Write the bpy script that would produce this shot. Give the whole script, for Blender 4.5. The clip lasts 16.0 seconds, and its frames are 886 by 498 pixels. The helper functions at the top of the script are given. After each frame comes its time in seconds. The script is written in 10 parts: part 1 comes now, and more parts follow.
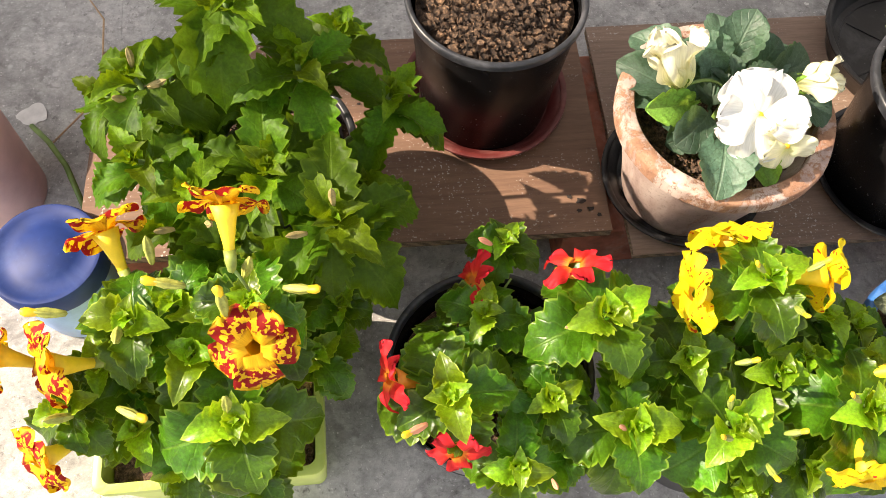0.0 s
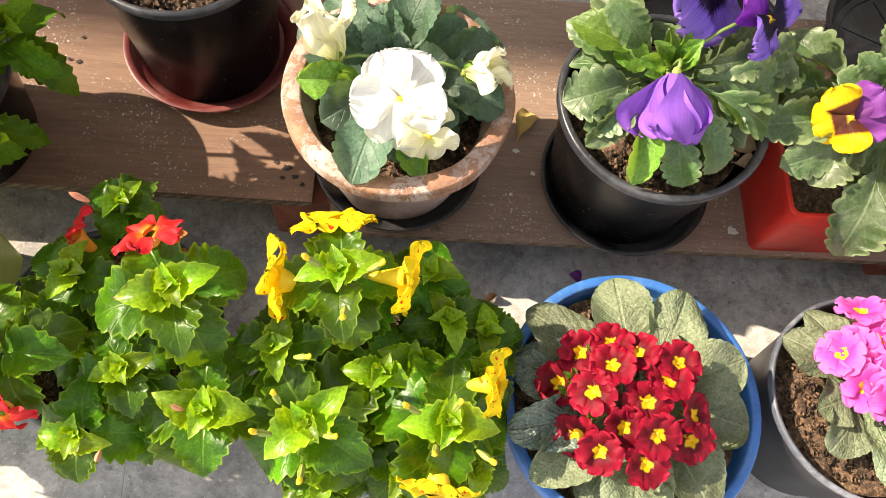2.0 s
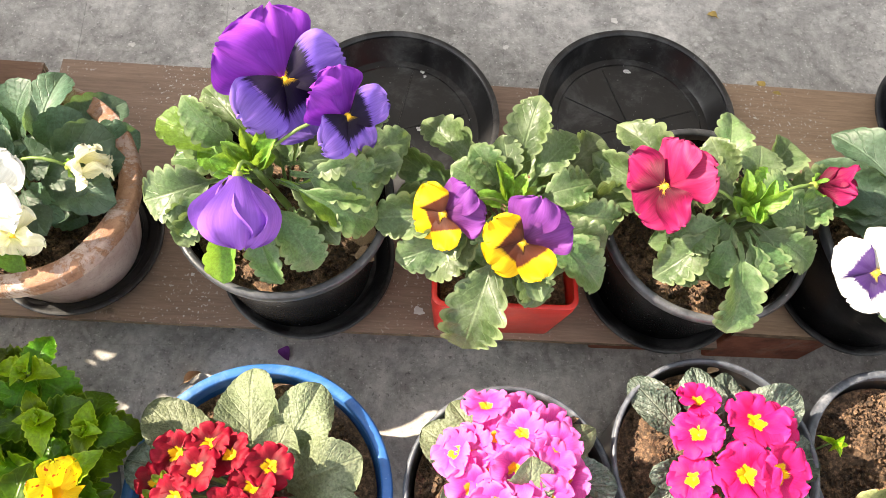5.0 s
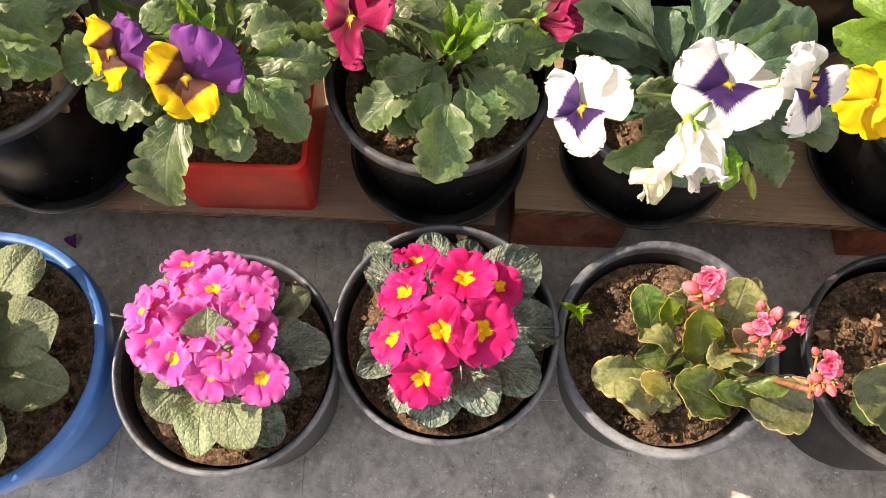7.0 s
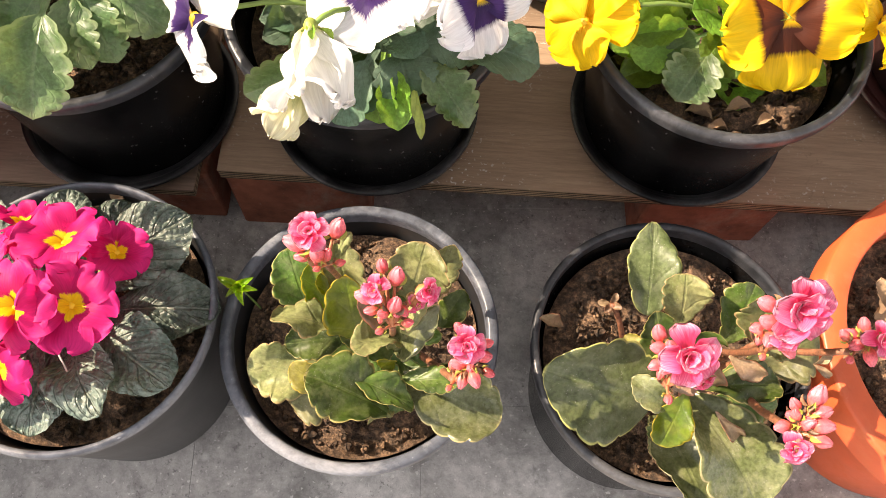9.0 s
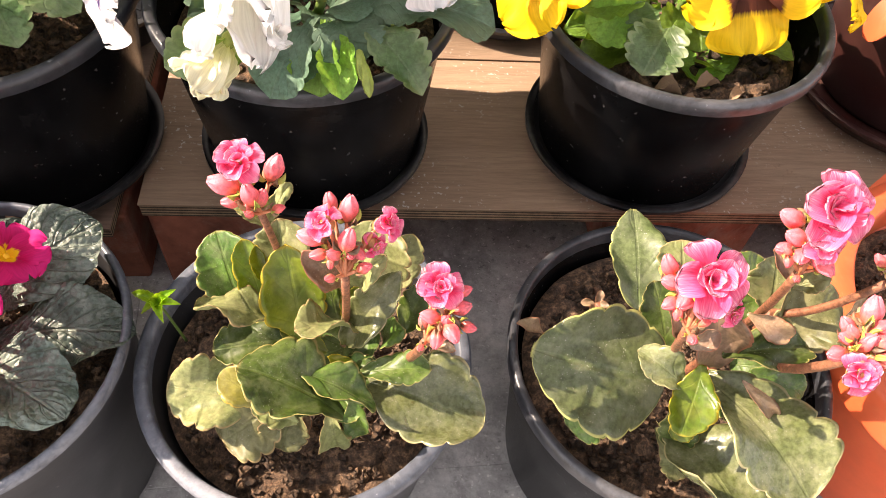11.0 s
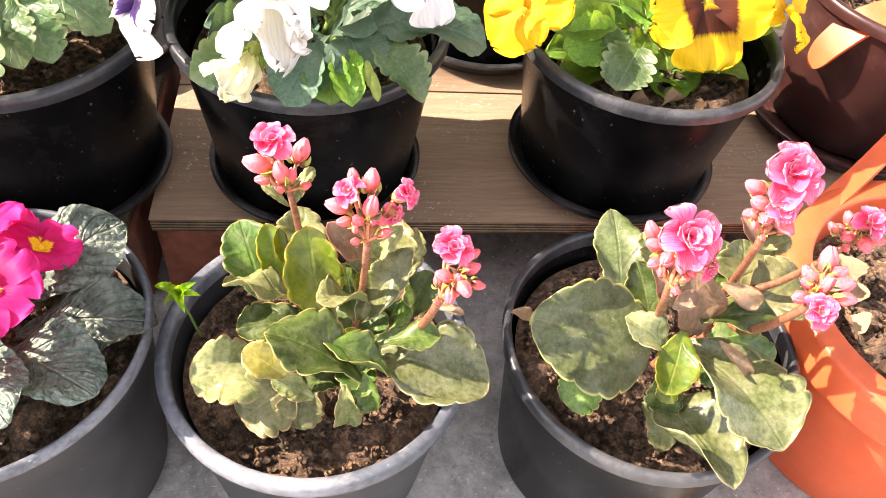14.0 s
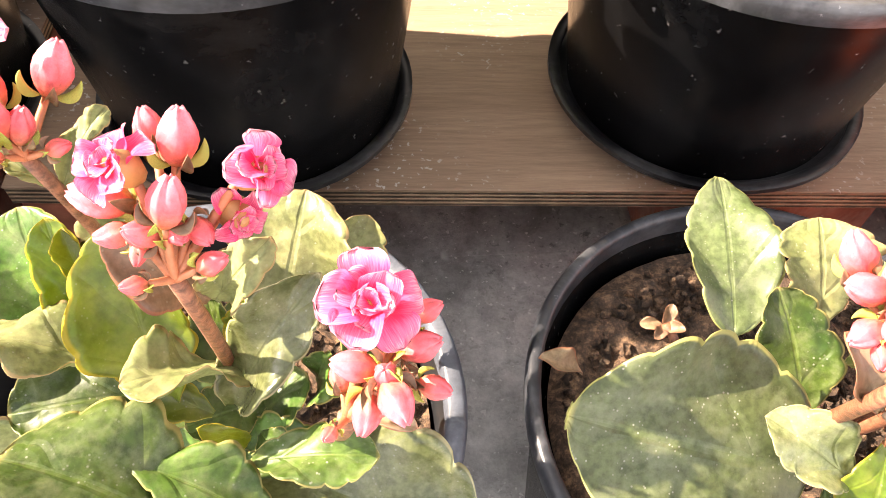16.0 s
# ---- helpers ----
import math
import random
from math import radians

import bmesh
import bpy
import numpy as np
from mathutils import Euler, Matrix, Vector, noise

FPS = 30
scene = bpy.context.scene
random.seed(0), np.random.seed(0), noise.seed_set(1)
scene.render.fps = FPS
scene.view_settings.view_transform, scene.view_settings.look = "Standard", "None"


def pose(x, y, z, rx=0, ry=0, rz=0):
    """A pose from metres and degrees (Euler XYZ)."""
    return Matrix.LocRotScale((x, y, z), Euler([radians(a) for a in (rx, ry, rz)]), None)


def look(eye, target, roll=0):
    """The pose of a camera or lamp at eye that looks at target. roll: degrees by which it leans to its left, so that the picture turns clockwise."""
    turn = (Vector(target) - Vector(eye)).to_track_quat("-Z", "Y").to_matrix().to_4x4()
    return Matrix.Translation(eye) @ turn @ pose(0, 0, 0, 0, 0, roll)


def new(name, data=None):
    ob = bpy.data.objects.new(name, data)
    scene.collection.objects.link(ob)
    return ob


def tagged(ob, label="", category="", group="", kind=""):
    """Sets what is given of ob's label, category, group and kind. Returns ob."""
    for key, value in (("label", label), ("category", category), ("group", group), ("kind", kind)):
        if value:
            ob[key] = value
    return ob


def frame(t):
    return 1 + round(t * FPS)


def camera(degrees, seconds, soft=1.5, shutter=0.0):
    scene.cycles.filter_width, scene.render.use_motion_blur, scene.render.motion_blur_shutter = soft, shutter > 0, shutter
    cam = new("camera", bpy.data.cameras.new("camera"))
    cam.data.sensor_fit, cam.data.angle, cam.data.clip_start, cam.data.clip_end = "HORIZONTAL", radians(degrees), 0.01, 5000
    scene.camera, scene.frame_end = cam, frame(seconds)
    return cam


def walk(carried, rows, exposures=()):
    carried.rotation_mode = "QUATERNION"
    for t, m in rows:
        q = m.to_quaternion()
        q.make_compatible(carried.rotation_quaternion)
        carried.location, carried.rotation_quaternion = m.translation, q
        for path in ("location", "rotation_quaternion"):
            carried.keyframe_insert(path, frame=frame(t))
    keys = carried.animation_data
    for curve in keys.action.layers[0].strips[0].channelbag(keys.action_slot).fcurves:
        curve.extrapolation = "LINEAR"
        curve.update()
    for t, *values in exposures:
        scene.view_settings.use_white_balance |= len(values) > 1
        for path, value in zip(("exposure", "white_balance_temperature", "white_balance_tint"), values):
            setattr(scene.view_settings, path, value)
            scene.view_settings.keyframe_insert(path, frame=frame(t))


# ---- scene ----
cam = camera(59.65, 16.0, soft=0.5)
PATH = [
    (0, (-0.2183, -0.3360, 0.7945), (-0.1561, 0.0867, -0.1096), 4.17),
    (0.5, (-0.1408, -0.3476, 0.7948), (-0.0890, 0.0497, -0.1214), 6.00),
    (1, (-0.0497, -0.3578, 0.7924), (-0.0001, 0.0260, -0.1297), 8.34),
    (1.5, (0.0209, -0.3540, 0.7983), (0.0682, 0.0188, -0.1284), 9.67),
    (2, (0.0946, -0.3125, 0.7896), (0.1472, 0.0529, -0.1398), 11.21),
    (2.5, (0.1394, -0.2670, 0.8013), (0.1886, 0.0912, -0.1310), 11.53),
    (3, (0.1299, -0.2398, 0.7784), (0.1651, 0.1179, -0.1547), 10.51),
    (3.5, (0.1502, -0.2186, 0.7937), (0.1764, 0.1522, -0.1347), 9.66),
    (4, (0.2170, -0.2129, 0.8016), (0.2430, 0.1698, -0.1219), 9.07),
    (4.5, (0.3022, -0.2237, 0.8084), (0.3352, 0.1610, -0.1140), 8.93),
    (5, (0.4106, -0.2359, 0.8240), (0.4561, 0.1479, -0.0983), 9.69),
    (5.2, (0.4497, -0.2343, 0.8291), (0.5013, 0.1495, -0.0929), 10.25),
    (7.3, (0.7341, -0.3053, 0.7169), (0.7048, 0.0401, -0.2210), -1.48),
    (7.5, (0.7611, -0.2971, 0.6843), (0.7385, 0.0428, -0.2559), -0.99),
    (8, (0.8129, -0.2821, 0.6397), (0.7992, 0.0568, -0.3010), -0.21),
    (8.5, (0.8442, -0.2965, 0.6699), (0.8418, 0.0617, -0.2637), 2.07),
    (9, (0.9114, -0.2806, 0.6284), (0.9238, 0.1049, -0.2943), 5.17),
    (9.2, (0.9164, -0.2919, 0.6193), (0.9347, 0.1072, -0.2975), 6.28),
    (11.3, (0.9056, -0.3450, 0.5186), (0.9933, 0.2520, -0.2788), 6.84),
    (11.5, (0.9030, -0.3537, 0.5195), (0.9972, 0.2557, -0.2677), 6.95),
    (12, (0.8930, -0.3775, 0.4994), (0.9930, 0.2441, -0.2775), 7.04),
    (12.5, (0.8927, -0.3618, 0.4717), (1.0004, 0.2663, -0.2990), 7.44),
    (13, (0.8975, -0.3490, 0.4636), (1.0148, 0.2852, -0.3007), 8.00),
    (13.5, (0.8975, -0.3697, 0.4935), (1.0223, 0.2712, -0.2639), 8.38),
    (14, (0.8864, -0.3935, 0.5255), (1.0051, 0.2485, -0.2320), 8.19),
    (14.5, (0.8955, -0.3653, 0.4923), (0.9970, 0.2650, -0.2773), 7.58),
    (15, (0.9232, -0.3081, 0.4487), (1.0044, 0.3060, -0.3364), 6.35),
    (15.5, (0.9358, -0.2681, 0.4151), (0.9995, 0.3318, -0.3825), 4.86),
    (16, (0.9361, -0.2529, 0.3907), (0.9844, 0.3336, -0.4178), 3.96),
]
EXPOSURES = [(0.0, 1.39, 6800, 14), (1.0, 1.24, 6800, 12), (2.0, 1.49, 6900, 12), (3.5, 1.84, 6800, 12), (5.0, 1.99, 6800, 10), (7.5, 1.19, 7400, 16), (8.0, 1.54, 7300, 16), (9.0, 1.54, 7200, 16), (11.5, 1.94, 6900, 20), (13.0, 2.38, 6700, 18), (14.5, 2.14, 6700, 18), (15.0, 2.37, 6800, 17), (16.0, 2.54, 6900, 16)]
walk(cam, [(t, look(eye, target, roll)) for t, eye, target, roll in PATH], EXPOSURES)

# ---- world, sun, exposure ----
world = bpy.data.worlds.new("world")
scene.world = world
world.use_nodes = True
wn = world.node_tree.nodes
sky = wn.new("ShaderNodeTexSky")
sky.sky_type = "NISHITA"
sky.sun_disc = False
SUN_ELEVATION, SUN_AZIMUTH = 38.0, -79.0      # degrees above the horizon; degrees from straight behind the boards towards +x
sky.sun_elevation = radians(SUN_ELEVATION)
sky.sun_rotation = radians(SUN_AZIMUTH)
haze = wn.new("ShaderNodeHueSaturation")          # a pale, hazy sky
haze.inputs["Saturation"].default_value = 0.20
world.node_tree.links.new(sky.outputs[0], haze.inputs["Color"])
world.node_tree.links.new(haze.outputs[0], wn["Background"].inputs[0])
wn["Background"].inputs[1].default_value = 0.135
sun = new("sun", bpy.data.lights.new("sun", "SUN"))
sun.data.energy, sun.data.angle, sun.data.color = 4.3, radians(0.55), (1.0, 0.87, 0.70)
ce, se = math.cos(radians(SUN_ELEVATION)), math.sin(radians(SUN_ELEVATION))
sun.matrix_world = look((5 * ce * math.sin(radians(SUN_AZIMUTH)), 5 * ce * math.cos(radians(SUN_AZIMUTH)), 5 * se), (0, 0, 0))


# ---- material helpers ----
def nodes_of(name):
    m = bpy.data.materials.new(name)
    m.use_nodes = True
    nt = m.node_tree
    return m, nt, nt.nodes["Principled BSDF"]


def put(nt, kind, **values):
    n = nt.nodes.new(kind)
    for key, v in values.items():
        n.inputs[key.replace("_", " ")].default_value = v
    return n


def noise_at(nt, vec, scale, detail=4.0, rough=0.6, distort=0.0):
    n = put(nt, "ShaderNodeTexNoise", Scale=scale, Detail=detail, Roughness=rough, Distortion=distort)
    if vec is not None:
        nt.links.new(vec, n.inputs["Vector"])
    return n.outputs["Fac"]


def ramp(nt, fac, *stops):
    r = nt.nodes.new("ShaderNodeValToRGB")
    e = r.color_ramp.elements
    e.remove(e[1])
    for k, (p, c) in enumerate(stops):
        el = e[0] if k == 0 else e.new(p)
        el.position = p
        el.color = (*c, 1) if not isinstance(c, float) else (c, c, c, 1)
    nt.links.new(fac, r.inputs[0])
    return r.outputs[0]


def mix(nt, fac, a, b, mode="MIX"):
    n = nt.nodes.new("ShaderNodeMix")
    n.data_type, n.blend_type = "RGBA", mode
    for sock, v in ((n.inputs[0], fac), (n.inputs[6], a), (n.inputs[7], b)):
        if hasattr(v, "links"):
            nt.links.new(v, sock)
        elif isinstance(v, float):
            sock.default_value = v
        else:
            sock.default_value = (*v, 1)
    return n.outputs[2]


def calc(nt, op, a, b=0.0, c=0.0):
    n = nt.nodes.new("ShaderNodeMath")
    n.operation = op
    for sock, v in zip(n.inputs, (a, b, c)):
        if hasattr(v, "links"):
            nt.links.new(v, sock)
        else:
            sock.default_value = v
    return n.outputs[0]


def bump(nt, bsdf, height, strength=0.3, distance=0.002):
    b = put(nt, "ShaderNodeBump", Strength=strength, Distance=distance)
    nt.links.new(height, b.inputs["Height"])
    nt.links.new(b.outputs[0], bsdf.inputs["Normal"])


def place(nt):
    return nt.nodes.new("ShaderNodeNewGeometry").outputs["Position"]


def own(nt):
    return nt.nodes.new("ShaderNodeTexCoord").outputs["Object"]


def chance(nt):
    return nt.nodes.new("ShaderNodeObjectInfo").outputs["Random"]


def concrete():
    m, nt, b = nodes_of("worn_concrete")
    p = place(nt)
    col = ramp(nt, noise_at(nt, p, 3.2, 6, 0.65), (0.32, (0.35, 0.335, 0.32)), (0.5, (0.52, 0.50, 0.475)), (0.68, (0.68, 0.655, 0.62)))
    fine = ramp(nt, noise_at(nt, p, 75, 8, 0.8), (0.34, 0.50), (0.60, 1.0))
    col = mix(nt, 0.85, col, fine, "MULTIPLY")
    smear = ramp(nt, noise_at(nt, p, 11, 8, 0.72, 0.6), (0.38, 0.50), (0.60, 1.0))
    col = mix(nt, 0.9, col, smear, "MULTIPLY")
    blot = ramp(nt, noise_at(nt, p, 38, 6, 0.7, 0.6), (0.56, 0.0), (0.63, 1.0))
    col = mix(nt, calc(nt, "MULTIPLY", blot, 0.40), col, (0.13, 0.12, 0.11))
    pale = ramp(nt, noise_at(nt, p, 55, 5, 0.7, 0.3), (0.60, 0.0), (0.66, 1.0))
    col = mix(nt, calc(nt, "MULTIPLY", pale, 0.22), col, (0.55, 0.53, 0.49))
    crowd = ramp(nt, noise_at(nt, p, 8, 4, 0.6), (0.38, 0.15), (0.60, 1.0))
    pit = calc(nt, "MULTIPLY", ramp(nt, noise_at(nt, p, 130, 5, 0.75), (0.36, 1.0), (0.42, 0.0)), crowd)
    col = mix(nt, calc(nt, "MULTIPLY", pit, 0.65), col, (0.05, 0.047, 0.045))
    fleck = ramp(nt, noise_at(nt, p, 260, 2, 0.5), (0.655, 0.0), (0.69, 1.0))
    col = mix(nt, calc(nt, "MULTIPLY", fleck, 0.55), col, (0.72, 0.70, 0.66))
    spots = nt.nodes.new("ShaderNodeTexVoronoi")
    spots.inputs["Scale"].default_value = 34
    nt.links.new(p, spots.inputs["Vector"])
    keep = ramp(nt, noise_at(nt, p, 13, 2), (0.50, 0.0), (0.55, 1.0))
    dot = ramp(nt, spots.outputs["Distance"], (0.10, 1.0), (0.17, 0.0))
    col = mix(nt, calc(nt, "MULTIPLY", calc(nt, "MULTIPLY", dot, keep), 0.75), col, (0.52, 0.51, 0.49))
    col = mix(nt, calc(nt, "MULTIPLY", chance(nt), 0.07), col, (0.40, 0.39, 0.37))
    nt.links.new(col, b.inputs["Base Color"])
    b.inputs["Roughness"].default_value = 0.82
    bump(nt, b, noise_at(nt, p, 160, 6, 0.7), 0.35, 0.0015)
    return m


def plain(name, color, rough=0.6, grain=60.0, vary=0.25, depth=0.0006, metal=0.0, dust=None):
    m, nt, b = nodes_of(name)
    o = own(nt)
    dark = tuple(c * (1 - vary) for c in color)
    light = tuple(min(1, c * (1 + vary)) for c in color)
    col = ramp(nt, noise_at(nt, o, grain, 5, 0.6), (0.3, dark), (0.7, light))
    if dust:
        spread = ramp(nt, noise_at(nt, o, 14, 6, 0.75, 0.5), (0.5, 0.0), (0.72, 1.0))
        speck = ramp(nt, noise_at(nt, o, 240, 4, 0.6), (0.68, 0.0), (0.74, 1.0))
        both = calc(nt, "MAXIMUM", calc(nt, "MULTIPLY", spread, dust[1] * (dust[2] if len(dust) > 2 else 1.0)), calc(nt, "MULTIPLY", speck, dust[1]))
        col = mix(nt, both, col, dust[0])
        r = calc(nt, "MULTIPLY_ADD", both, 0.5, rough)
        nt.links.new(r, b.inputs["Roughness"])
    else:
        b.inputs["Roughness"].default_value = rough
    nt.links.new(col, b.inputs["Base Color"])
    b.inputs["Metallic"].default_value = metal
    bump(nt, b, noise_at(nt, o, grain * 3, 4, 0.6), 0.3, depth)
    return m


def wood(name, dark, light, stain):
    m, nt, b = nodes_of(name)
    o = own(nt)
    stretch = nt.nodes.new("ShaderNodeMapping")
    stretch.inputs["Scale"].default_value = (3.0, 38.0, 38.0)
    nt.links.new(o, stretch.inputs["Vector"])
    grain = noise_at(nt, stretch.outputs[0], 2.2, 6, 0.65, 0.6)
    col = ramp(nt, grain, (0.25, dark), (0.7, light))
    wash = ramp(nt, noise_at(nt, o, 7, 5, 0.6), (0.35, 0.0), (0.7, 1.0))
    col = mix(nt, calc(nt, "MULTIPLY", wash, 0.55), col, stain)
    dirt = ramp(nt, noise_at(nt, o, 18, 6, 0.75, 0.8), (0.62, 0.0), (0.70, 1.0))
    col = mix(nt, calc(nt, "MULTIPLY", dirt, 0.6), col, tuple(c * 0.3 for c in dark))
    fibre = noise_at(nt, stretch.outputs[0], 11, 5, 0.75, 0.2)
    col = mix(nt, 0.75, col, ramp(nt, fibre, (0.35, 0.75), (0.62, 1.12)), "MULTIPLY")
    near = ramp(nt, noise_at(nt, o, 9, 3), (0.45, 0.0), (0.57, 1.0))
    white = ramp(nt, noise_at(nt, o, 330, 2, 0.5), (0.63, 0.0), (0.68, 1.0))
    col = mix(nt, calc(nt, "MULTIPLY", calc(nt, "MULTIPLY", white, near), 0.75), col, (0.6, 0.57, 0.52))
    nt.links.new(col, b.inputs["Base Color"])
    b.inputs["Roughness"].default_value = 0.68
    bump(nt, b, grain, 0.2, 0.0008)
    return m


def plywood_edge():
    m, nt, b = nodes_of("plywood_edge")
    p = place(nt)
    sep = nt.nodes.new("ShaderNodeSeparateXYZ")
    nt.links.new(p, sep.inputs[0])
    wave = calc(nt, "SINE", calc(nt, "MULTIPLY", sep.outputs[2], 2200.0))
    rough = noise_at(nt, p, 60, 5, 0.7)
    col = ramp(nt, calc(nt, "MULTIPLY_ADD", wave, 0.3, rough), (0.25, (0.05, 0.035, 0.022)), (0.5, (0.24, 0.16, 0.095)), (0.85, (0.42, 0.3, 0.19)))
    nt.links.new(col, b.inputs["Base Color"])
    b.inputs["Roughness"].default_value = 0.8
    bump(nt, b, wave, 0.4, 0.0008)
    return m


def soil_mat(name, gain):
    m, nt, b = nodes_of(name)
    p = place(nt)
    col = ramp(nt, noise_at(nt, p, 210, 8, 0.8), (0.34, tuple(c * gain for c in (0.010, 0.007, 0.005))), (0.50, tuple(c * gain for c in (0.070, 0.043, 0.027))), (0.68, tuple(c * gain for c in (0.26, 0.155, 0.085))))
    isle = nt.nodes.new("ShaderNodeNewGeometry").outputs["Random Per Island"]
    lump = ramp(nt, isle, (0.0, 0.45), (0.6, 1.0), (1.0, 1.6))
    col = mix(nt, 1.0, col, lump, "MULTIPLY")
    nt.links.new(col, b.inputs["Base Color"])
    b.inputs["Roughness"].default_value = 0.95
    grit = nt.nodes.new("ShaderNodeTexVoronoi")
    grit.inputs["Scale"].default_value = 420
    nt.links.new(p, grit.inputs["Vector"])
    bump(nt, b, calc(nt, "ADD", noise_at(nt, p, 240, 8, 0.85), calc(nt, "MULTIPLY", grit.outputs["Distance"], -0.4)), 1.0, 0.0022)
    return m


M_FLOOR = concrete()
M_WALL = plain("plastered_wall", (0.42, 0.39, 0.35), 0.9, 6, 0.2)
M_BLACK = plain("black_plastic", (0.004, 0.004, 0.0044), 0.26, 30, 0.4, 0.0003, dust=((0.40, 0.38, 0.36), 0.32, 0.10))
M_BLACK.node_tree.nodes["Principled BSDF"].inputs["Specular IOR Level"].default_value = 0.13
M_RIM = plain("dusty_black_plastic", (0.024, 0.026, 0.031), 0.34, 120, 0.4, 0.0005, dust=((0.42, 0.42, 0.44), 0.45, 0.45))
M_GREYPOT = plain("grey_black_plastic", (0.020, 0.020, 0.022), 0.36, 30, 0.35, 0.0004, dust=((0.36, 0.34, 0.33), 0.36, 0.35))
M_GREYRIM = plain("faded_grey_plastic", (0.085, 0.095, 0.118), 0.38, 120, 0.4, 0.0006, dust=((0.46, 0.47, 0.50), 0.55))
M_SAUCER = plain("stained_black_plastic", (0.008, 0.008, 0.009), 0.30, 30, 0.4, 0.0004, dust=((0.34, 0.34, 0.34), 0.35, 0.5))
M_BLUE = plain("blue_plastic", (0.035, 0.145, 0.44), 0.38, 25, 0.2, 0.0003, dust=((0.25, 0.42, 0.68), 0.5))
M_GREEN = plain("lime_green_plastic", (0.42, 0.52, 0.10), 0.42, 20, 0.2, 0.0004, dust=((0.62, 0.64, 0.36), 0.6))
M_RED = plain("red_glazed_plastic", (0.56, 0.022, 0.015), 0.35, 25, 0.25, 0.0004, dust=((0.66, 0.16, 0.10), 0.45))
M_ORANGE = plain("orange_plastic", (0.60, 0.10, 0.032), 0.42, 25, 0.15, 0.0003, dust=((0.66, 0.24, 0.11), 0.4))
M_DUSTPOT = plain("scuffed_black_plastic", (0.016, 0.017, 0.019), 0.34, 30, 0.4, 0.0004, dust=((0.36, 0.34, 0.33), 0.30, 0.22))
M_MAROON = plain("maroon_plastic", (0.12, 0.022, 0.02), 0.38, 30, 0.3, 0.0003, dust=((0.34, 0.18, 0.15), 0.4))
M_MAROON_DARK = plain("dark_maroon_plastic", (0.040, 0.014, 0.012), 0.34, 30, 0.3, 0.0003, dust=((0.20, 0.12, 0.10), 0.3))
M_PINK = plain("pale_pink_plastic", (0.55, 0.36, 0.33), 0.6, 20, 0.15, 0.0004)
M_LID = plain("deep_blue_lid", (0.007, 0.026, 0.135), 0.55, 30, 0.25, 0.0004, dust=((0.10, 0.17, 0.36), 0.22))
M_LID.node_tree.nodes["Principled BSDF"].inputs["Specular IOR Level"].default_value = 0.3
M_BRICK = plain("red_brick", (0.30, 0.10, 0.06), 0.9, 40, 0.45, 0.002, dust=((0.45, 0.36, 0.3), 0.5))
M_BOARD1 = wood("brown_board", (0.125, 0.068, 0.042), (0.235, 0.138, 0.086), (0.175, 0.092, 0.06))
M_BOARD2 = wood("weathered_board", (0.20, 0.130, 0.092), (0.30, 0.205, 0.146), (0.225, 0.152, 0.115))
M_BOARD3 = wood("pale_plywood", (0.25, 0.165, 0.105), (0.36, 0.25, 0.165), (0.29, 0.19, 0.125))
M_EDGE = plywood_edge()
M_SOIL = soil_mat("potting_soil", 1.7)
M_SOIL_DRY = soil_mat("dry_crumbly_soil", 1.45)
M_STICK = wood("stick_wood", (0.34, 0.20, 0.10), (0.55, 0.36, 0.2), (0.4, 0.26, 0.15))


def whitewash(name, bare):
    """Pinkish whitewash over terracotta, streaked downwards; bare: how much of the clay shows."""
    m, nt, b = nodes_of(name)
    o = own(nt)
    run = nt.nodes.new("ShaderNodeMapping")
    run.inputs["Scale"].default_value = (1.0, 1.0, 0.28)
    nt.links.new(o, run.inputs["Vector"])
    clay = ramp(nt, noise_at(nt, o, 90, 6, 0.7), (0.3, (0.20, 0.09, 0.05)), (0.7, (0.42, 0.24, 0.15)))
    wash = ramp(nt, noise_at(nt, run.outputs[0], 26, 5, 0.6, 0.5), (0.30, (0.26, 0.165, 0.14)), (0.5, (0.44, 0.32, 0.275)), (0.7, (0.60, 0.49, 0.43)))
    flake = ramp(nt, noise_at(nt, run.outputs[0], 30, 9, 0.8, 0.4), (bare, 0.0), (bare + 0.05, 1.0))
    col = mix(nt, flake, clay, wash)
    speck = ramp(nt, noise_at(nt, o, 260, 4, 0.8), (0.33, 0.45), (0.45, 1.0))
    nt.links.new(mix(nt, 0.7, col, speck, "MULTIPLY"), b.inputs["Base Color"])
    b.inputs["Roughness"].default_value = 0.85
    bump(nt, b, calc(nt, "ADD", flake, calc(nt, "MULTIPLY", noise_at(nt, o, 120, 5, 0.7), 0.8)), 0.5, 0.0014)
    return m


M_CLAY = whitewash("whitewashed_terracotta", 0.36)
M_CLAYRIM = whitewash("flaking_terracotta_rim", 0.48)


# ---- mesh helpers ----
def link_mesh(name, mesh, parent=None, label="", m=None):
    ob = new(name, mesh)
    if parent is not None:
        ob.parent = parent
    if m is not None:
        ob.matrix_basis = m
    if label:
        ob["label"] = label
    return ob


def sheet(name, verts, faces, mat, uv=None, smooth=True):
    me = bpy.data.meshes.new(name)
    me.from_pydata([tuple(v) for v in verts], [], faces)
    me.materials.append(mat)
    if smooth:
        me.polygons.foreach_set("use_smooth", [True] * len(me.polygons))
    if uv is not None:
        layer = me.uv_layers.new(name="UVMap")
        for loop in me.loops:
            layer.data[loop.index].uv = uv[loop.vertex_index]
    me.update()
    return me


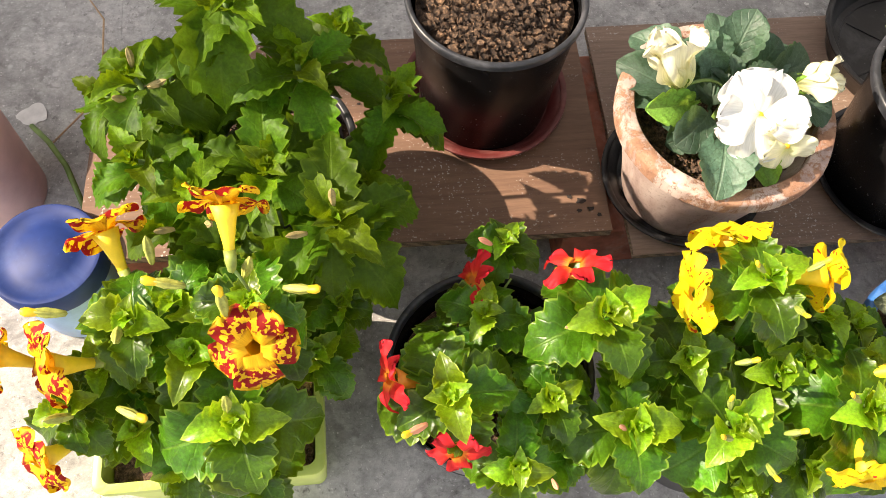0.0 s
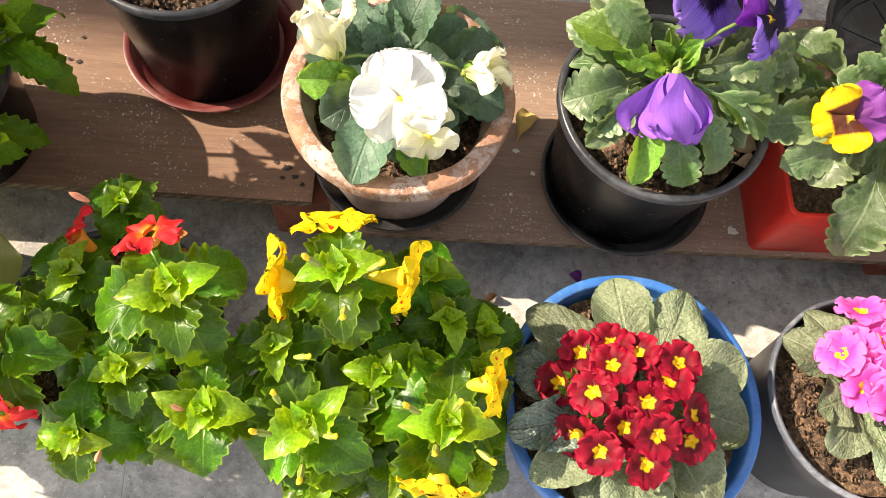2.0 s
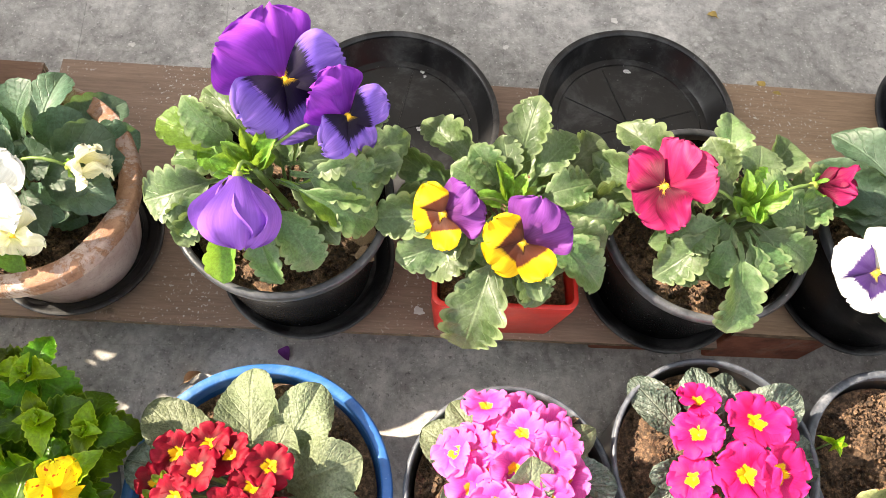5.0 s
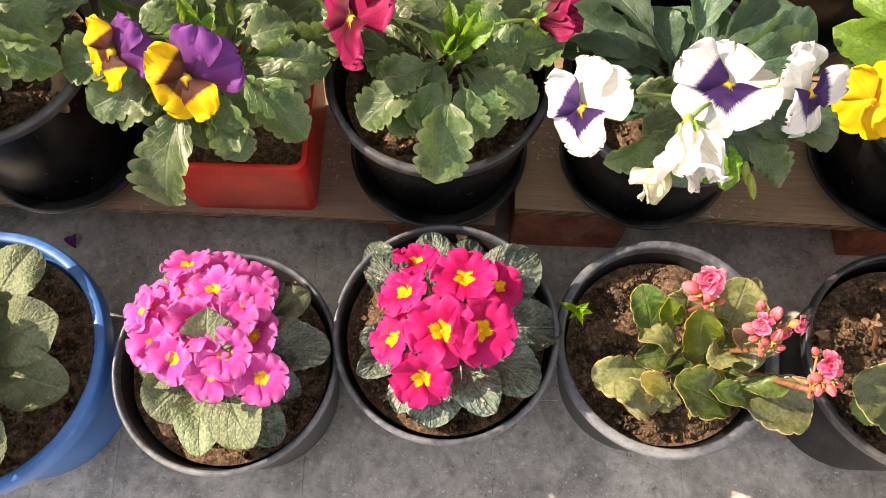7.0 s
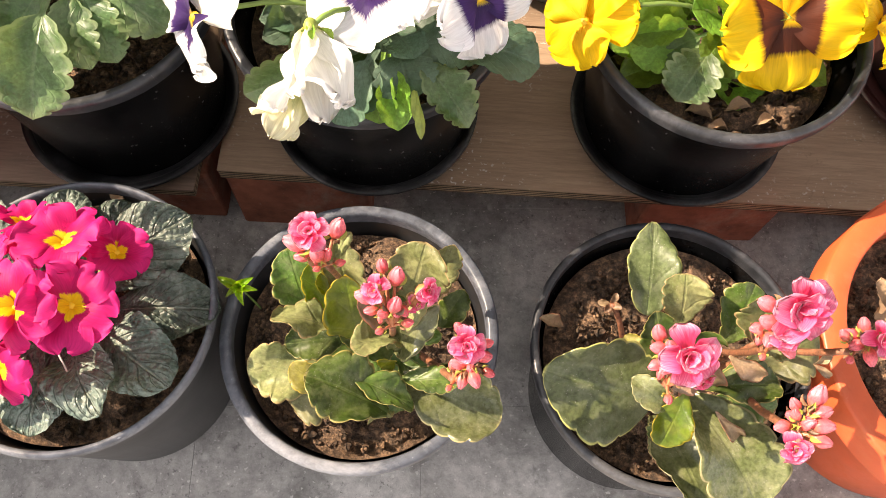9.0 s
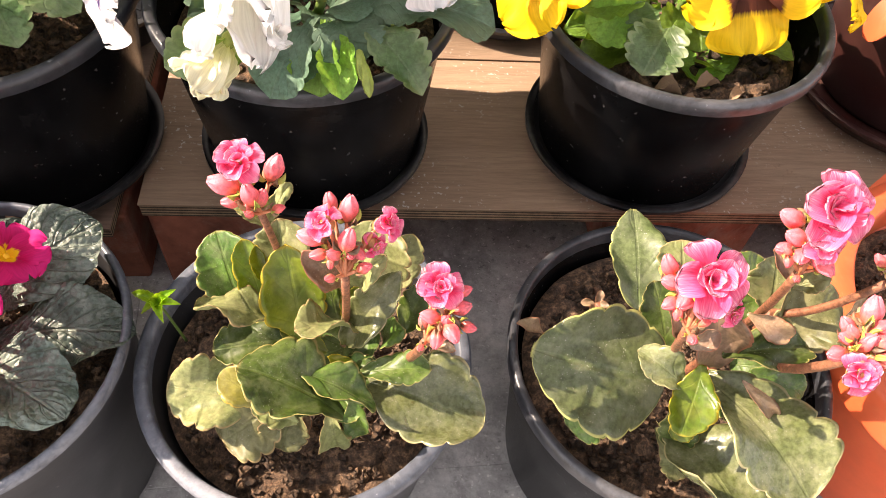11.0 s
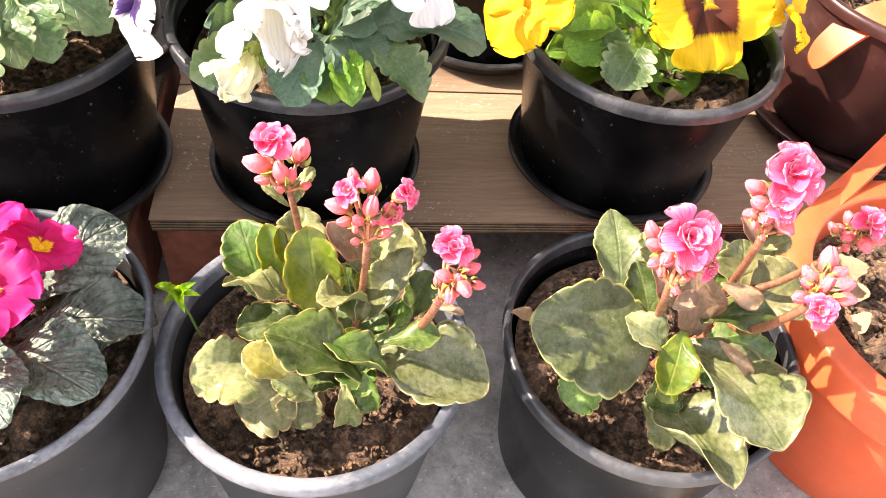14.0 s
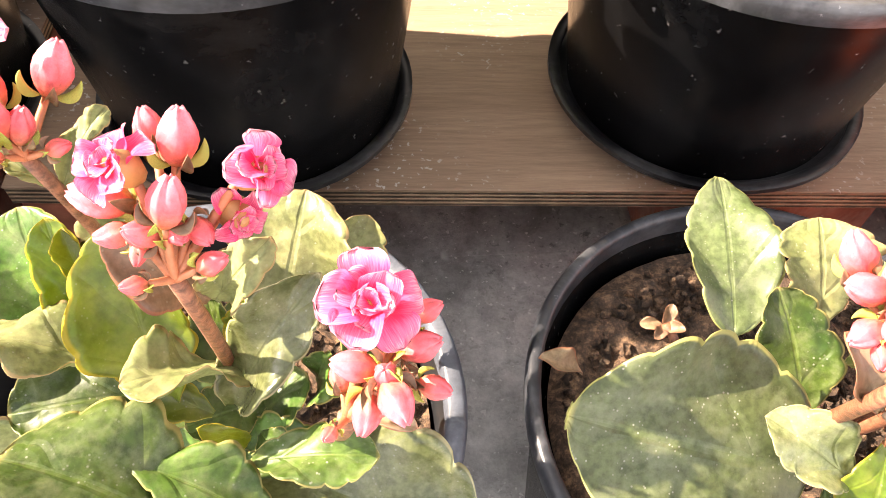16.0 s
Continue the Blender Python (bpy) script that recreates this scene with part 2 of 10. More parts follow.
def part(name, bm, mat, parent, label="", smooth=False):
    me = bpy.data.meshes.new(name)
    bm.normal_update()
    bm.to_mesh(me)
    bm.free()
    me.materials.append(mat)
    if smooth:
        me.polygons.foreach_set("use_smooth", [True] * len(me.polygons))
    return link_mesh(name, me, parent, label)


def thing(name, at, label, category, group="", kind="", turn=0.0):
    ob = new(name)
    ob.empty_display_size = 0.02
    ob.matrix_basis = pose(*at, 0, 0, turn)
    return tagged(ob, label, category, group, kind)


def turned(profile, n=64, wobble=0.0, seed=0, closed=False):
    """A surface of revolution from (radius, height) pairs, sharp corners kept by doubled pairs."""
    verts, faces = [], []
    for k, (r, z) in enumerate(profile):
        for i in range(n):
            a = 2 * math.pi * i / n
            w = 1 + wobble * noise.noise((math.cos(a) * 1.7 + seed, math.sin(a) * 1.7, z * 16))
            verts.append((r * w * math.cos(a), r * w * math.sin(a), z))
    for k in range(len(profile) - 1):
        for i in range(n):
            j = (i + 1) % n
            faces.append((k * n + i, k * n + j, (k + 1) * n + j, (k + 1) * n + i))
    return verts, faces


def ring_part(name, profile, mat, parent, label="", wobble=0.0, seed=0, n=64):
    v, f = turned(profile, n, wobble, seed)
    ob = link_mesh(name, sheet(name, v, f, mat), parent, label)
    mark_sharp(ob.data, 50)
    return ob


def mark_sharp(me, degrees):
    bm = bmesh.new()
    bm.from_mesh(me)
    for e in bm.edges:
        if len(e.link_faces) == 2 and e.calc_face_angle(0) > radians(degrees):
            e.smooth = False
    bm.to_mesh(me)
    bm.free()


def box_bm(x0, x1, y0, y1, z0, z1, bevel=0.0):
    bm = bmesh.new()
    bmesh.ops.create_cube(bm, size=1)
    bmesh.ops.transform(bm, matrix=Matrix.Translation(((x0 + x1) / 2, (y0 + y1) / 2, (z0 + z1) / 2)) @ Matrix.Diagonal((x1 - x0, y1 - y0, z1 - z0, 1)), verts=bm.verts)
    if bevel:
        bmesh.ops.bevel(bm, geom=bm.edges[:], offset=bevel, segments=2, profile=0.5, affect="EDGES")
    return bm


def tube(points, radii, n=8):
    pts = [Vector(p) for p in points]
    verts, faces = [], []
    side = None
    for k, p in enumerate(pts):
        d = (pts[min(k + 1, len(pts) - 1)] - pts[max(k - 1, 0)]).normalized()
        side = (side - d * side.dot(d)).normalized() if side is not None else d.orthogonal().normalized()
        up = d.cross(side)
        r = radii[k] if isinstance(radii, (list, tuple)) else radii
        verts += [p + (side * math.cos(a) + up * math.sin(a)) * r for a in (2 * math.pi * i / n for i in range(n))]
    for k in range(len(pts) - 1):
        for i in range(n):
            j = (i + 1) % n
            faces.append((k * n + i, k * n + j, (k + 1) * n + j, (k + 1) * n + i))
    faces += [tuple(reversed(range(n))), tuple(range((len(pts) - 1) * n, len(pts) * n))]
    return verts, faces


def curve_points(a, b, bow=(0, 0, 0), n=7):
    a, b, bow = Vector(a), Vector(b), Vector(bow)
    return [a.lerp(b, u) + bow * (4 * u * (1 - u)) for u in (i / (n - 1) for i in range(n))]


def stem(parent, name, a, b, r, mat, bow=(0, 0, 0), taper=0.75):
    v, f = tube(curve_points(a, b, bow), [r * (1 - (1 - taper) * i / 6) for i in range(7)], 7)
    return link_mesh(name, sheet(name, v, f, mat), parent, "", parent.matrix_basis.inverted())


# ---- pots, saucers, soil ----
def soil_in(parent, r, z, seed, mound=0.006, rough=0.006, mat=None, clods=260, lumps=1.0):
    rnd = random.Random(seed)
    verts, faces = [(0, 0, z + mound)], []
    rings, n = 26, 84
    for k in range(1, rings + 1):
        q = k / rings
        for i in range(n):
            a = 2 * math.pi * i / n
            x, y = r * q * math.cos(a), r * q * math.sin(a)
            h = mound * (1 - q * q) + rough * (noise.fractal((x * 45 + seed * 7, y * 45, seed), 0.7, 2.1, 5)) * (1 if q < 0.97 else 0.3)
            verts.append((x, y, z + h))
    faces += [(0, 1 + i, 1 + (i + 1) % n) for i in range(n)]
    for k in range(rings - 1):
        for i in range(n):
            j = (i + 1) % n
            faces.append((1 + k * n + i, 1 + (k + 1) * n + i, 1 + (k + 1) * n + j, 1 + k * n + j))
    for _ in range(clods):
        a, q = rnd.uniform(0, 6.283), math.sqrt(rnd.random()) * 0.93
        s = rnd.choice((0.0008, 0.0010, 0.0012, 0.0015, 0.0019, 0.0026, 0.0036)) * rnd.uniform(0.7, 1.3) * lumps
        c = Vector((r * q * math.cos(a), r * q * math.sin(a), z + mound * (1 - q * q) + s * 0.3))
        base = len(verts)
        for lat in range(1, 4):
            for i in range(6):
                d = Vector((math.sin(lat * 0.785) * math.cos(i * 1.047), math.sin(lat * 0.785) * math.sin(i * 1.047), math.cos(lat * 0.785)))
                verts.append(c + d * s * rnd.uniform(0.55, 1.3))
        verts.append(c + Vector((0, 0, s)))
        for lat in range(2):
            for i in range(6):
                j = (i + 1) % 6
                faces.append((base + lat * 6 + j, base + (lat + 1) * 6 + j, base + (lat + 1) * 6 + i, base + lat * 6 + i))
        faces += [(base + 18, base + i, base + (i + 1) % 6) for i in range(6)]
    ob = link_mesh("soil", sheet("soil", verts, faces, mat or M_SOIL), parent, "crumbly dark brown potting soil")
    return ob


def round_pot(x, y, z0, top, r, label, body=None, rim=None, depth=0.03, foot=0.76, lip=0.005, lip_h=0.009, seed=1, soil=True, wobble=0.0, wide=0.0, name="flower_pot", mound=0.006, rough=0.008, clods=1300, dirt=None, lumps=0.95):
    """A tapered pot with a rolled rim: its foot at z0, its rim's top at the height top and outer radius r."""
    body, rim = body or M_BLACK, rim or M_RIM
    pot = thing(name, (x, y, z0), label, "flower pot", "potted flowers on the terrace")
    h = top - z0
    rw = r - lip                        # wall's outer radius under the rim
    rb = r * foot
    t = 0.003
    wall = [(0.0, 0.001), (rb - 0.004, 0.001), (rb, 0.005), (rb + (rw - rb) * 0.8, h * 0.80), (rb + (rw - rb) * 0.815, h * 0.815), (rw, h - lip_h + 0.001), (rw - 0.0015 - wide, h - lip_h + 0.001), (rb + (rw - rb) * 0.8 - t - wide, h * 0.78), (rb - t, 0.006), (0.0, 0.006)]
    ring_part("body", wall, body, pot, "", wobble, seed)
    ri = rw - 0.002 - wide
    lipp = [(ri, h - lip_h - 0.004), (ri, h - 0.003), (ri + 0.0008, h - 0.0006), (ri + 0.002, h), (r - 0.002, h), (r - 0.0008, h - 0.001), (r, h - 0.0035), (r - 0.0005, h - lip_h), (r - 0.003, h - lip_h - 0.001), (rw - 0.001, h - lip_h - 0.001)]
    ring_part("rim", lipp, rim, pot, "", wobble, seed)
    if soil:
        f = (h - depth) / h
        soil_in(pot, (rb + (rw - rb) * f) - t - 0.002, h - depth, seed, mound, rough, dirt, clods, lumps)
    return pot


def saucer(x, y, z0, r, h, label, mat=None, ribs=0, foot=0.86, seed=3):
    mat = mat or M_SAUCER
    s = thing("plant_saucer", (x, y, z0), label, "plant saucer", "saucers")
    f = r * foot
    ring_part("dish", [(0, 0.0), (f - 0.003, 0.0), (f, 0.002), (r - 0.002, h - 0.003), (r - 0.0055, h - 0.003), (f - 0.003, 0.010), (f - 0.006, 0.006), (f * 0.86, 0.006), (f * 0.85, 0.0045), (0, 0.0045)], mat, s, "", 0.006, seed)
    ring_part("rim", [(r - 0.006, h - 0.004), (r - 0.002, h - 0.0045), (r + 0.0005, h - 0.003), (r + 0.0005, h - 0.0005), (r - 0.001, h), (r - 0.004, h), (r - 0.006, h - 0.0015), (r - 0.006, h - 0.004)], mat, s, "worn rolled saucer edge", 0.006, seed)
    for k in range(ribs):
        a = math.pi * k / ribs + 0.35
        bm = box_bm(-f * 0.82, f * 0.82, -0.0009, 0.0009, 0.0042, 0.0056)
        bmesh.ops.rotate(bm, cent=(0, 0, 0), matrix=Matrix.Rotation(a, 3, "Z"), verts=bm.verts)
        part("rib", bm, mat, s)
    return s


# ---- the terrace: floor, added shade wall behind ----
TURN_FLOOR = 3.4
PITCH = 0.1785
floor = thing("floor", (0, 0, 0), "grey worn concrete terrace floor with cut joints", "floor", kind="structure")
part("floor_bed", box_bm(-30, 30, -30, 30, -0.30, -0.0012), M_FLOOR, floor)
# out of view; its height sets where shade ends across the boards
wall_back = part("wall_back", box_bm(-14, 6, 1.25, 1.45, -0.01, 4.5), M_WALL, None)
tagged(wall_back, "unseen plain plastered wall, added behind the flower pots to shade the back", "wall", kind="structure")
# ---- boards and bricks ----
def board(x0, x1, y0, y1, ztop, thick, mat, label, turn=0.0):
    b = thing("wooden_board", (x0, y0, ztop - thick), label, "board", "boards under the back row", turn=turn)
    lx, ly = x1 - x0, y1 - y0
    core = box_bm(0.0006, lx - 0.0006, 0.0006, ly - 0.0006, 0.0, thick - 0.0016)
    part("plywood_core", core, M_EDGE, b, "rough layered plywood edge")
    part("face_veneer", box_bm(0, lx, 0, ly, thick - 0.0016, thick, 0.0005), mat, b)
    return b


BOARD_Z, PLY_Z = 0.092, 0.100
board(-0.53, 0.004, 0.0, 0.258, 0.097, 0.013, M_BOARD1, "reddish brown plywood board on bricks, stained", 0.0)
board(0.022, 0.725, -0.027, 0.268, BOARD_Z, 0.010, M_BOARD2, "weathered grey-brown wooden board with paint splashes", 0.5)
board(0.742, 1.42, -0.006, 0.1475, PLY_Z, 0.013, M_BOARD3, "pale plywood board with a layered edge", 0.0)
board(0.742, 1.42, 0.1495, 0.292, PLY_Z, 0.013, M_BOARD3, "pale plywood board, back one of two", 0.0)


def brick(x, y, turn, high, z=0.0):
    b = part("brick", box_bm(-0.056, 0.056, -0.115, 0.115, 0, high, 0.003), M_BRICK, None)
    b.matrix_basis = pose(x, y, z, 0, 0, turn)
    tagged(b, "worn red clay brick holding up a board", "brick", "bricks under the boards")


for bx, by, bt, bh in ((-0.46, 0.125, 0, 0.0795), (0.012, 0.122, 1.5, 0.0795), (0.39, 0.125, -2, 0.0795), (0.670, 0.114, 1, 0.0795), (0.798, 0.112, 1, 0.0865), (1.135, 0.120, 2, 0.0865), (1.36, 0.13, 0, 0.0865)):
    brick(bx, by, bt, bh)

# ---- the pots: back row on the boards ----
saucer(-0.112, 0.170, 0.097, 0.089, 0.020, "dark red plastic saucer under a black pot", M_MAROON)
round_pot(-0.1123, 0.1652, 0.1015, 0.264, 0.0845, "black plastic pot of bare lumpy soil", depth=0.020, foot=0.80, seed=11, lip=0.004, lip_h=0.008, mound=0.012, rough=0.012, clods=2600, dirt=M_SOIL_DRY, lumps=1.5)
saucer(0.085, 0.056, BOARD_Z, 0.084, 0.016, "black plastic saucer under the whitewashed pot")
round_pot(0.0841, 0.0480, BOARD_Z + 0.0045, 0.233, 0.0985, "whitewashed terracotta pot, flaking and stained", M_CLAY, M_CLAYRIM, 0.040, 0.64, 0.006, 0.016, 12, True, 0.025, 0.009)
saucer(0.313, 0.046, BOARD_Z, 0.085, 0.018, "black plastic saucer under the purple pansies")
round_pot(0.3060, 0.0435, BOARD_Z + 0.0045, 0.250, 0.0910, "black plastic pot with a dusty rolled rim", seed=13, wobble=0.01)
saucer(0.668, 0.050, BOARD_Z, 0.083, 0.018, "black plastic saucer under the magenta pansies")
round_pot(0.6696, 0.0535, BOARD_Z + 0.0045, 0.2302, 0.0931, "black plastic pot with a dusty rolled rim", seed=14, wobble=0.01)
saucer(0.8600, 0.0520, PLY_Z, 0.079, 0.018, "black plastic saucer under the white pansies")
round_pot(0.8600, 0.0530, PLY_Z + 0.0045, 0.236, 0.0925, "black plastic pot with a dusty rolled rim", seed=15)
saucer(1.0950, 0.0630, PLY_Z, 0.083, 0.018, "black plastic saucer under the yellow pansies")
round_pot(1.0953, 0.0634, PLY_Z + 0.0045, 0.2285, 0.0950, "scratched black plastic pot with a grey rim", seed=16, dirt=M_SOIL_DRY, clods=900, lumps=2.0, rough=0.014)
saucer(0.390, 0.203, BOARD_Z, 0.109, 0.034, "empty black plastic saucer with water stains", ribs=3, foot=0.88)
saucer(0.648, 0.228, BOARD_Z, 0.108, 0.034, "empty black plastic saucer with moulded ribs", ribs=4, foot=0.88)
saucer(1.010, 0.247, PLY_Z, 0.088, 0.020, "black plastic saucer with a pale worn edge", M_RIM)
round_pot(1.010, 0.247, PLY_Z + 0.0045, 0.235, 0.093, "black plastic pot at the back of the board", seed=17)
saucer(1.335, 0.130, PLY_Z, 0.100, 0.020, "dark maroon plastic saucer", M_MAROON_DARK)
round_pot(1.335, 0.130, PLY_Z + 0.0045, 0.235, 0.095, "dark maroon plastic pot", M_MAROON_DARK, M_MAROON_DARK, seed=18)


def square_pot(x, y, z0, top, half, foot, label, mat, turn, name="flower_pot", half_y=None, foot_y=None, corner=0.012, lip=0.0, seed=2):
    """A tapered four-sided pot with rounded corners."""
    pot = thing(name, (x, y, z0), label, "flower pot", "potted flowers on the terrace", turn=turn)
    hy, fy, h = half_y or half, foot_y or foot, top - z0

    def outline(a, b, c, z, n=6):
        pts = []
        for sx, sy, start in ((1, 1, 0), (-1, 1, 90), (-1, -1, 180), (1, -1, 270)):
            for i in range(n + 1):
                q = radians(start + 90 * i / n)
                pts.append((sx * (a - c) + c * math.cos(q), sy * (b - c) + c * math.sin(q), z))
        return pts

    t = 0.004
    levels = [(foot, fy, corner * 0.8, 0.0), (foot, fy, corner * 0.8, 0.002), (half - lip, hy - lip, corner, h - 0.016), (half, hy, corner, h - 0.013), (half, hy, corner, h - 0.001), (half - 0.0015, hy - 0.0015, corner, h), (half - t - lip, hy - t - lip, corner * 0.8, h), (half - t - lip - 0.002, hy - t - lip - 0.002, corner * 0.8, h - 0.02), (foot - t, fy - t, corner * 0.6, 0.005)]
    verts, faces = [], []
    n = 28
    for lv in levels:
        verts += outline(*lv)
    for k in range(len(levels) - 1):
        for i in range(n):
            j = (i + 1) % n
            faces.append((k * n + i, k * n + j, (k + 1) * n + j, (k + 1) * n + i))
    faces += [tuple(reversed(range(n))), tuple(range((len(levels) - 1) * n, len(levels) * n))]
    ob = link_mesh("body", sheet("body", verts, faces, mat), pot)
    mark_sharp(ob.data, 40)
    ring = outline(half - t - lip - 0.004, hy - t - lip - 0.004, corner * 0.7, h - 0.022)
    grid, gf = [], []
    m = 18
    for i in range(m + 1):
        for j in range(m + 1):
            px, py = (half - t - lip - 0.004) * (2 * i / m - 1), (hy - t - lip - 0.004) * (2 * j / m - 1)
            grid.append((px, py, h - 0.022 + 0.006 * noise.fractal((px * 45, py * 45, seed), 1.0, 2.0, 4)))
    gf = [(i * (m + 1) + j, (i + 1) * (m + 1) + j, (i + 1) * (m + 1) + j + 1, i * (m + 1) + j + 1) for i in range(m) for j in range(m)]
    link_mesh("soil", sheet("soil", grid, gf, M_SOIL), pot, "dark potting soil")
    return pot


square_pot(0.497, 0.041, BOARD_Z, 0.190, 0.0645, 0.058, "red square plastic pot with worn patches", M_RED, 1.5, corner=0.010)

# ---- the pots: front row on the floor ----
square_pot(-0.388, -0.126, 0.0, 0.115, 0.098, 0.088, "lime green square plastic planter", M_GREEN, 1.0, "planter", 0.098, 0.088, 0.011, 0.004)
round_pot(-0.335, 0.045, 0.097, 0.215, 0.090, "black plastic pot under a leafy bush", seed=20)
round_pot(-0.143, -0.150, 0.0, 0.150, 0.092, "black plastic pot full of leafy stems", seed=21)
round_pot(0.072, -0.182, 0.0, 0.140, 0.092, "grey-black plastic pot full of leafy stems", M_GREYPOT, M_GREYRIM, seed=22)
round_pot(0.2987, -0.1844, 0.0, 0.1435, 0.1124, "faded blue plastic pot of dark red primroses", M_BLUE, M_BLUE, 0.018, 0.74, 0.006, 0.018, 23, True, 0.006, 0.002)
round_pot(0.5100, -0.1728, 0.0, 0.148, 0.0915, "dusty grey-black plastic pot, marked", M_GREYPOT, M_GREYRIM, 0.022, 0.80, 0.003, 0.007, 24)
round_pot(0.6858, -0.1408, 0.0, 0.159, 0.0913, "dusty grey-black plastic pot with a chipped rim", M_GREYPOT, M_GREYRIM, 0.020, 0.80, 0.003, 0.007, 25)
round_pot(0.8667, -0.1379, 0.0, 0.1405, 0.0915, "black plastic pot with a broad grey rim", M_DUSTPOT, M_GREYRIM, 0.024, 0.78, 0.005, 0.010, 26, True, 0.0, 0.001)
round_pot(1.0717, -0.1379, 0.0, 0.1397, 0.0929, "black plastic pot with a scuffed dark rim", M_BLACK, M_RIM, 0.022, 0.82, 0.004, 0.010, 27)
round_pot(1.276, -0.128, 0.0, 0.160, 0.113, "orange terracotta-coloured plastic pot", M_ORANGE, M_ORANGE, 0.030, 0.72, 0.010, 0.030, 28, True, 0.0, 0.006)

# ---- leaf and petal materials ----
def uv_axes(nt):
    sep = nt.nodes.new("ShaderNodeSeparateXYZ")
    nt.links.new(nt.nodes.new("ShaderNodeUVMap").outputs[0], sep.inputs[0])
    return sep.outputs[0], sep.outputs[1]


def leafy(name, dark, light, vein, rough=0.42, veins=9.0, relief=0.5, through_color=None, glow=0.35, patch=None, edge=None, sheen=0.5, crinkle=60.0, mottle=30.0, blister=0.0, edge_from=0.40, specks=0.0):
    """A leaf: mottled green with a midrib and side veins along its own length, letting some light through."""
    m, nt, b = nodes_of(name)
    u, v = uv_axes(nt)
    o = own(nt)
    away = calc(nt, "ABSOLUTE", calc(nt, "SUBTRACT", v, 0.5))
    rnd = chance(nt)
    shift = nt.nodes.new("ShaderNodeVectorMath")
    shift.operation = "ADD"
    nt.links.new(place(nt), shift.inputs[0])
    col = ramp(nt, noise_at(nt, shift.outputs[0], 55, 4, 0.6), (0.3, dark), (0.7, light))
    hsv = nt.nodes.new("ShaderNodeHueSaturation")
    nt.links.new(col, hsv.inputs["Color"])
    nt.links.new(calc(nt, "MULTIPLY_ADD", rnd, 0.85, 0.52), hsv.inputs["Value"])
    nt.links.new(calc(nt, "MULTIPLY_ADD", rnd, 0.03, 0.485), hsv.inputs["Hue"])
    col = hsv.outputs[0]
    side = calc(nt, "FRACT", calc(nt, "MULTIPLY", calc(nt, "SUBTRACT", u, calc(nt, "MULTIPLY", away, 0.75)), veins))
    side = calc(nt, "ABSOLUTE", calc(nt, "SUBTRACT", side, 0.5))
    line = ramp(nt, side, (0.0, 1.0), (0.09, 0.0))
    rib = ramp(nt, away, (0.012, 1.0), (0.035, 0.0))
    both = calc(nt, "MAXIMUM", calc(nt, "MULTIPLY", line, 0.45), rib)
    col = mix(nt, calc(nt, "MULTIPLY", both, 0.32), col, vein)
    grit = ramp(nt, noise_at(nt, place(nt), 420, 3, 0.6), (0.36, 0.60), (0.64, 1.28))
    col = mix(nt, 0.85, col, grit, "MULTIPLY")
    if patch:
        spread = ramp(nt, noise_at(nt, place(nt), mottle, 6, 0.72), (0.45, 0.0), (0.68, 1.0))
        col = mix(nt, calc(nt, "MULTIPLY", spread, patch[1]), col, patch[0])
    if edge:
        rim = ramp(nt, away, (edge_from, 0.0), (edge_from + 0.4 * (0.5 - edge_from), 1.0))
        rim = calc(nt, "MAXIMUM", rim, ramp(nt, u, (0.5 + edge_from, 0.0), (1.0, 1.0)))
        col = mix(nt, calc(nt, "MULTIPLY", rim, edge[1]), col, edge[0])
    if specks:
        grain = nt.nodes.new("ShaderNodeTexVoronoi")
        grain.inputs["Scale"].default_value = 620
        nt.links.new(place(nt), grain.inputs["Vector"])
        some = ramp(nt, noise_at(nt, place(nt), 90, 3, 0.6), (0.48, 0.0), (0.62, 1.0))
        dot = calc(nt, "MULTIPLY", ramp(nt, grain.outputs["Distance"], (0.10, 1.0), (0.22, 0.0)), some)
        col = mix(nt, calc(nt, "MULTIPLY", dot, specks), col, (0.50, 0.49, 0.38))
    nt.links.new(col, b.inputs["Base Color"])
    b.inputs["Roughness"].default_value = rough
    b.inputs["Specular IOR Level"].default_value = sheen
    h = calc(nt, "MULTIPLY_ADD", both, -1.0, calc(nt, "MULTIPLY", noise_at(nt, place(nt), crinkle * 6, 3, 0.6), 0.6))
    if blister:
        cell = nt.nodes.new("ShaderNodeTexVoronoi")
        cell.inputs["Scale"].default_value = blister
        nt.links.new(place(nt), cell.inputs["Vector"])
        h = calc(nt, "MULTIPLY_ADD", cell.outputs["Distance"], -0.8, h)
    bump(nt, b, h, relief, 0.0022 if blister else 0.0016)
    if glow:
        tr = nt.nodes.new("ShaderNodeBsdfTranslucent")
        warm = mix(nt, 0.75, col, through_color or tuple(min(1, c * 2.0) for c in light))
        nt.links.new(warm, tr.inputs["Color"])
        both_s = nt.nodes.new("ShaderNodeMixShader")
        both_s.inputs[0].default_value = glow
        nt.links.new(b.outputs[0], both_s.inputs[1])
        nt.links.new(tr.outputs[0], both_s.inputs[2])
        nt.links.new(both_s.outputs[0], nt.nodes["Material Output"].inputs["Surface"])
    return m


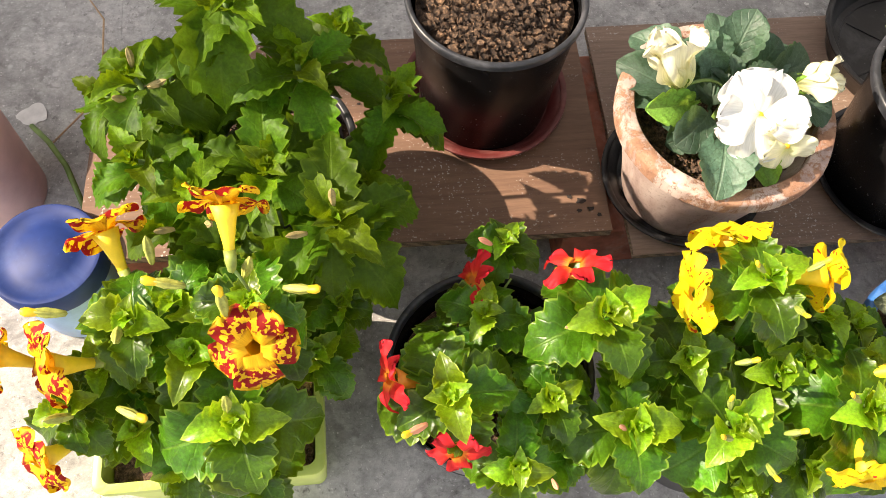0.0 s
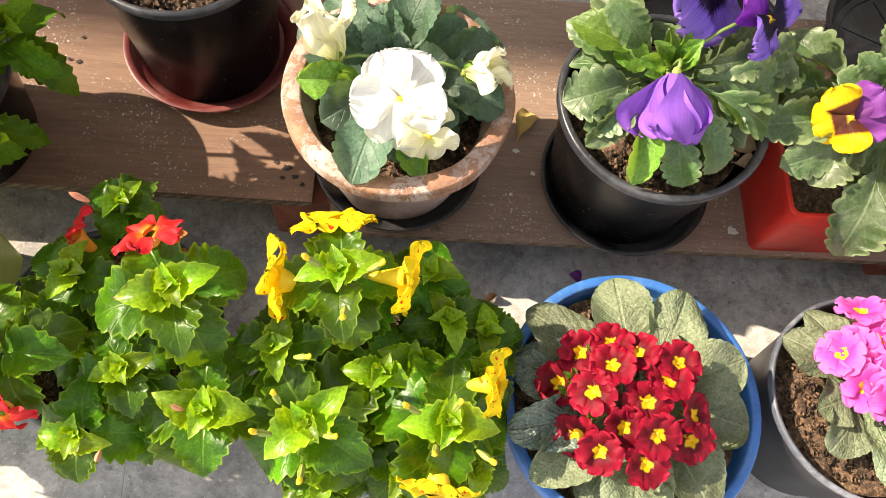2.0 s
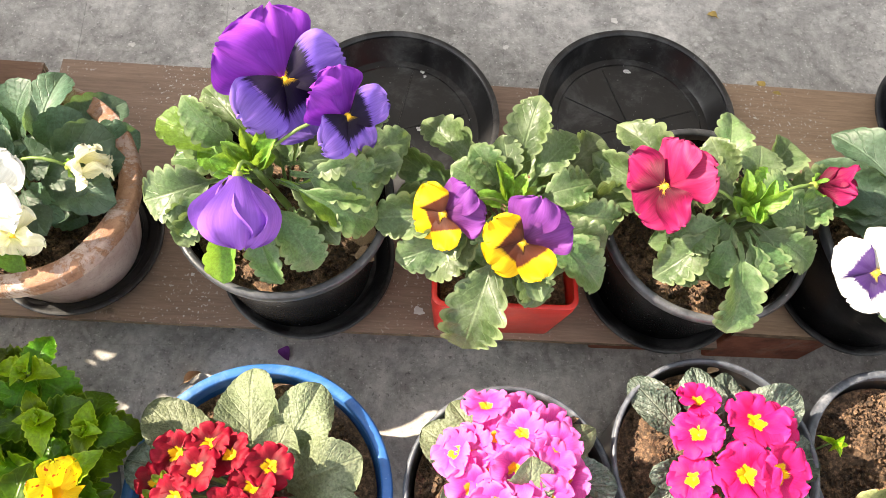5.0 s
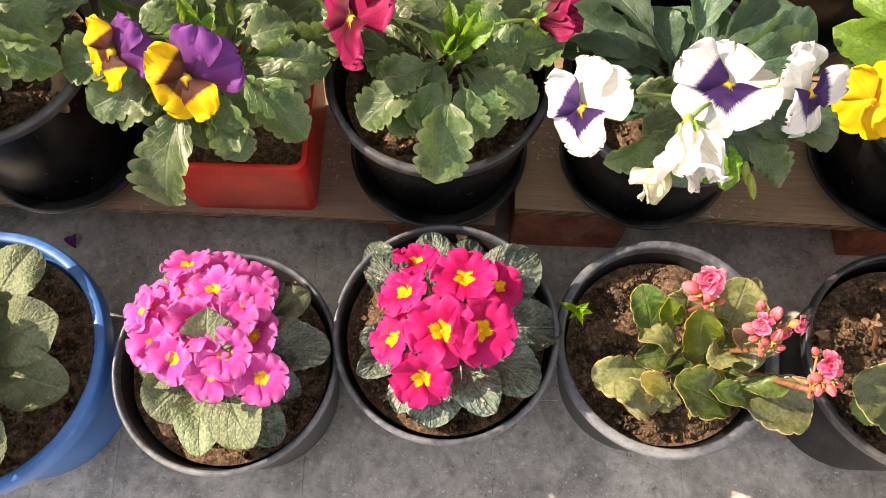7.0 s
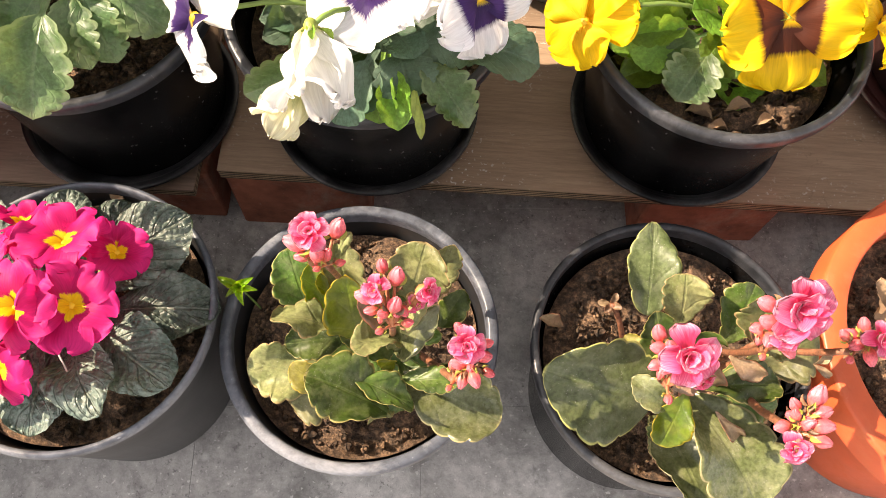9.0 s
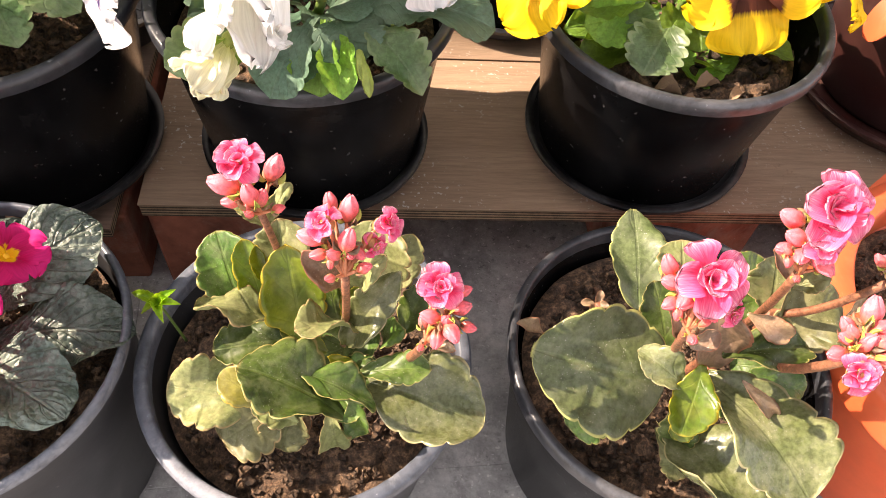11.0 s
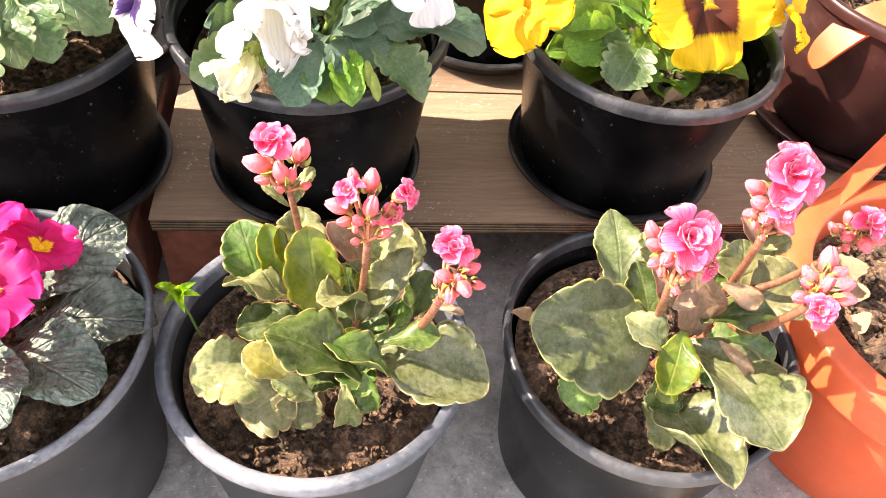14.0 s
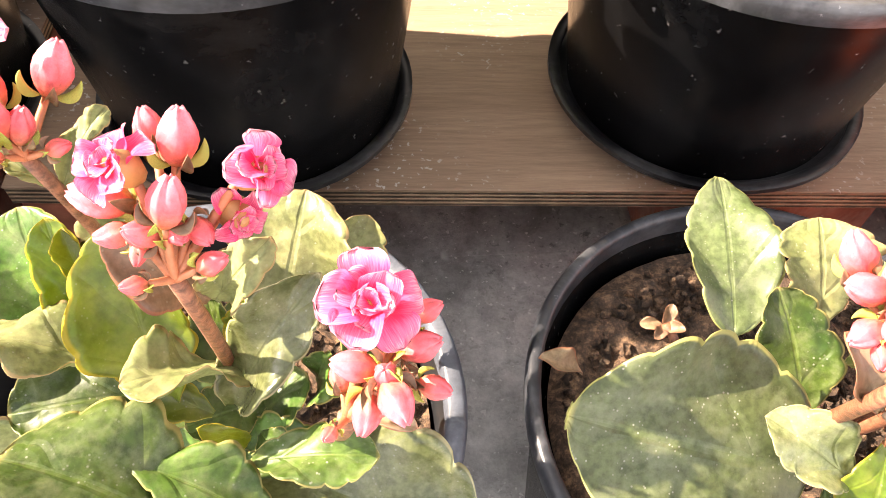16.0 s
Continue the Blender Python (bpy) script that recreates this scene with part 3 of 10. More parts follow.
def petal_mat(name, *stops, spots=None, streak=0.12, glow=0.3, rough=0.6, star=0.0):
    """A petal: colours from its base (0) to its outer edge (1), fine streaks; spots and dark blotches where given."""
    m, nt, b = nodes_of(name)
    u, v = uv_axes(nt)
    fan = calc(nt, "MULTIPLY", calc(nt, "SUBTRACT", v, 0.5), 34.0)
    comb = nt.nodes.new("ShaderNodeCombineXYZ")
    nt.links.new(fan, comb.inputs[0])
    nt.links.new(calc(nt, "MULTIPLY", u, 2.5), comb.inputs[1])
    nt.links.new(calc(nt, "MULTIPLY", chance(nt), 20.0), comb.inputs[2])
    rays = noise_at(nt, comb.outputs[0], 1.0, 3, 0.6)
    along = calc(nt, "ADD", u, calc(nt, "MULTIPLY", calc(nt, "SUBTRACT", rays, 0.5), streak * 2))
    if star:
        along = calc(nt, "MULTIPLY_ADD", calc(nt, "ABSOLUTE", calc(nt, "SUBTRACT", v, 0.5)), star, along)
    col = ramp(nt, along, *stops)
    if spots:
        n = nt.nodes.new("ShaderNodeTexNoise")
        n.inputs["Scale"].default_value, n.inputs["Detail"].default_value = spots[1], 1.5
        grid = nt.nodes.new("ShaderNodeCombineXYZ")
        nt.links.new(u, grid.inputs[0])
        nt.links.new(v, grid.inputs[1])
        nt.links.new(calc(nt, "MULTIPLY", chance(nt), 30.0), grid.inputs[2])
        nt.links.new(grid.outputs[0], n.inputs["Vector"])
        mask = ramp(nt, n.outputs["Fac"], (spots[2], 0.0), (spots[2] + 0.03, 1.0))
        span = ramp(nt, u, (spots[3], 0.0), (spots[3] + 0.15, 1.0), (spots[4], 1.0), (min(1.0, spots[4] + 0.08), 0.0))
        col = mix(nt, calc(nt, "MULTIPLY", mask, span), col, spots[0])
    hsv = nt.nodes.new("ShaderNodeHueSaturation")
    nt.links.new(col, hsv.inputs["Color"])
    nt.links.new(calc(nt, "MULTIPLY_ADD", calc(nt, "ADD", rays, calc(nt, "MULTIPLY", chance(nt), 0.35)), 0.5, 0.62), hsv.inputs["Value"])
    nt.links.new(hsv.outputs[0], b.inputs["Base Color"])
    b.inputs["Roughness"].default_value = rough
    b.inputs["Specular IOR Level"].default_value = 0.25
    bump(nt, b, rays, 0.35, 0.0006)
    tr = nt.nodes.new("ShaderNodeBsdfTranslucent")
    nt.links.new(hsv.outputs[0], tr.inputs["Color"])
    s = nt.nodes.new("ShaderNodeMixShader")
    s.inputs[0].default_value = glow
    nt.links.new(b.outputs[0], s.inputs[1])
    nt.links.new(tr.outputs[0], s.inputs[2])
    nt.links.new(s.outputs[0], nt.nodes["Material Output"].inputs["Surface"])
    return m


M_MIM = leafy("monkeyflower_leaf", (0.016, 0.062, 0.002), (0.076, 0.19, 0.007), (0.17, 0.29, 0.03), 0.34, 4, 0.35, (0.40, 0.60, 0.008), 0.22, None, ((0.24, 0.36, 0.03), 0.5), 0.30, 40, 30, 0.0, 0.455)
M_BUSH = leafy("dull_monkeyflower_leaf", (0.024, 0.072, 0.002), (0.072, 0.155, 0.004), (0.11, 0.18, 0.015), 0.50, 4, 0.3, (0.30, 0.46, 0.006), 0.22, ((0.085, 0.15, 0.008), 0.4), ((0.13, 0.20, 0.012), 0.4), 0.14, 40, 30, 0.0, 0.455)
M_BUSH_YOUNG = leafy("dull_young_monkeyflower_leaf", (0.058, 0.115, 0.002), (0.12, 0.20, 0.005), (0.17, 0.25, 0.02), 0.50, 4, 0.3, (0.36, 0.50, 0.006), 0.26, None, ((0.18, 0.23, 0.012), 0.5), 0.14, 60, 30, 0.0, 0.455)
M_MIM_YOUNG = leafy("monkeyflower_young_leaf", (0.11, 0.25, 0.006), (0.25, 0.42, 0.014), (0.32, 0.48, 0.04), 0.34, 4, 0.3, (0.58, 0.78, 0.012), 0.36, None, ((0.46, 0.58, 0.05), 0.7), 0.42, 40, 30, 0.0, 0.44)
M_PANSY = leafy("pansy_leaf", (0.036, 0.083, 0.024), (0.10, 0.162, 0.058), (0.19, 0.25, 0.12), 0.42, 6, 0.35, (0.34, 0.48, 0.08), 0.2, ((0.20, 0.24, 0.15), 0.5), ((0.23, 0.29, 0.14), 0.5), 0.45, 40, 40)
M_PANSY_BLUE = leafy("blue_green_pansy_leaf", (0.035, 0.085, 0.05), (0.085, 0.16, 0.095), (0.16, 0.24, 0.15), 0.5, 7, 0.5, (0.26, 0.42, 0.10), 0.25, ((0.19, 0.26, 0.2), 0.4))
M_PANSY_FRESH = leafy("fresh_pansy_leaf", (0.09, 0.20, 0.025), (0.20, 0.36, 0.05), (0.30, 0.44, 0.10), 0.45, 7, 0.5, (0.46, 0.66, 0.06), 0.36)
M_PRIM = leafy("primrose_leaf", (0.15, 0.19, 0.105), (0.215, 0.26, 0.15), (0.27, 0.31, 0.19), 0.55, 8, 0.5, (0.28, 0.40, 0.10), 0.16, ((0.26, 0.29, 0.20), 0.5), None, 0.35, 30, 60, 420)
M_PRIM_DARK = leafy("dark_primrose_leaf", (0.066, 0.108, 0.088), (0.175, 0.225, 0.185), (0.34, 0.38, 0.30), 0.44, 8, 1.0, (0.2, 0.32, 0.1), 0.12, ((0.31, 0.35, 0.30), 0.55), None, 0.5, 30, 70, 300)
M_KAL = leafy("kalanchoe_leaf", (0.028, 0.072, 0.010), (0.10, 0.162, 0.026), (0.111, 0.154, 0.028), 0.42, 2, 0.3, (0.339, 0.458, 0.004), 0.14, ((0.214, 0.238, 0.113), 0.5), ((0.40, 0.33, 0.11), 0.8), 0.35, 26, 150, 0.0, 0.468, 0.5)
M_KAL_BROAD = leafy("dusty_kalanchoe_leaf", (0.063, 0.092, 0.029), (0.124, 0.157, 0.064), (0.113, 0.145, 0.052), 0.42, 2, 0.3, (0.337, 0.456, 0.005), 0.10, ((0.241, 0.259, 0.164), 0.5), ((0.42, 0.40, 0.12), 0.85), 0.38, 26, 60, 0.0, 0.475, 0.6)
M_KAL_PALE = leafy("pale_kalanchoe_leaf", (0.091, 0.119, 0.035), (0.190, 0.214, 0.093), (0.168, 0.195, 0.075), 0.26, 2, 0.3, (0.420, 0.491, 0.040), 0.12, ((0.293, 0.298, 0.174), 0.5), ((0.46, 0.40, 0.20), 0.7), 0.5, 26, 90, 0.0, 0.472, 0.3)
M_KAL_YELLOW = leafy("yellowing_kalanchoe_leaf", (0.25, 0.25, 0.035), (0.40, 0.36, 0.07), (0.36, 0.34, 0.09), 0.4, 2, 0.2, (0.62, 0.56, 0.04), 0.28, ((0.42, 0.38, 0.16), 0.5), ((0.55, 0.36, 0.06), 0.8), 0.5, 26, 90, 0.0, 0.46, 0.3)
M_KAL_FRESH = leafy("fresh_kalanchoe_leaf", (0.062, 0.118, 0.007), (0.165, 0.215, 0.012), (0.171, 0.237, 0.033), 0.36, 3, 0.25, (0.56, 0.60, 0.02), 0.30, ((0.25, 0.26, 0.06), 0.5), ((0.50, 0.36, 0.03), 0.85), 0.5, 26, 110, 0.0, 0.462, 0.35)
M_KAL_OLD = leafy("old_kalanchoe_leaf", (0.133, 0.157, 0.052), (0.244, 0.253, 0.111), (0.204, 0.223, 0.090), 0.46, 2, 0.4, (0.464, 0.464, 0.060), 0.16, ((0.307, 0.283, 0.141), 0.55), ((0.42, 0.28, 0.13), 0.8), 0.3, 26, 70, 0.0, 0.465, 0.5)
M_KAL_RED = leafy("reddish_kalanchoe_leaf", (0.21, 0.135, 0.075), (0.34, 0.245, 0.15), (0.34, 0.21, 0.13), 0.42, 2, 0.2, (0.5, 0.32, 0.12), 0.2, ((0.38, 0.22, 0.16), 0.55), ((0.42, 0.15, 0.08), 0.8), 0.45, 26, 60, 0.0, 0.455, 0.3)
M_STEM = plain("green_stem", (0.14, 0.22, 0.05), 0.5, 60, 0.3)
M_KSTEM = plain("reddish_stem", (0.21, 0.085, 0.045), 0.5, 420, 0.6, 0.0012)
M_CALYX = plain("green_calyx", (0.25, 0.31, 0.055), 0.5, 120, 0.35)
M_KCALYX = plain("olive_red_calyx", (0.42, 0.22, 0.08), 0.5, 90, 0.4)
M_EYE = plain("yellow_flower_eye", (0.85, 0.52, 0.02), 0.6, 120, 0.2)
M_DRIED = plain("dried_brown_leaf", (0.30, 0.20, 0.12), 0.85, 70, 0.45)
M_WITHER = plain("withered_orange_petal", (0.50, 0.17, 0.04), 0.8, 70, 0.4)
M_WHITE_ROOT = plain("pale_root", (0.62, 0.58, 0.50), 0.8, 70, 0.2)
M_DRY = plain("dry_leaf", (0.42, 0.30, 0.09), 0.8, 60, 0.4)
M_DRYBUD = plain("spent_bud", (0.34, 0.27, 0.10), 0.7, 140, 0.45)
M_BUDGREEN = plain("yellow_green_bud", (0.36, 0.38, 0.07), 0.55, 140, 0.45)

M_WHITE = petal_mat("white_petal", (0.0, (0.80, 0.72, 0.18)), (0.10, (0.84, 0.83, 0.74)), (1.0, (0.88, 0.88, 0.86)), streak=0.04, glow=0.25)
M_CREAM = petal_mat("cream_petal", (0.0, (0.66, 0.68, 0.24)), (0.4, (0.84, 0.82, 0.55)), (1.0, (0.88, 0.86, 0.66)), streak=0.1)
M_WHITE_BLOT = petal_mat("white_blotched_petal", (0.0, (0.7, 0.5, 0.03)), (0.08, (0.03, 0.012, 0.07)), (0.42, (0.05, 0.02, 0.12)), (0.52, (0.82, 0.81, 0.84)), (1.0, (0.88, 0.88, 0.88)), streak=0.09)
M_PURPLE = petal_mat("purple_petal", (0.0, (0.16, 0.02, 0.34)), (0.5, (0.21, 0.025, 0.40)), (1.0, (0.30, 0.05, 0.52)), streak=0.1)
M_VIOLET = petal_mat("violet_blotched_petal", (0.0, (0.75, 0.45, 0.02)), (0.07, (0.005, 0.001, 0.014)), (0.42, (0.008, 0.002, 0.03)), (0.52, (0.19, 0.10, 0.55)), (1.0, (0.32, 0.19, 0.68)), streak=0.14)
M_LILAC = petal_mat("soft_purple_petal", (0.0, (0.22, 0.09, 0.50)), (1.0, (0.31, 0.12, 0.58)), streak=0.2)
M_YELLOW_BLOT = petal_mat("yellow_blotched_petal", (0.0, (0.85, 0.5, 0.01)), (0.10, (0.05, 0.012, 0.006)), (0.42, (0.09, 0.02, 0.006)), (0.50, (0.83, 0.50, 0.008)), (1.0, (0.88, 0.60, 0.012)), streak=0.05)
M_YELLOW = petal_mat("golden_petal", (0.0, (0.80, 0.42, 0.01)), (1.0, (0.88, 0.60, 0.012)), streak=0.15)
M_MAGENTA_UP = petal_mat("rose_pansy_petal", (0.0, (0.20, 0.005, 0.04)), (0.5, (0.36, 0.014, 0.09)), (1.0, (0.46, 0.04, 0.15)), streak=0.24)
M_PURPLE_DUSK = petal_mat("dusky_purple_petal", (0.0, (0.12, 0.03, 0.10)), (0.5, (0.16, 0.035, 0.22)), (1.0, (0.24, 0.06, 0.34)), streak=0.15)
M_MAGENTA = petal_mat("magenta_pansy_petal", (0.0, (0.75, 0.45, 0.05)), (0.06, (0.05, 0.002, 0.010)), (0.45, (0.13, 0.003, 0.028)), (0.7, (0.28, 0.008, 0.075)), (1.0, (0.38, 0.02, 0.115)), streak=0.24)
M_PRIM_RED = petal_mat("dark_red_primrose_petal", (0.0, (0.9, 0.55, 0.01)), (0.34, (0.88, 0.52, 0.01)), (0.39, (0.10, 0.001, 0.007)), (0.7, (0.20, 0.001, 0.013)), (1.0, (0.31, 0.003, 0.024)), streak=0.14, glow=0.26, star=0.60)
M_PRIM_PINK = petal_mat("pink_primrose_petal", (0.0, (0.9, 0.55, 0.01)), (0.28, (0.88, 0.52, 0.03)), (0.35, (0.58, 0.05, 0.34)), (0.6, (0.72, 0.07, 0.41)), (1.0, (0.78, 0.16, 0.52)), streak=0.08, star=0.45)
M_PRIM_MAG = petal_mat("magenta_primrose_petal", (0.0, (0.55, 0.26, 0.01)), (0.10, (0.88, 0.50, 0.01)), (0.34, (0.90, 0.60, 0.01)), (0.38, (0.50, 0.004, 0.09)), (0.6, (0.62, 0.008, 0.14)), (1.0, (0.70, 0.02, 0.20)), streak=0.12, star=0.62)
M_SPOT = petal_mat("spotted_yellow_petal", (0.0, (0.82, 0.45, 0.01)), (1.0, (0.86, 0.55, 0.012)), spots=((0.28, 0.006, 0.003), 6.5, 0.455, 0.24, 0.88), streak=0.1, glow=0.25)
M_FLECK = petal_mat("lightly_flecked_yellow_petal", (0.0, (0.86, 0.58, 0.01)), (1.0, (0.88, 0.70, 0.012)), spots=((0.62, 0.06, 0.005), 7.0, 0.635, 0.25, 0.92), streak=0.08)
M_SCARLET = petal_mat("scarlet_petal", (0.0, (0.85, 0.30, 0.02)), (0.22, (0.70, 0.03, 0.02)), (1.0, (0.74, 0.02, 0.035)), streak=0.16)
M_TUBE_Y = plain("yellow_flower_tube", (0.85, 0.60, 0.02), 0.55, 90, 0.15)
M_TUBE_O = plain("orange_flower_tube", (0.84, 0.32, 0.03), 0.55, 90, 0.15)
M_BUD_PINK = plain("salmon_bud", (0.72, 0.30, 0.18), 0.55, 90, 0.25)
M_KAL_PETAL = petal_mat("pink_kalanchoe_petal", (0.0, (0.80, 0.40, 0.40)), (0.20, (0.84, 0.08, 0.21)), (0.55, (0.87, 0.10, 0.27)), (0.85, (0.90, 0.22, 0.39)), (1.0, (0.93, 0.46, 0.58)), streak=0.36, glow=0.42, rough=0.35)
def bud_mat():
    """Olive orange at the foot, coral above, rose at the tip, finely veined."""
    m, nt, b = nodes_of("coral_bud")
    o = own(nt)
    sep = nt.nodes.new("ShaderNodeSeparateXYZ")
    nt.links.new(o, sep.inputs[0])
    up = calc(nt, "MULTIPLY_ADD", sep.outputs[2], 85.0, calc(nt, "MULTIPLY", noise_at(nt, o, 380, 3, 0.6), 0.3))
    col = ramp(nt, up, (0.05, (0.46, 0.24, 0.06)), (0.22, (0.62, 0.16, 0.10)), (0.55, (0.70, 0.11, 0.13)), (1.0, (0.78, 0.18, 0.22)))
    lit = ramp(nt, noise_at(nt, o, 520, 4, 0.7), (0.3, 0.55), (0.7, 1.35))
    nt.links.new(mix(nt, 0.8, col, lit, "MULTIPLY"), b.inputs["Base Color"])
    b.inputs["Roughness"].default_value = 0.38
    bump(nt, b, noise_at(nt, o, 300, 3, 0.6), 0.4, 0.0006)
    return m


M_KAL_BUD = bud_mat()
M_KAL_PEDICEL = plain("orange_red_pedicel", (0.46, 0.17, 0.08), 0.5, 200, 0.4)


# ---- leaf and petal shapes ----
def blade(name, mat, outline, nu=12, nv=6, arch=0.10, cup=0.10, teeth=0, depth=0.0, wave=0.0, seed=0, thick=0.0, crumple=0.0, sag=0.0, notch=0.0, ruffle=0.0, sharp=False, quilt=0.0, quilts=5.0):
    """A blade 1 long along y and about 1 wide along x before scaling, its base and tip at z = 0."""
    verts, uv, faces = [], [], []
    for i in range(nu + 1):
        u = 1 - (1 - i / nu) ** 1.45
        w = outline(u)
        if teeth:
            turn_at = teeth * (i / nu)
            saw = turn_at % 1.0
            uneven = 0.8 + 0.45 * noise.noise((int(turn_at) * 1.37 + seed * 3.1, seed, 0.5))
            bite = (1 - saw / 0.78 if saw < 0.78 else (saw - 0.78) / 0.22) if sharp else 1 - abs(math.sin(math.pi * saw)) ** 0.65
            w *= 1 - depth * uneven * bite * (1 if 0.06 < u < 0.985 else 0)
        for j in range(nv + 1):
            s = 2 * j / nv - 1
            y = u - (notch * math.exp(-(s * 3.2) ** 2) * max(0.0, u - 0.6) / 0.4 if notch else 0)
            y -= 0.18 * (1 - outline(0.5)) * s * s * (u ** 6) * (1 if not notch else 0)
            z = arch * 4 * u * (1 - u) + cup * w * s * s + wave * w * math.sin(7 * u + 2.2 * s + seed) * abs(s) - sag * u ** 3
            if ruffle:
                z += ruffle * u ** 3 * (math.sin(9 * s + seed * 2) + 0.6 * math.sin(17 * s + seed * 5))
                y += 0.35 * ruffle * u ** 4 * math.sin(13 * s + seed * 3)
            if quilt:
                z += quilt * w * abs(math.sin(math.pi * quilts * (u - 0.34 * abs(s)))) * (1 - abs(s) ** 5) * min(1.0, 0.35 + 1.3 * abs(s))
            if crumple:
                z += crumple * noise.noise((u * 9 + seed * 3, s * 3.5, seed)) + crumple * 0.6 * math.sin((u - 0.35 * abs(s)) * 50) * (0.3 + 0.7 * abs(s))
            verts.append((0.5 * w * s, y, z))
            uv.append((u, 0.5 + 0.5 * s))
    n = nv + 1
    faces = [(i * n + j, i * n + j + 1, (i + 1) * n + j + 1, (i + 1) * n + j) for i in range(nu) for j in range(nv)]
    if thick:
        k = len(verts)
        for (x, y, z), (u, v) in list(zip(verts, uv)):
            verts.append((x, y, z - thick * (0.35 + 0.65 * math.sin(math.pi * min(1, max(0, v))))))
            uv.append((u, v))
        faces += [tuple(reversed([q + k for q in f])) for f in faces]
        rim = [j for j in range(n)] + [i * n + nv for i in range(1, nu + 1)] + [nu * n + j for j in range(nv - 1, -1, -1)] + [i * n for i in range(nu - 1, 0, -1)]
        for a, b2 in zip(rim, rim[1:] + rim[:1]):
            faces.append((b2, a, a + k, b2 + k))
    return sheet(name, verts, faces, mat, uv)


def bell(a, b, top):
    """An outline whose width rises as u**a and falls as (1-u)**b, scaled to be top at most."""
    peak = a / (a + b)
    scale = top / (peak ** a * (1 - peak) ** b)
    return lambda u: max(0.004, scale * (u ** a) * ((1 - u) ** b))


def set_of(name, mats, outline, count, **kw):
    out = []
    for k in range(count):
        for m in mats:
            out.append(blade(name, m, outline, seed=k * 1.7 + 0.3, **kw))
    return out


def mimulus_outline(u):
    return max(0.01, 0.18 * (1 - u) ** 3 + 2.24 * (u ** 0.58) * (1 - u) ** 0.78)


def bush_outline(u):
    return max(0.01, 0.14 * (1 - u) ** 3 + 2.26 * (u ** 0.66) * (1 - u) ** 0.88)


def pansy_outline(u):
    q = (u - 0.22) / 0.78
    return 0.09 + 0.05 * u if q < 0 else max(0.06, 0.10 * (1 - q) + 1.70 * (q ** 0.62) * (max(0.0, 1 - q) ** 0.40))


def spoon_outline(u):
    return 0.20 + 0.80 * math.sin(0.5 * math.pi * u / 0.58) ** 1.5 if u < 0.58 else max(0.05, math.sqrt(max(0.0, 1 - ((u - 0.58) / 0.42) ** 2.1)))


def paddle_outline(u):
    if u < 0.56:
        return 0.15 + 0.85 * math.sin(0.5 * math.pi * u / 0.56) ** 1.15
    return max(0.06, max(0.0, 1 - ((u - 0.56) / 0.44) ** 2.4) ** 0.55)


def disc_outline(u):
    return max(0.10, math.sin(math.pi * min(1.0, u) ** 0.86) ** 0.58) if u < 0.999 else 0.12


def fan_outline(u):
    return max(0.05, 0.10 + 1.0 * (math.sin(math.pi * 0.5 * min(1, u * 1.15)) ** 0.9) * (1 - u ** 5) ** 0.45) if u < 0.999 else 0.30


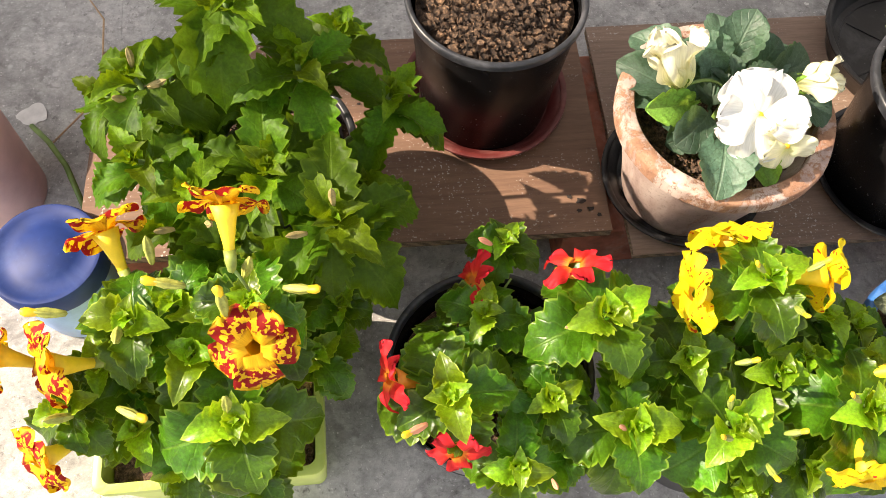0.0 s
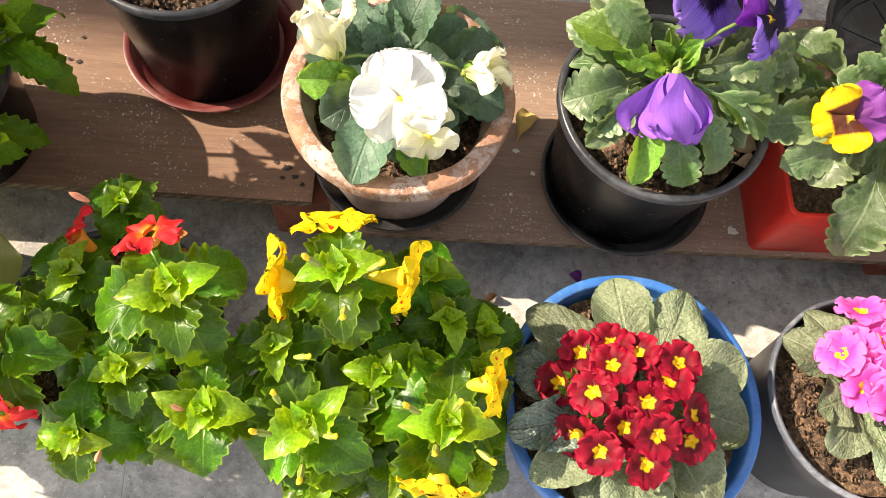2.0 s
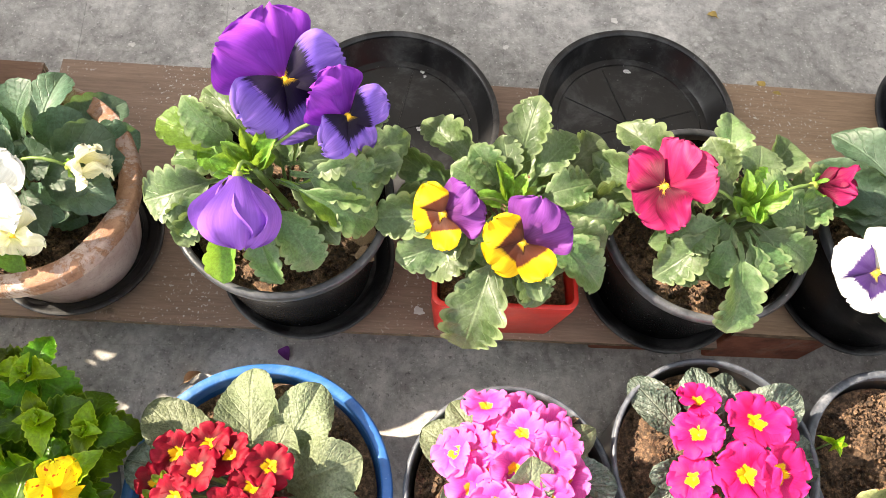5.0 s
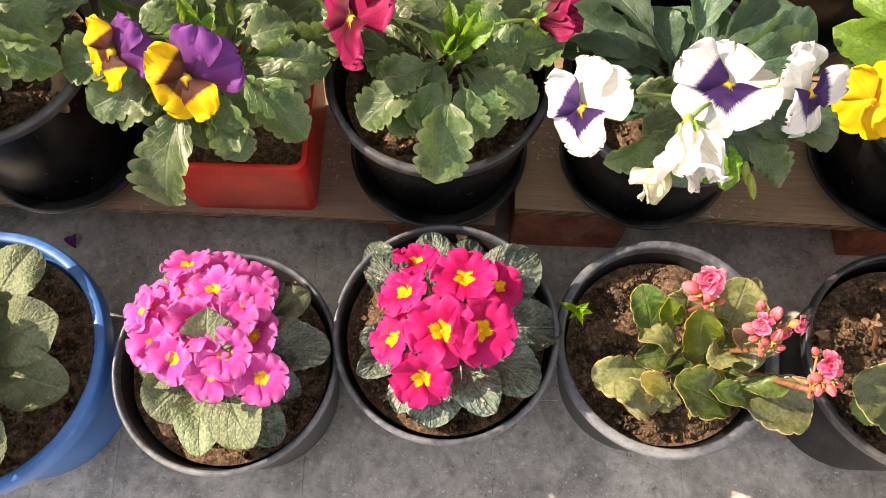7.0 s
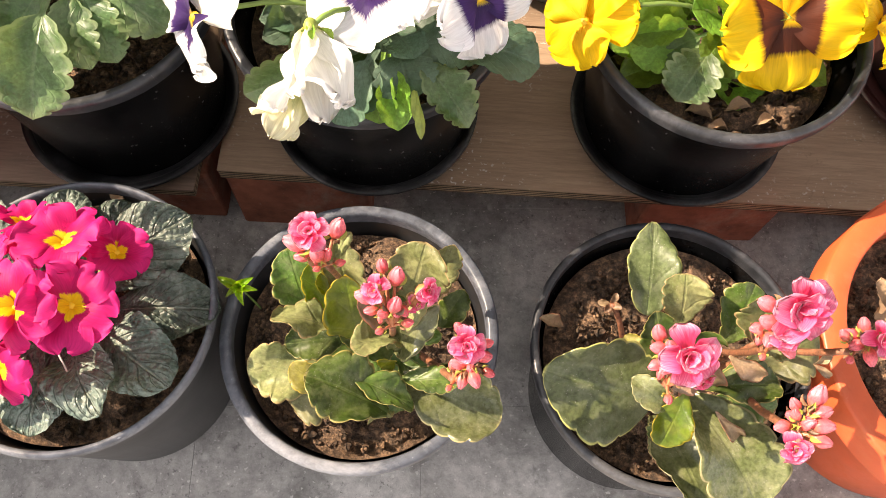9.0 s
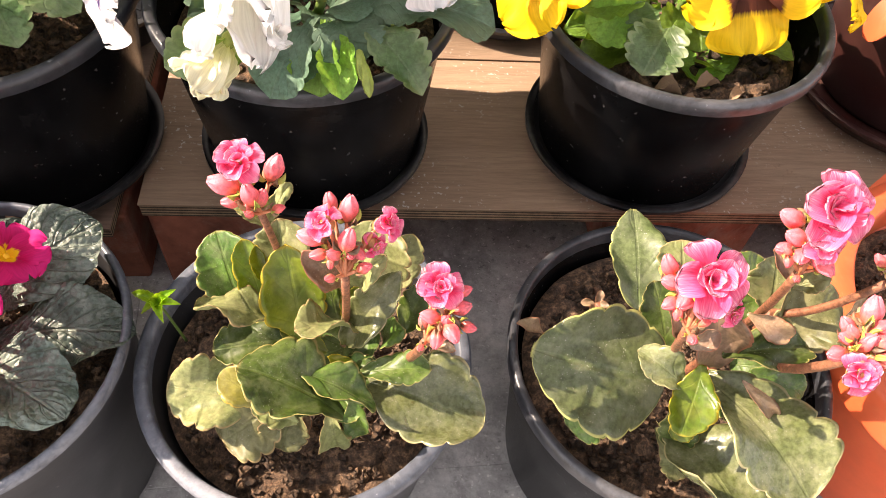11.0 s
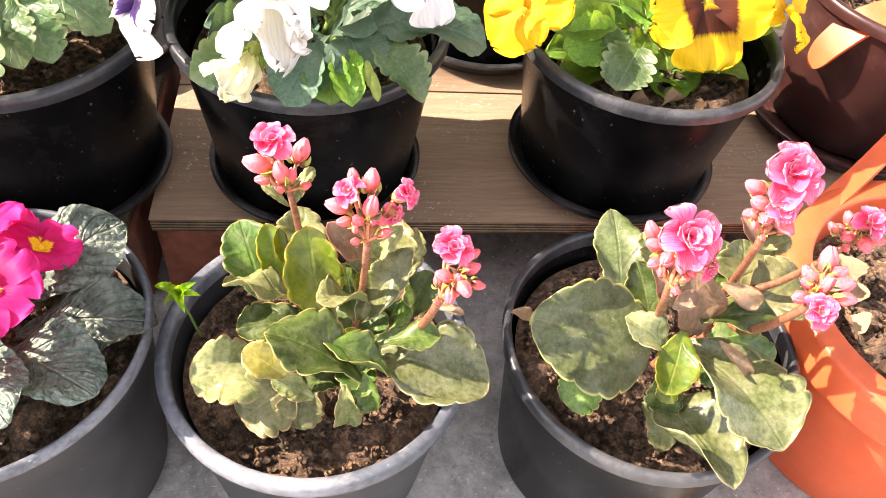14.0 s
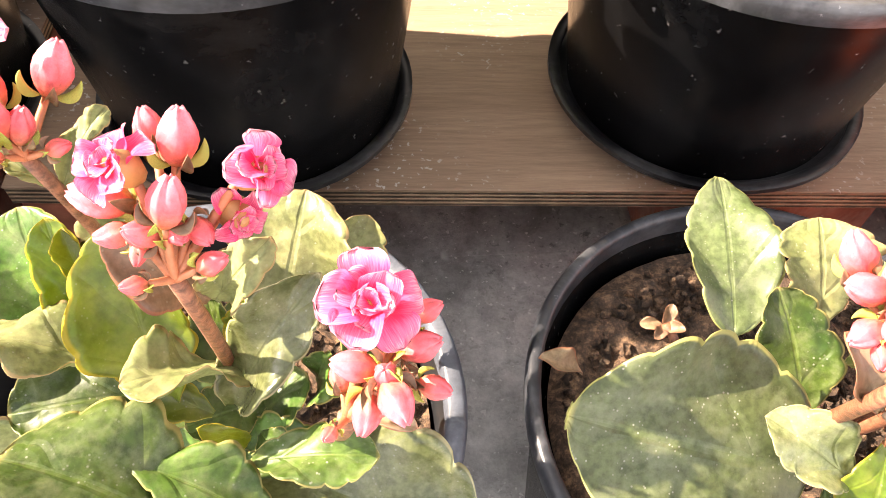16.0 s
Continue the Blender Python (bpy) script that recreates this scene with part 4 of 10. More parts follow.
LEAF = {
    "mim": set_of("leaf", [M_MIM], mimulus_outline, 6, nu=54, nv=10, arch=0.18, cup=0.16, teeth=7, depth=0.23, wave=0.12, sharp=True, sag=0.16, quilt=0.022, quilts=3.5),
    "bush": set_of("leaf", [M_BUSH], bush_outline, 6, nu=54, nv=10, arch=0.16, cup=0.16, teeth=8, depth=0.30, wave=0.12, sharp=True, sag=0.12, quilt=0.025, quilts=4),
    "bushy": set_of("leaf", [M_BUSH_YOUNG], bush_outline, 5, nu=42, nv=8, arch=0.20, cup=0.24, teeth=7, depth=0.27, wave=0.10, sharp=True, sag=0.14, quilt=0.02),
    "mimy": set_of("leaf", [M_MIM_YOUNG], mimulus_outline, 5, nu=48, nv=8, arch=0.24, cup=0.30, teeth=7, depth=0.20, wave=0.09, sharp=True, sag=0.22, quilt=0.02),
    "pan": set_of("leaf", [M_PANSY], pansy_outline, 5, nu=48, nv=10, arch=0.16, cup=0.12, teeth=8, depth=0.24, wave=0.10, quilt=0.025, quilts=6),
    "panb": set_of("leaf", [M_PANSY_BLUE], pansy_outline, 5, nu=48, nv=10, arch=0.16, cup=0.14, teeth=7, depth=0.16, wave=0.09, quilt=0.025, quilts=6),
    "panf": set_of("leaf", [M_PANSY_FRESH], pansy_outline, 4, nu=42, nv=8, arch=0.12, cup=0.18, teeth=6, depth=0.16, wave=0.08, crumple=0.01, quilt=0.02),
    "pri": set_of("leaf", [M_PRIM], spoon_outline, 4, nu=64, nv=22, arch=0.14, cup=0.06, teeth=12, depth=0.06, wave=0.11, crumple=0.008, quilt=0.009, quilts=9),
    "prid": set_of("leaf", [M_PRIM_DARK], spoon_outline, 4, nu=64, nv=22, arch=0.14, cup=0.06, teeth=12, depth=0.06, wave=0.12, crumple=0.016, quilt=0.034, quilts=8),
    "kal": set_of("leaf", [M_KAL], paddle_outline, 4, nu=54, nv=12, arch=0.08, cup=0.10, teeth=6, depth=0.15, wave=0.12, thick=0.022, crumple=0.007),
    "kalf": set_of("leaf", [M_KAL_FRESH], paddle_outline, 3, nu=54, nv=12, arch=0.06, cup=0.12, teeth=5, depth=0.15, wave=0.09, thick=0.024, crumple=0.004),
    "kalo": set_of("leaf", [M_KAL_OLD], paddle_outline, 3, nu=54, nv=12, arch=0.10, cup=0.10, teeth=6, depth=0.17, wave=0.16, thick=0.018, crumple=0.012),
    "kalr": set_of("leaf", [M_KAL_RED], paddle_outline, 3, nu=36, nv=8, arch=0.08, cup=0.16, teeth=4, depth=0.09, wave=0.10, thick=0.024),
    "kalp": set_of("leaf", [M_KAL_PALE], paddle_outline, 4, nu=54, nv=12, arch=0.12, cup=0.16, teeth=6, depth=0.13, wave=0.12, thick=0.018, crumple=0.005),
    "kalb": set_of("leaf", [M_KAL_BROAD], disc_outline, 2, nu=54, nv=14, arch=0.05, cup=0.07, teeth=6, depth=0.10, wave=0.08, thick=0.020, crumple=0.006),
    "kaly": set_of("leaf", [M_KAL_YELLOW], paddle_outline, 3, nu=40, nv=8, arch=0.08, cup=0.14, teeth=5, depth=0.10, wave=0.08, thick=0.022),
}


def lobe_outline(u):
    return 0.42 + 0.58 * math.sin(0.5 * math.pi * u / 0.72) ** 1.6 if u < 0.72 else max(0.10, max(0.0, 1 - ((u - 0.72) / 0.28) ** 3.0) ** 0.5)


def frame_of(base, tip, up):
    y = (Vector(tip) - Vector(base))
    length = y.length
    y.normalize()
    x = y.cross(Vector(up))
    x = x.normalized() if x.length > 1e-4 else y.orthogonal().normalized()
    z = x.cross(y)
    return Matrix((x, y, z)).transposed().to_4x4(), length


def lay(parent, mesh, base, tip, width, up=(0, 0, 1), roll=0.0, name="leaf", lift=1.0, inside=False):
    """One blade from base to tip, width metres wide, its upper side towards up, turned by roll degrees about its length."""
    turn, length = frame_of(base, tip, up)
    m = Matrix.Translation(base) @ turn @ Matrix.Rotation(radians(roll), 4, "Y") @ Matrix.Diagonal((width, length, length * lift, 1))
    return link_mesh(name, mesh, parent, "", m if inside else parent.matrix_basis.inverted() @ m)


def leaf(plant, kind, base, tip, width, up=(0, -0.35, 1), roll=0.0, pick=0, lift=1.0):
    some = LEAF[kind]
    return lay(plant, some[pick % len(some)], base, tip, width, up, roll, "leaf", lift)


# ---- blossoms: each is a part with its petals under it ----
PETAL = {}


def petal_set(key, mat, outline=fan_outline, count=3, **kw):
    PETAL[key] = [blade("petal", mat, outline, seed=k * 2.1, **kw) for k in range(count)]


FAN = dict(nu=12, nv=14, arch=0.05, cup=-0.05, wave=0.17, ruffle=0.06)
for key, mat in (("white", M_WHITE), ("cream", M_CREAM), ("whiteblot", M_WHITE_BLOT), ("purple", M_PURPLE), ("violet", M_VIOLET), ("lilac", M_LILAC), ("yellowblot", M_YELLOW_BLOT), ("yellow", M_YELLOW), ("dusk", M_PURPLE_DUSK), ("magenta", M_MAGENTA), ("rose", M_MAGENTA_UP)):
    petal_set(key, mat, **FAN)
petal_set("lilac", M_LILAC, nu=14, nv=14, arch=-0.16, cup=0.16, wave=0.10, ruffle=0.06)
for key, mat in (("primred", M_PRIM_RED), ("primpink", M_PRIM_PINK), ("primmag", M_PRIM_MAG)):
    petal_set(key, mat, count=4, nu=12, nv=12, arch=0.08, cup=-0.05, wave=0.14, notch=0.16, ruffle=0.04)
for key, mat in (("spot", M_SPOT), ("fleck", M_FLECK), ("scarlet", M_SCARLET)):
    petal_set(key, mat, lobe_outline, 4, nu=14, nv=10, arch=0.10, cup=-0.10, wave=0.16, notch=0.10, ruffle=0.05, sag=0.10)
petal_set("kal", M_KAL_PETAL, bell(0.55, 0.17, 1.0), 4, nu=12, nv=10, arch=0.14, cup=0.24, wave=0.16, ruffle=0.035, sag=0.14)


def aimed(at, facing, up=(0, 0, 1)):
    """A frame at a point: z along facing, y as near to up as may be."""
    z = Vector(facing).normalized()
    x = Vector(up).cross(z)
    x = x.normalized() if x.length > 1e-3 else Vector((1, 0, 0))
    y = z.cross(x)
    return Matrix.Translation(at) @ Matrix((x, y, z)).transposed().to_4x4()


def petal_at(flower, key, angle, length, width, tilt, lift=0.0, k=0, start=0.0, roll=0.0):
    """A petal of a flower whose face looks along z: angle from y, clockwise; tilt lifts it towards z."""
    some = PETAL[key]
    m = pose(0, 0, lift) @ Matrix.Rotation(radians(-angle), 4, "Z") @ pose(0, start, 0) @ Matrix.Rotation(radians(tilt), 4, "X") @ Matrix.Rotation(radians(roll), 4, "Y") @ Matrix.Diagonal((width, length, length, 1))
    return link_mesh("petal", some[k % len(some)], flower, "", m)


def blossom(plant, m, core, label):
    ob = link_mesh("flower", core, plant, label, plant.matrix_basis.inverted() @ m)
    return ob


def core_mesh(mat, rx=0.004, rz=0.003):
    prof = [(rx * math.sin(a), -rz * math.cos(a)) for a in (math.pi * i / 5 for i in range(6))]
    v, f = turned(prof, 8)
    return sheet("flower", v, f, mat)


EYE, CALYX, KCALYX = core_mesh(M_EYE, 0.0035, 0.003), core_mesh(M_CALYX, 0.004, 0.005), core_mesh(M_KCALYX, 0.0035, 0.005)


def pansy_flower(plant, at, facing, size, upper, lateral, lower, label, up=(0, 0, 1), droop=0.0, root=None, spin=0.0, crest=1.0):
    """size: the flower's whole width. Two upper petals behind, two side petals, one broad lower petal."""
    m = aimed(at, facing, up) @ Matrix.Rotation(radians(spin), 4, "Z")
    f = blossom(plant, m, EYE, label)
    r = size * 0.5
    petal_at(f, upper, 26, r * 1.04 * crest, r * 1.08 * crest, -14 - droop, -0.003, 0)
    petal_at(f, upper, -30, r * 0.98 * crest, r * 1.08 * crest, -2 - droop, -0.0045, 1)
    petal_at(f, lateral, 96, r * 0.95, r * 1.02, 14 - droop, 0.001, 2)
    petal_at(f, lateral, -98, r * 0.95, r * 1.05, 8 - droop, 0.0014, 0)
    petal_at(f, lower, 180, r * 0.95, r * 1.25, -6 - droop, 0.003, 1)
    if root:
        stem(plant, "flower_stem", Vector(at) - Vector(facing).normalized() * 0.004, Vector(root), 0.0016, M_STEM, (0, 0.004, 0.012))
    return f


def bud_drop(plant, at, facing, size, key, label, petals=5, root=None):
    """A half-open or nodding flower: petals folded round its axis."""
    m = aimed(at, facing)
    f = blossom(plant, m, CALYX, label)
    if key == "lilac":
        for k, (ang, ln, wd, ti) in enumerate(((20, 1.02, 1.25, 74), (118, 0.92, 1.05, 84), (205, 1.0, 1.30, 70), (288, 0.94, 1.10, 88), (250, 0.84, 0.80, 78))):
            petal_at(f, key, ang, size * ln, size * wd, ti, 0, k, size * 0.10, 14 * (k % 3 - 1))
    else:
        for k in range(petals):
            petal_at(f, key, 360 / petals * k + 17, size * (1.25 - 0.12 * (k % 3)), size * 0.78, (64, 82, 74, 88, 58)[k % 5], 0, k, size * 0.08, 12 * (k % 3 - 1))
    for k in range(4):
        lay(f, LEAF["panf"][k % 3], (0, 0, 0), (0.010 * math.cos(k * 1.6), 0.010 * math.sin(k * 1.6), 0.009), 0.005, (0, 0, -1), 0, "sepal", 1.0, True)
    if root:
        stem(plant, "flower_stem", at, root, 0.0016, M_STEM, (0, 0, 0.015))
    return f


def primrose_flower(plant, at, facing, size, key, label, spin=0.0, root=None):
    m = aimed(at, facing, (0, 1, 0.2)) @ Matrix.Rotation(radians(spin), 4, "Z")
    f = blossom(plant, m, EYE, label)
    for k in range(5):
        petal_at(f, key, 72 * k, size * 0.52, size * 0.58, 6 + 8 * ((k * 7 + int(spin)) % 4), 0.0006 * k, k)
    if root:
        stem(plant, "flower_stem", Vector(at) - Vector(facing).normalized() * 0.003, root, 0.0015, M_STEM, (0, 0, 0.01))
    return f


def trumpet(plant, at, facing, size, key, tube_mat, label, root=None, spin=0.0):
    """A monkeyflower: a flared tube that ends in five spreading lobes."""
    m = aimed(at, facing, (0, 0.3, 1)) @ Matrix.Rotation(radians(spin), 4, "Z")
    r = size * 0.5
    prof = [(r * 0.04, -r * 1.6), (r * 0.10, -r * 1.5), (r * 0.15, -r * 0.95), (r * 0.25, -r * 0.40), (r * 0.38, 0.0), (r * 0.34, 0.0), (r * 0.21, -r * 0.40), (r * 0.11, -r * 0.9), (0.0, -r * 1.2)]
    v, fa = turned(prof, 14)
    f = link_mesh("flower", sheet("flower", v, fa, tube_mat), plant, label, plant.matrix_basis.inverted() @ m)
    broad = 0.86 if key == "scarlet" else 1.25
    for k, (ang, ln, wd, ti) in enumerate(((32, 0.98, 0.80, 34), (-34, 1.0, 0.82, 26), (98, 0.94, 0.78, -6), (-104, 0.94, 0.80, -14), (180, 1.02, 1.0, -24))):
        petal_at(f, key, ang, r * ln, r * wd * broad, ti, 0.0012 + 0.0004 * k, k, r * 0.16, 7 * (k % 3 - 1))
    cal = [(0.0, -r * 1.72), (r * 0.10, -r * 1.66), (r * 0.15, -r * 1.40), (r * 0.16, -r * 1.12), (r * 0.13, -r * 1.14)]
    cv, cf = turned(cal, 10)
    link_mesh("calyx", sheet("calyx", cv, cf, M_CALYX), f, "green ribbed calyx")
    if root:
        z = Vector(facing).normalized()
        stem(plant, "flower_stem", Vector(at) - z * r * 1.55, root, 0.0013, M_STEM, (0, 0, 0.004))
    return f


def spear_bud(plant, at, way, size, mat, label="closed pointed bud", tip=None):
    m = aimed(at, way)
    size *= 0.66
    prof = [(0, 0), (size * 0.08, size * 0.06), (size * 0.12, size * 0.30), (size * 0.15, size * 0.62), (size * 0.11, size * 0.90), (size * 0.04, size * 1.06), (0, size * 1.12)]
    v, f = turned(prof, 20)
    v = [(x * (1 + 0.26 * math.cos(5 * math.atan2(y, x))), y * (1 + 0.26 * math.cos(5 * math.atan2(y, x))) + 0.10 * z * z / size, z) for x, y, z in v]
    b = link_mesh("bud", sheet("bud", v, f, mat), plant, label, plant.matrix_basis.inverted() @ m)
    if tip:
        prof = [(size * 0.10, size * 0.80), (size * 0.13, size * 1.0), (size * 0.15, size * 1.20), (size * 0.09, size * 1.34), (0, size * 1.36)]
        v, f = turned(prof, 10)
        v = [(x * (1 + 0.2 * math.cos(3 * math.atan2(y, x))), y * 0.8 + 0.10 * z * z / size, z) for x, y, z in v]
        link_mesh("bud_tip", sheet("bud_tip", v, f, tip), b)
    return b


def rosette(plant, at, size, seed, facing=(0, 0, 1), kinds=("mim", "mimy"), turns=5, root=None, low=0.0):
    """A leafy shoot's head seen from above: crossed pairs of leaves, tiny and upright in the middle, broad and spread below."""
    rnd = random.Random(seed)
    m = aimed(at, facing, (0, 1, 0))
    a0 = rnd.uniform(0, 180)
    n = turns
    for k in range(n):
        q = k / (n - 1)
        last = k == n - 1
        for side in range(4 if last else 2):
            a = radians(a0 + (k % 2) * 90 + (90 if last else 180) * side + rnd.uniform(-14, 14))
            length = size * (0.20 + 0.78 * q) * rnd.uniform(0.88, 1.10) * (1.12 if kinds[0] == "bush" else 1.0)
            rise = radians(80 - 98 * q - low + rnd.uniform(-7, 7))
            d = Vector((math.cos(a) * math.cos(rise), math.sin(a) * math.cos(rise), math.sin(rise)))
            b = Vector((0, 0, size * (0.14 - 0.46 * q))) + Vector((d.x, d.y, 0)) * size * 0.05
            p, t = m @ b, m @ (b + d * length)
            kind = kinds[1] if q < 0.58 else kinds[0]
            slim = 0.76 if kind[:4] == "bush" else 1.0
            leaf(plant, kind, p, t, length * slim * rnd.uniform(0.90, 1.06) * (0.95 if q < 0.58 else 1.0), m.to_3x3() @ Vector((0, 0, 1)), rnd.uniform(-9, 9), rnd.randrange(9))
    if root:
        stem(plant, "stem", root, m @ Vector((0, 0, size * 0.05)), 0.0028, M_STEM, (rnd.uniform(-0.01, 0.01), rnd.uniform(-0.01, 0.01), 0))


def floret(plant, at, facing, size, spin=0.0):
    """A double kalanchoe blossom: blunt petals in loose, uneven whorls round a few upright inner ones."""
    m = aimed(at, facing, (0, 1, 0.4)) @ Matrix.Rotation(radians(spin), 4, "Z")
    f = blossom(plant, m, KCALYX, "full pink blossom with layered petals")
    rnd = random.Random(int(size * 1e6) + int(spin))
    r = size * 0.5
    for k in range(5):
        petal_at(f, "kal", 72 * k + rnd.uniform(-14, 14), r * rnd.uniform(0.88, 1.04), r * rnd.uniform(0.80, 1.02), rnd.uniform(2, 40), 0.0004 * k, k, r * 0.06, rnd.uniform(-16, 16))
    for k in range(4):
        petal_at(f, "kal", 90 * k + 40 + rnd.uniform(-16, 16), r * rnd.uniform(0.66, 0.84), r * rnd.uniform(0.66, 0.86), rnd.uniform(38, 72), 0.0014, k + 1, r * 0.06, rnd.uniform(-22, 22))
    for k in range(3):
        petal_at(f, "kal", 120 * k + 12 + rnd.uniform(-20, 20), r * rnd.uniform(0.50, 0.64), r * 0.56, rnd.uniform(66, 84), 0.0018, k + 2, r * 0.05, rnd.uniform(-25, 25))
    return f


SEPAL = [blade("sepal", mat, bell(0.7, 0.75, 1.0), nu=10, nv=4, arch=0.14, cup=0.25, thick=0.05) for mat in (M_BUDGREEN, M_KAL_RED)]


def kal_bud(plant, at, way, size):
    """A closed bud: five petals wrapped over one another in a slow twist, four pointed sepals at its foot."""
    m = aimed(at, way)
    size *= 0.90
    rnd = random.Random(int(size * 1e6) + int(at[0] * 1e5))
    spin, twist = rnd.uniform(0, 6.28), rnd.uniform(0.5, 1.1)
    prof = [(0, -0.04 * size), (size * 0.15, 0.0), (size * 0.29, size * 0.14), (size * 0.37, size * 0.32), (size * 0.39, size * 0.48), (size * 0.35, size * 0.64), (size * 0.27, size * 0.78), (size * 0.18, size * 0.90), (size * 0.09, size * 0.985), (size * 0.03, size * 0.96), (0, size * 0.90)]
    v, f = turned(prof, 50)
    wrapped = []
    for x, y, z in v:
        q = z / size
        a = math.atan2(y, x)
        turn = ((a + spin + twist * q) / math.tau * 5) % 1.0
        fold = turn / 0.86 if turn < 0.86 else (1 - turn) / 0.14
        k = 0.80 + 0.30 * fold * (0.35 + 0.65 * q)
        wrapped.append((x * k, y * k * 0.94, z + 0.07 * size * fold * q ** 4))
    b = link_mesh("bud", sheet("bud", wrapped, f, M_KAL_BUD), plant, "closed coral bud", plant.matrix_basis.inverted() @ m)
    for k in range(4):
        a = k * 1.571 + spin
        lay(b, SEPAL[k % 2], (size * 0.10 * math.cos(a), size * 0.10 * math.sin(a), -0.03 * size), (size * 0.50 * math.cos(a), size * 0.50 * math.sin(a), size * rnd.uniform(0.30, 0.48)), size * 0.26, (0, 0, -1), 0, "sepal", 1.0, True)
    return b


def kal_head(plant, node, root, bow, r, blooms, buds):
    """A cluster on a reddish stem that ends at node. blooms: (place, facing, width); buds: (foot, way, length)."""
    stem(plant, "flower_stem", root, node, r, M_KSTEM, bow, 0.85)
    for k, (p, face, w) in enumerate(blooms):
        foot = Vector(p) - Vector(face).normalized() * 0.003
        stem(plant, "pedicel", node, foot, 0.0012, M_KAL_PEDICEL)
        floret(plant, p, face, w * 0.90, 23.0 * k + 11)
    for p, way, size in buds:
        stem(plant, "pedicel", node, p, 0.0011, M_KAL_PEDICEL)
        kal_bud(plant, p, way, size)
    rnd = random.Random(int(node[0] * 1e4))
    for k in range(3):
        a = radians(120 * k + rnd.uniform(-20, 20))
        way = Vector((math.cos(a), math.sin(a), rnd.uniform(0.3, 0.9))).normalized()
        p = Vector(node) + way * rnd.uniform(0.004, 0.008)
        stem(plant, "pedicel", node, p, 0.0009, M_KAL_PEDICEL)
        kal_bud(plant, p, way, rnd.uniform(0.0045, 0.0075))


DRY_LEAF = blade("leaf", M_DRIED, pansy_outline, nu=14, arch=0.15, cup=0.3, wave=0.18, crumple=0.05)
WITHERED = blade("leaf", M_WITHER, pansy_outline, nu=14, arch=0.15, cup=0.3, wave=0.18, crumple=0.05)

# ---- first kalanchoe ----
kal_a = thing("kalanchoe_plant", (0.868, -0.14, 0.121), "kalanchoe with scalloped fleshy leaves and pink blossoms", "potted plant", "potted flowers on the terrace")
leaf(kal_a, "kal", (0.8411, -0.1449, 0.1900), (0.8286, -0.1152, 0.2200), 0.0293, (0.1, -0.5, 0.85), 0, 0, 1)
leaf(kal_a, "kalf", (0.8520, -0.1438, 0.2000), (0.8440, -0.1285, 0.2320), 0.0166, (0, -0.6, 0.8), 0, 1, 1)
leaf(kal_a, "kalf", (0.8718, -0.1592, 0.1900), (0.8652, -0.1373, 0.2400), 0.0299, (0, -0.6, 0.8), 0, 0, 1)
leaf(kal_a, "kalf", (0.8526, -0.1396, 0.2150), (0.8514, -0.1346, 0.2360), 0.0079, (0, -0.6, 0.8), 0, 2, 1)
leaf(kal_a, "kalo", (0.8629, -0.1325, 0.1950), (0.8589, -0.1167, 0.2320), 0.0288, (0, -0.6, 0.8), 0, 1, 1)
leaf(kal_a, "kalo", (0.8978, -0.1375, 0.1800), (0.9069, -0.1048, 0.2160), 0.0400, (0, -0.5, 0.85), 0, 0, 1)
leaf(kal_a, "kalo", (0.9110, -0.1152, 0.1650), (0.9242, -0.0952, 0.1920), 0.0228, (0, -0.5, 0.85), 0, 2, 1)
leaf(kal_a, "kal", (0.9186, -0.1400, 0.1650), (0.9315, -0.1216, 0.1860), 0.0193, (0, -0.5, 0.85), 0, 2, 1)
leaf(kal_a, "kalp", (0.8913, -0.1657, 0.2000), (0.9160, -0.1508, 0.2400), 0.0199, (-0.35, -0.55, 0.75), 8, 2, 1)
leaf(kal_a, "kalo", (0.8582, -0.1567, 0.2060), (0.8245, -0.1577, 0.2200), 0.0268, (0, 0.45, 0.88), 0, 2, 1)
leaf(kal_a, "kal", (0.8658, -0.1540, 0.1850), (0.8284, -0.1633, 0.1900), 0.0237, (0, -0.3, 0.95), 0, 3, 1)
leaf(kal_a, "kalo", (0.8979, -0.1642, 0.2120), (0.8705, -0.1724, 0.2260), 0.0223, (0, 0.45, 0.88), 0, 0, 1)
leaf(kal_a, "kal", (0.8918, -0.2019, 0.2030), (0.8473, -0.1887, 0.2240), 0.0401, (0, 0.28, 0.95), 0, 1, 1)
leaf(kal_a, "kal", (0.8703, -0.1854, 0.2130), (0.9059, -0.1983, 0.2000), 0.0193, (0, 0.32, 0.94), 0, 0, 1)
leaf(kal_a, "kalp", (0.8973, -0.1776, 0.1880), (0.9553, -0.2006, 0.1880), 0.0420, (0.1, -0.18, 0.97), 3, 3, 1)
leaf(kal_a, "kal", (0.8987, -0.1826, 0.2050), (0.9301, -0.1850, 0.2140), 0.0163, (0, -0.1, 1), 0, 2, 1)
leaf(kal_a, "kalo", (0.8510, -0.1726, 0.1500), (0.8014, -0.1671, 0.1600), 0.0371, (0, -0.35, 0.93), 0, 0, 1)
leaf(kal_a, "kalo", (0.8598, -0.1718, 0.1560), (0.8285, -0.1892, 0.1420), 0.0382, (0, -0.45, 0.9), -6, 2, 1)
leaf(kal_a, "kalo", (0.8651, -0.1731, 0.1580), (0.8569, -0.1918, 0.1360), 0.0261, (0, -0.5, 0.85), 0, 1, 1)
leaf(kal_a, "kaly", (0.8539, -0.1861, 0.1800), (0.8335, -0.1745, 0.1900), 0.0185, (0, -0.4, 0.9), 0, 0, 1)
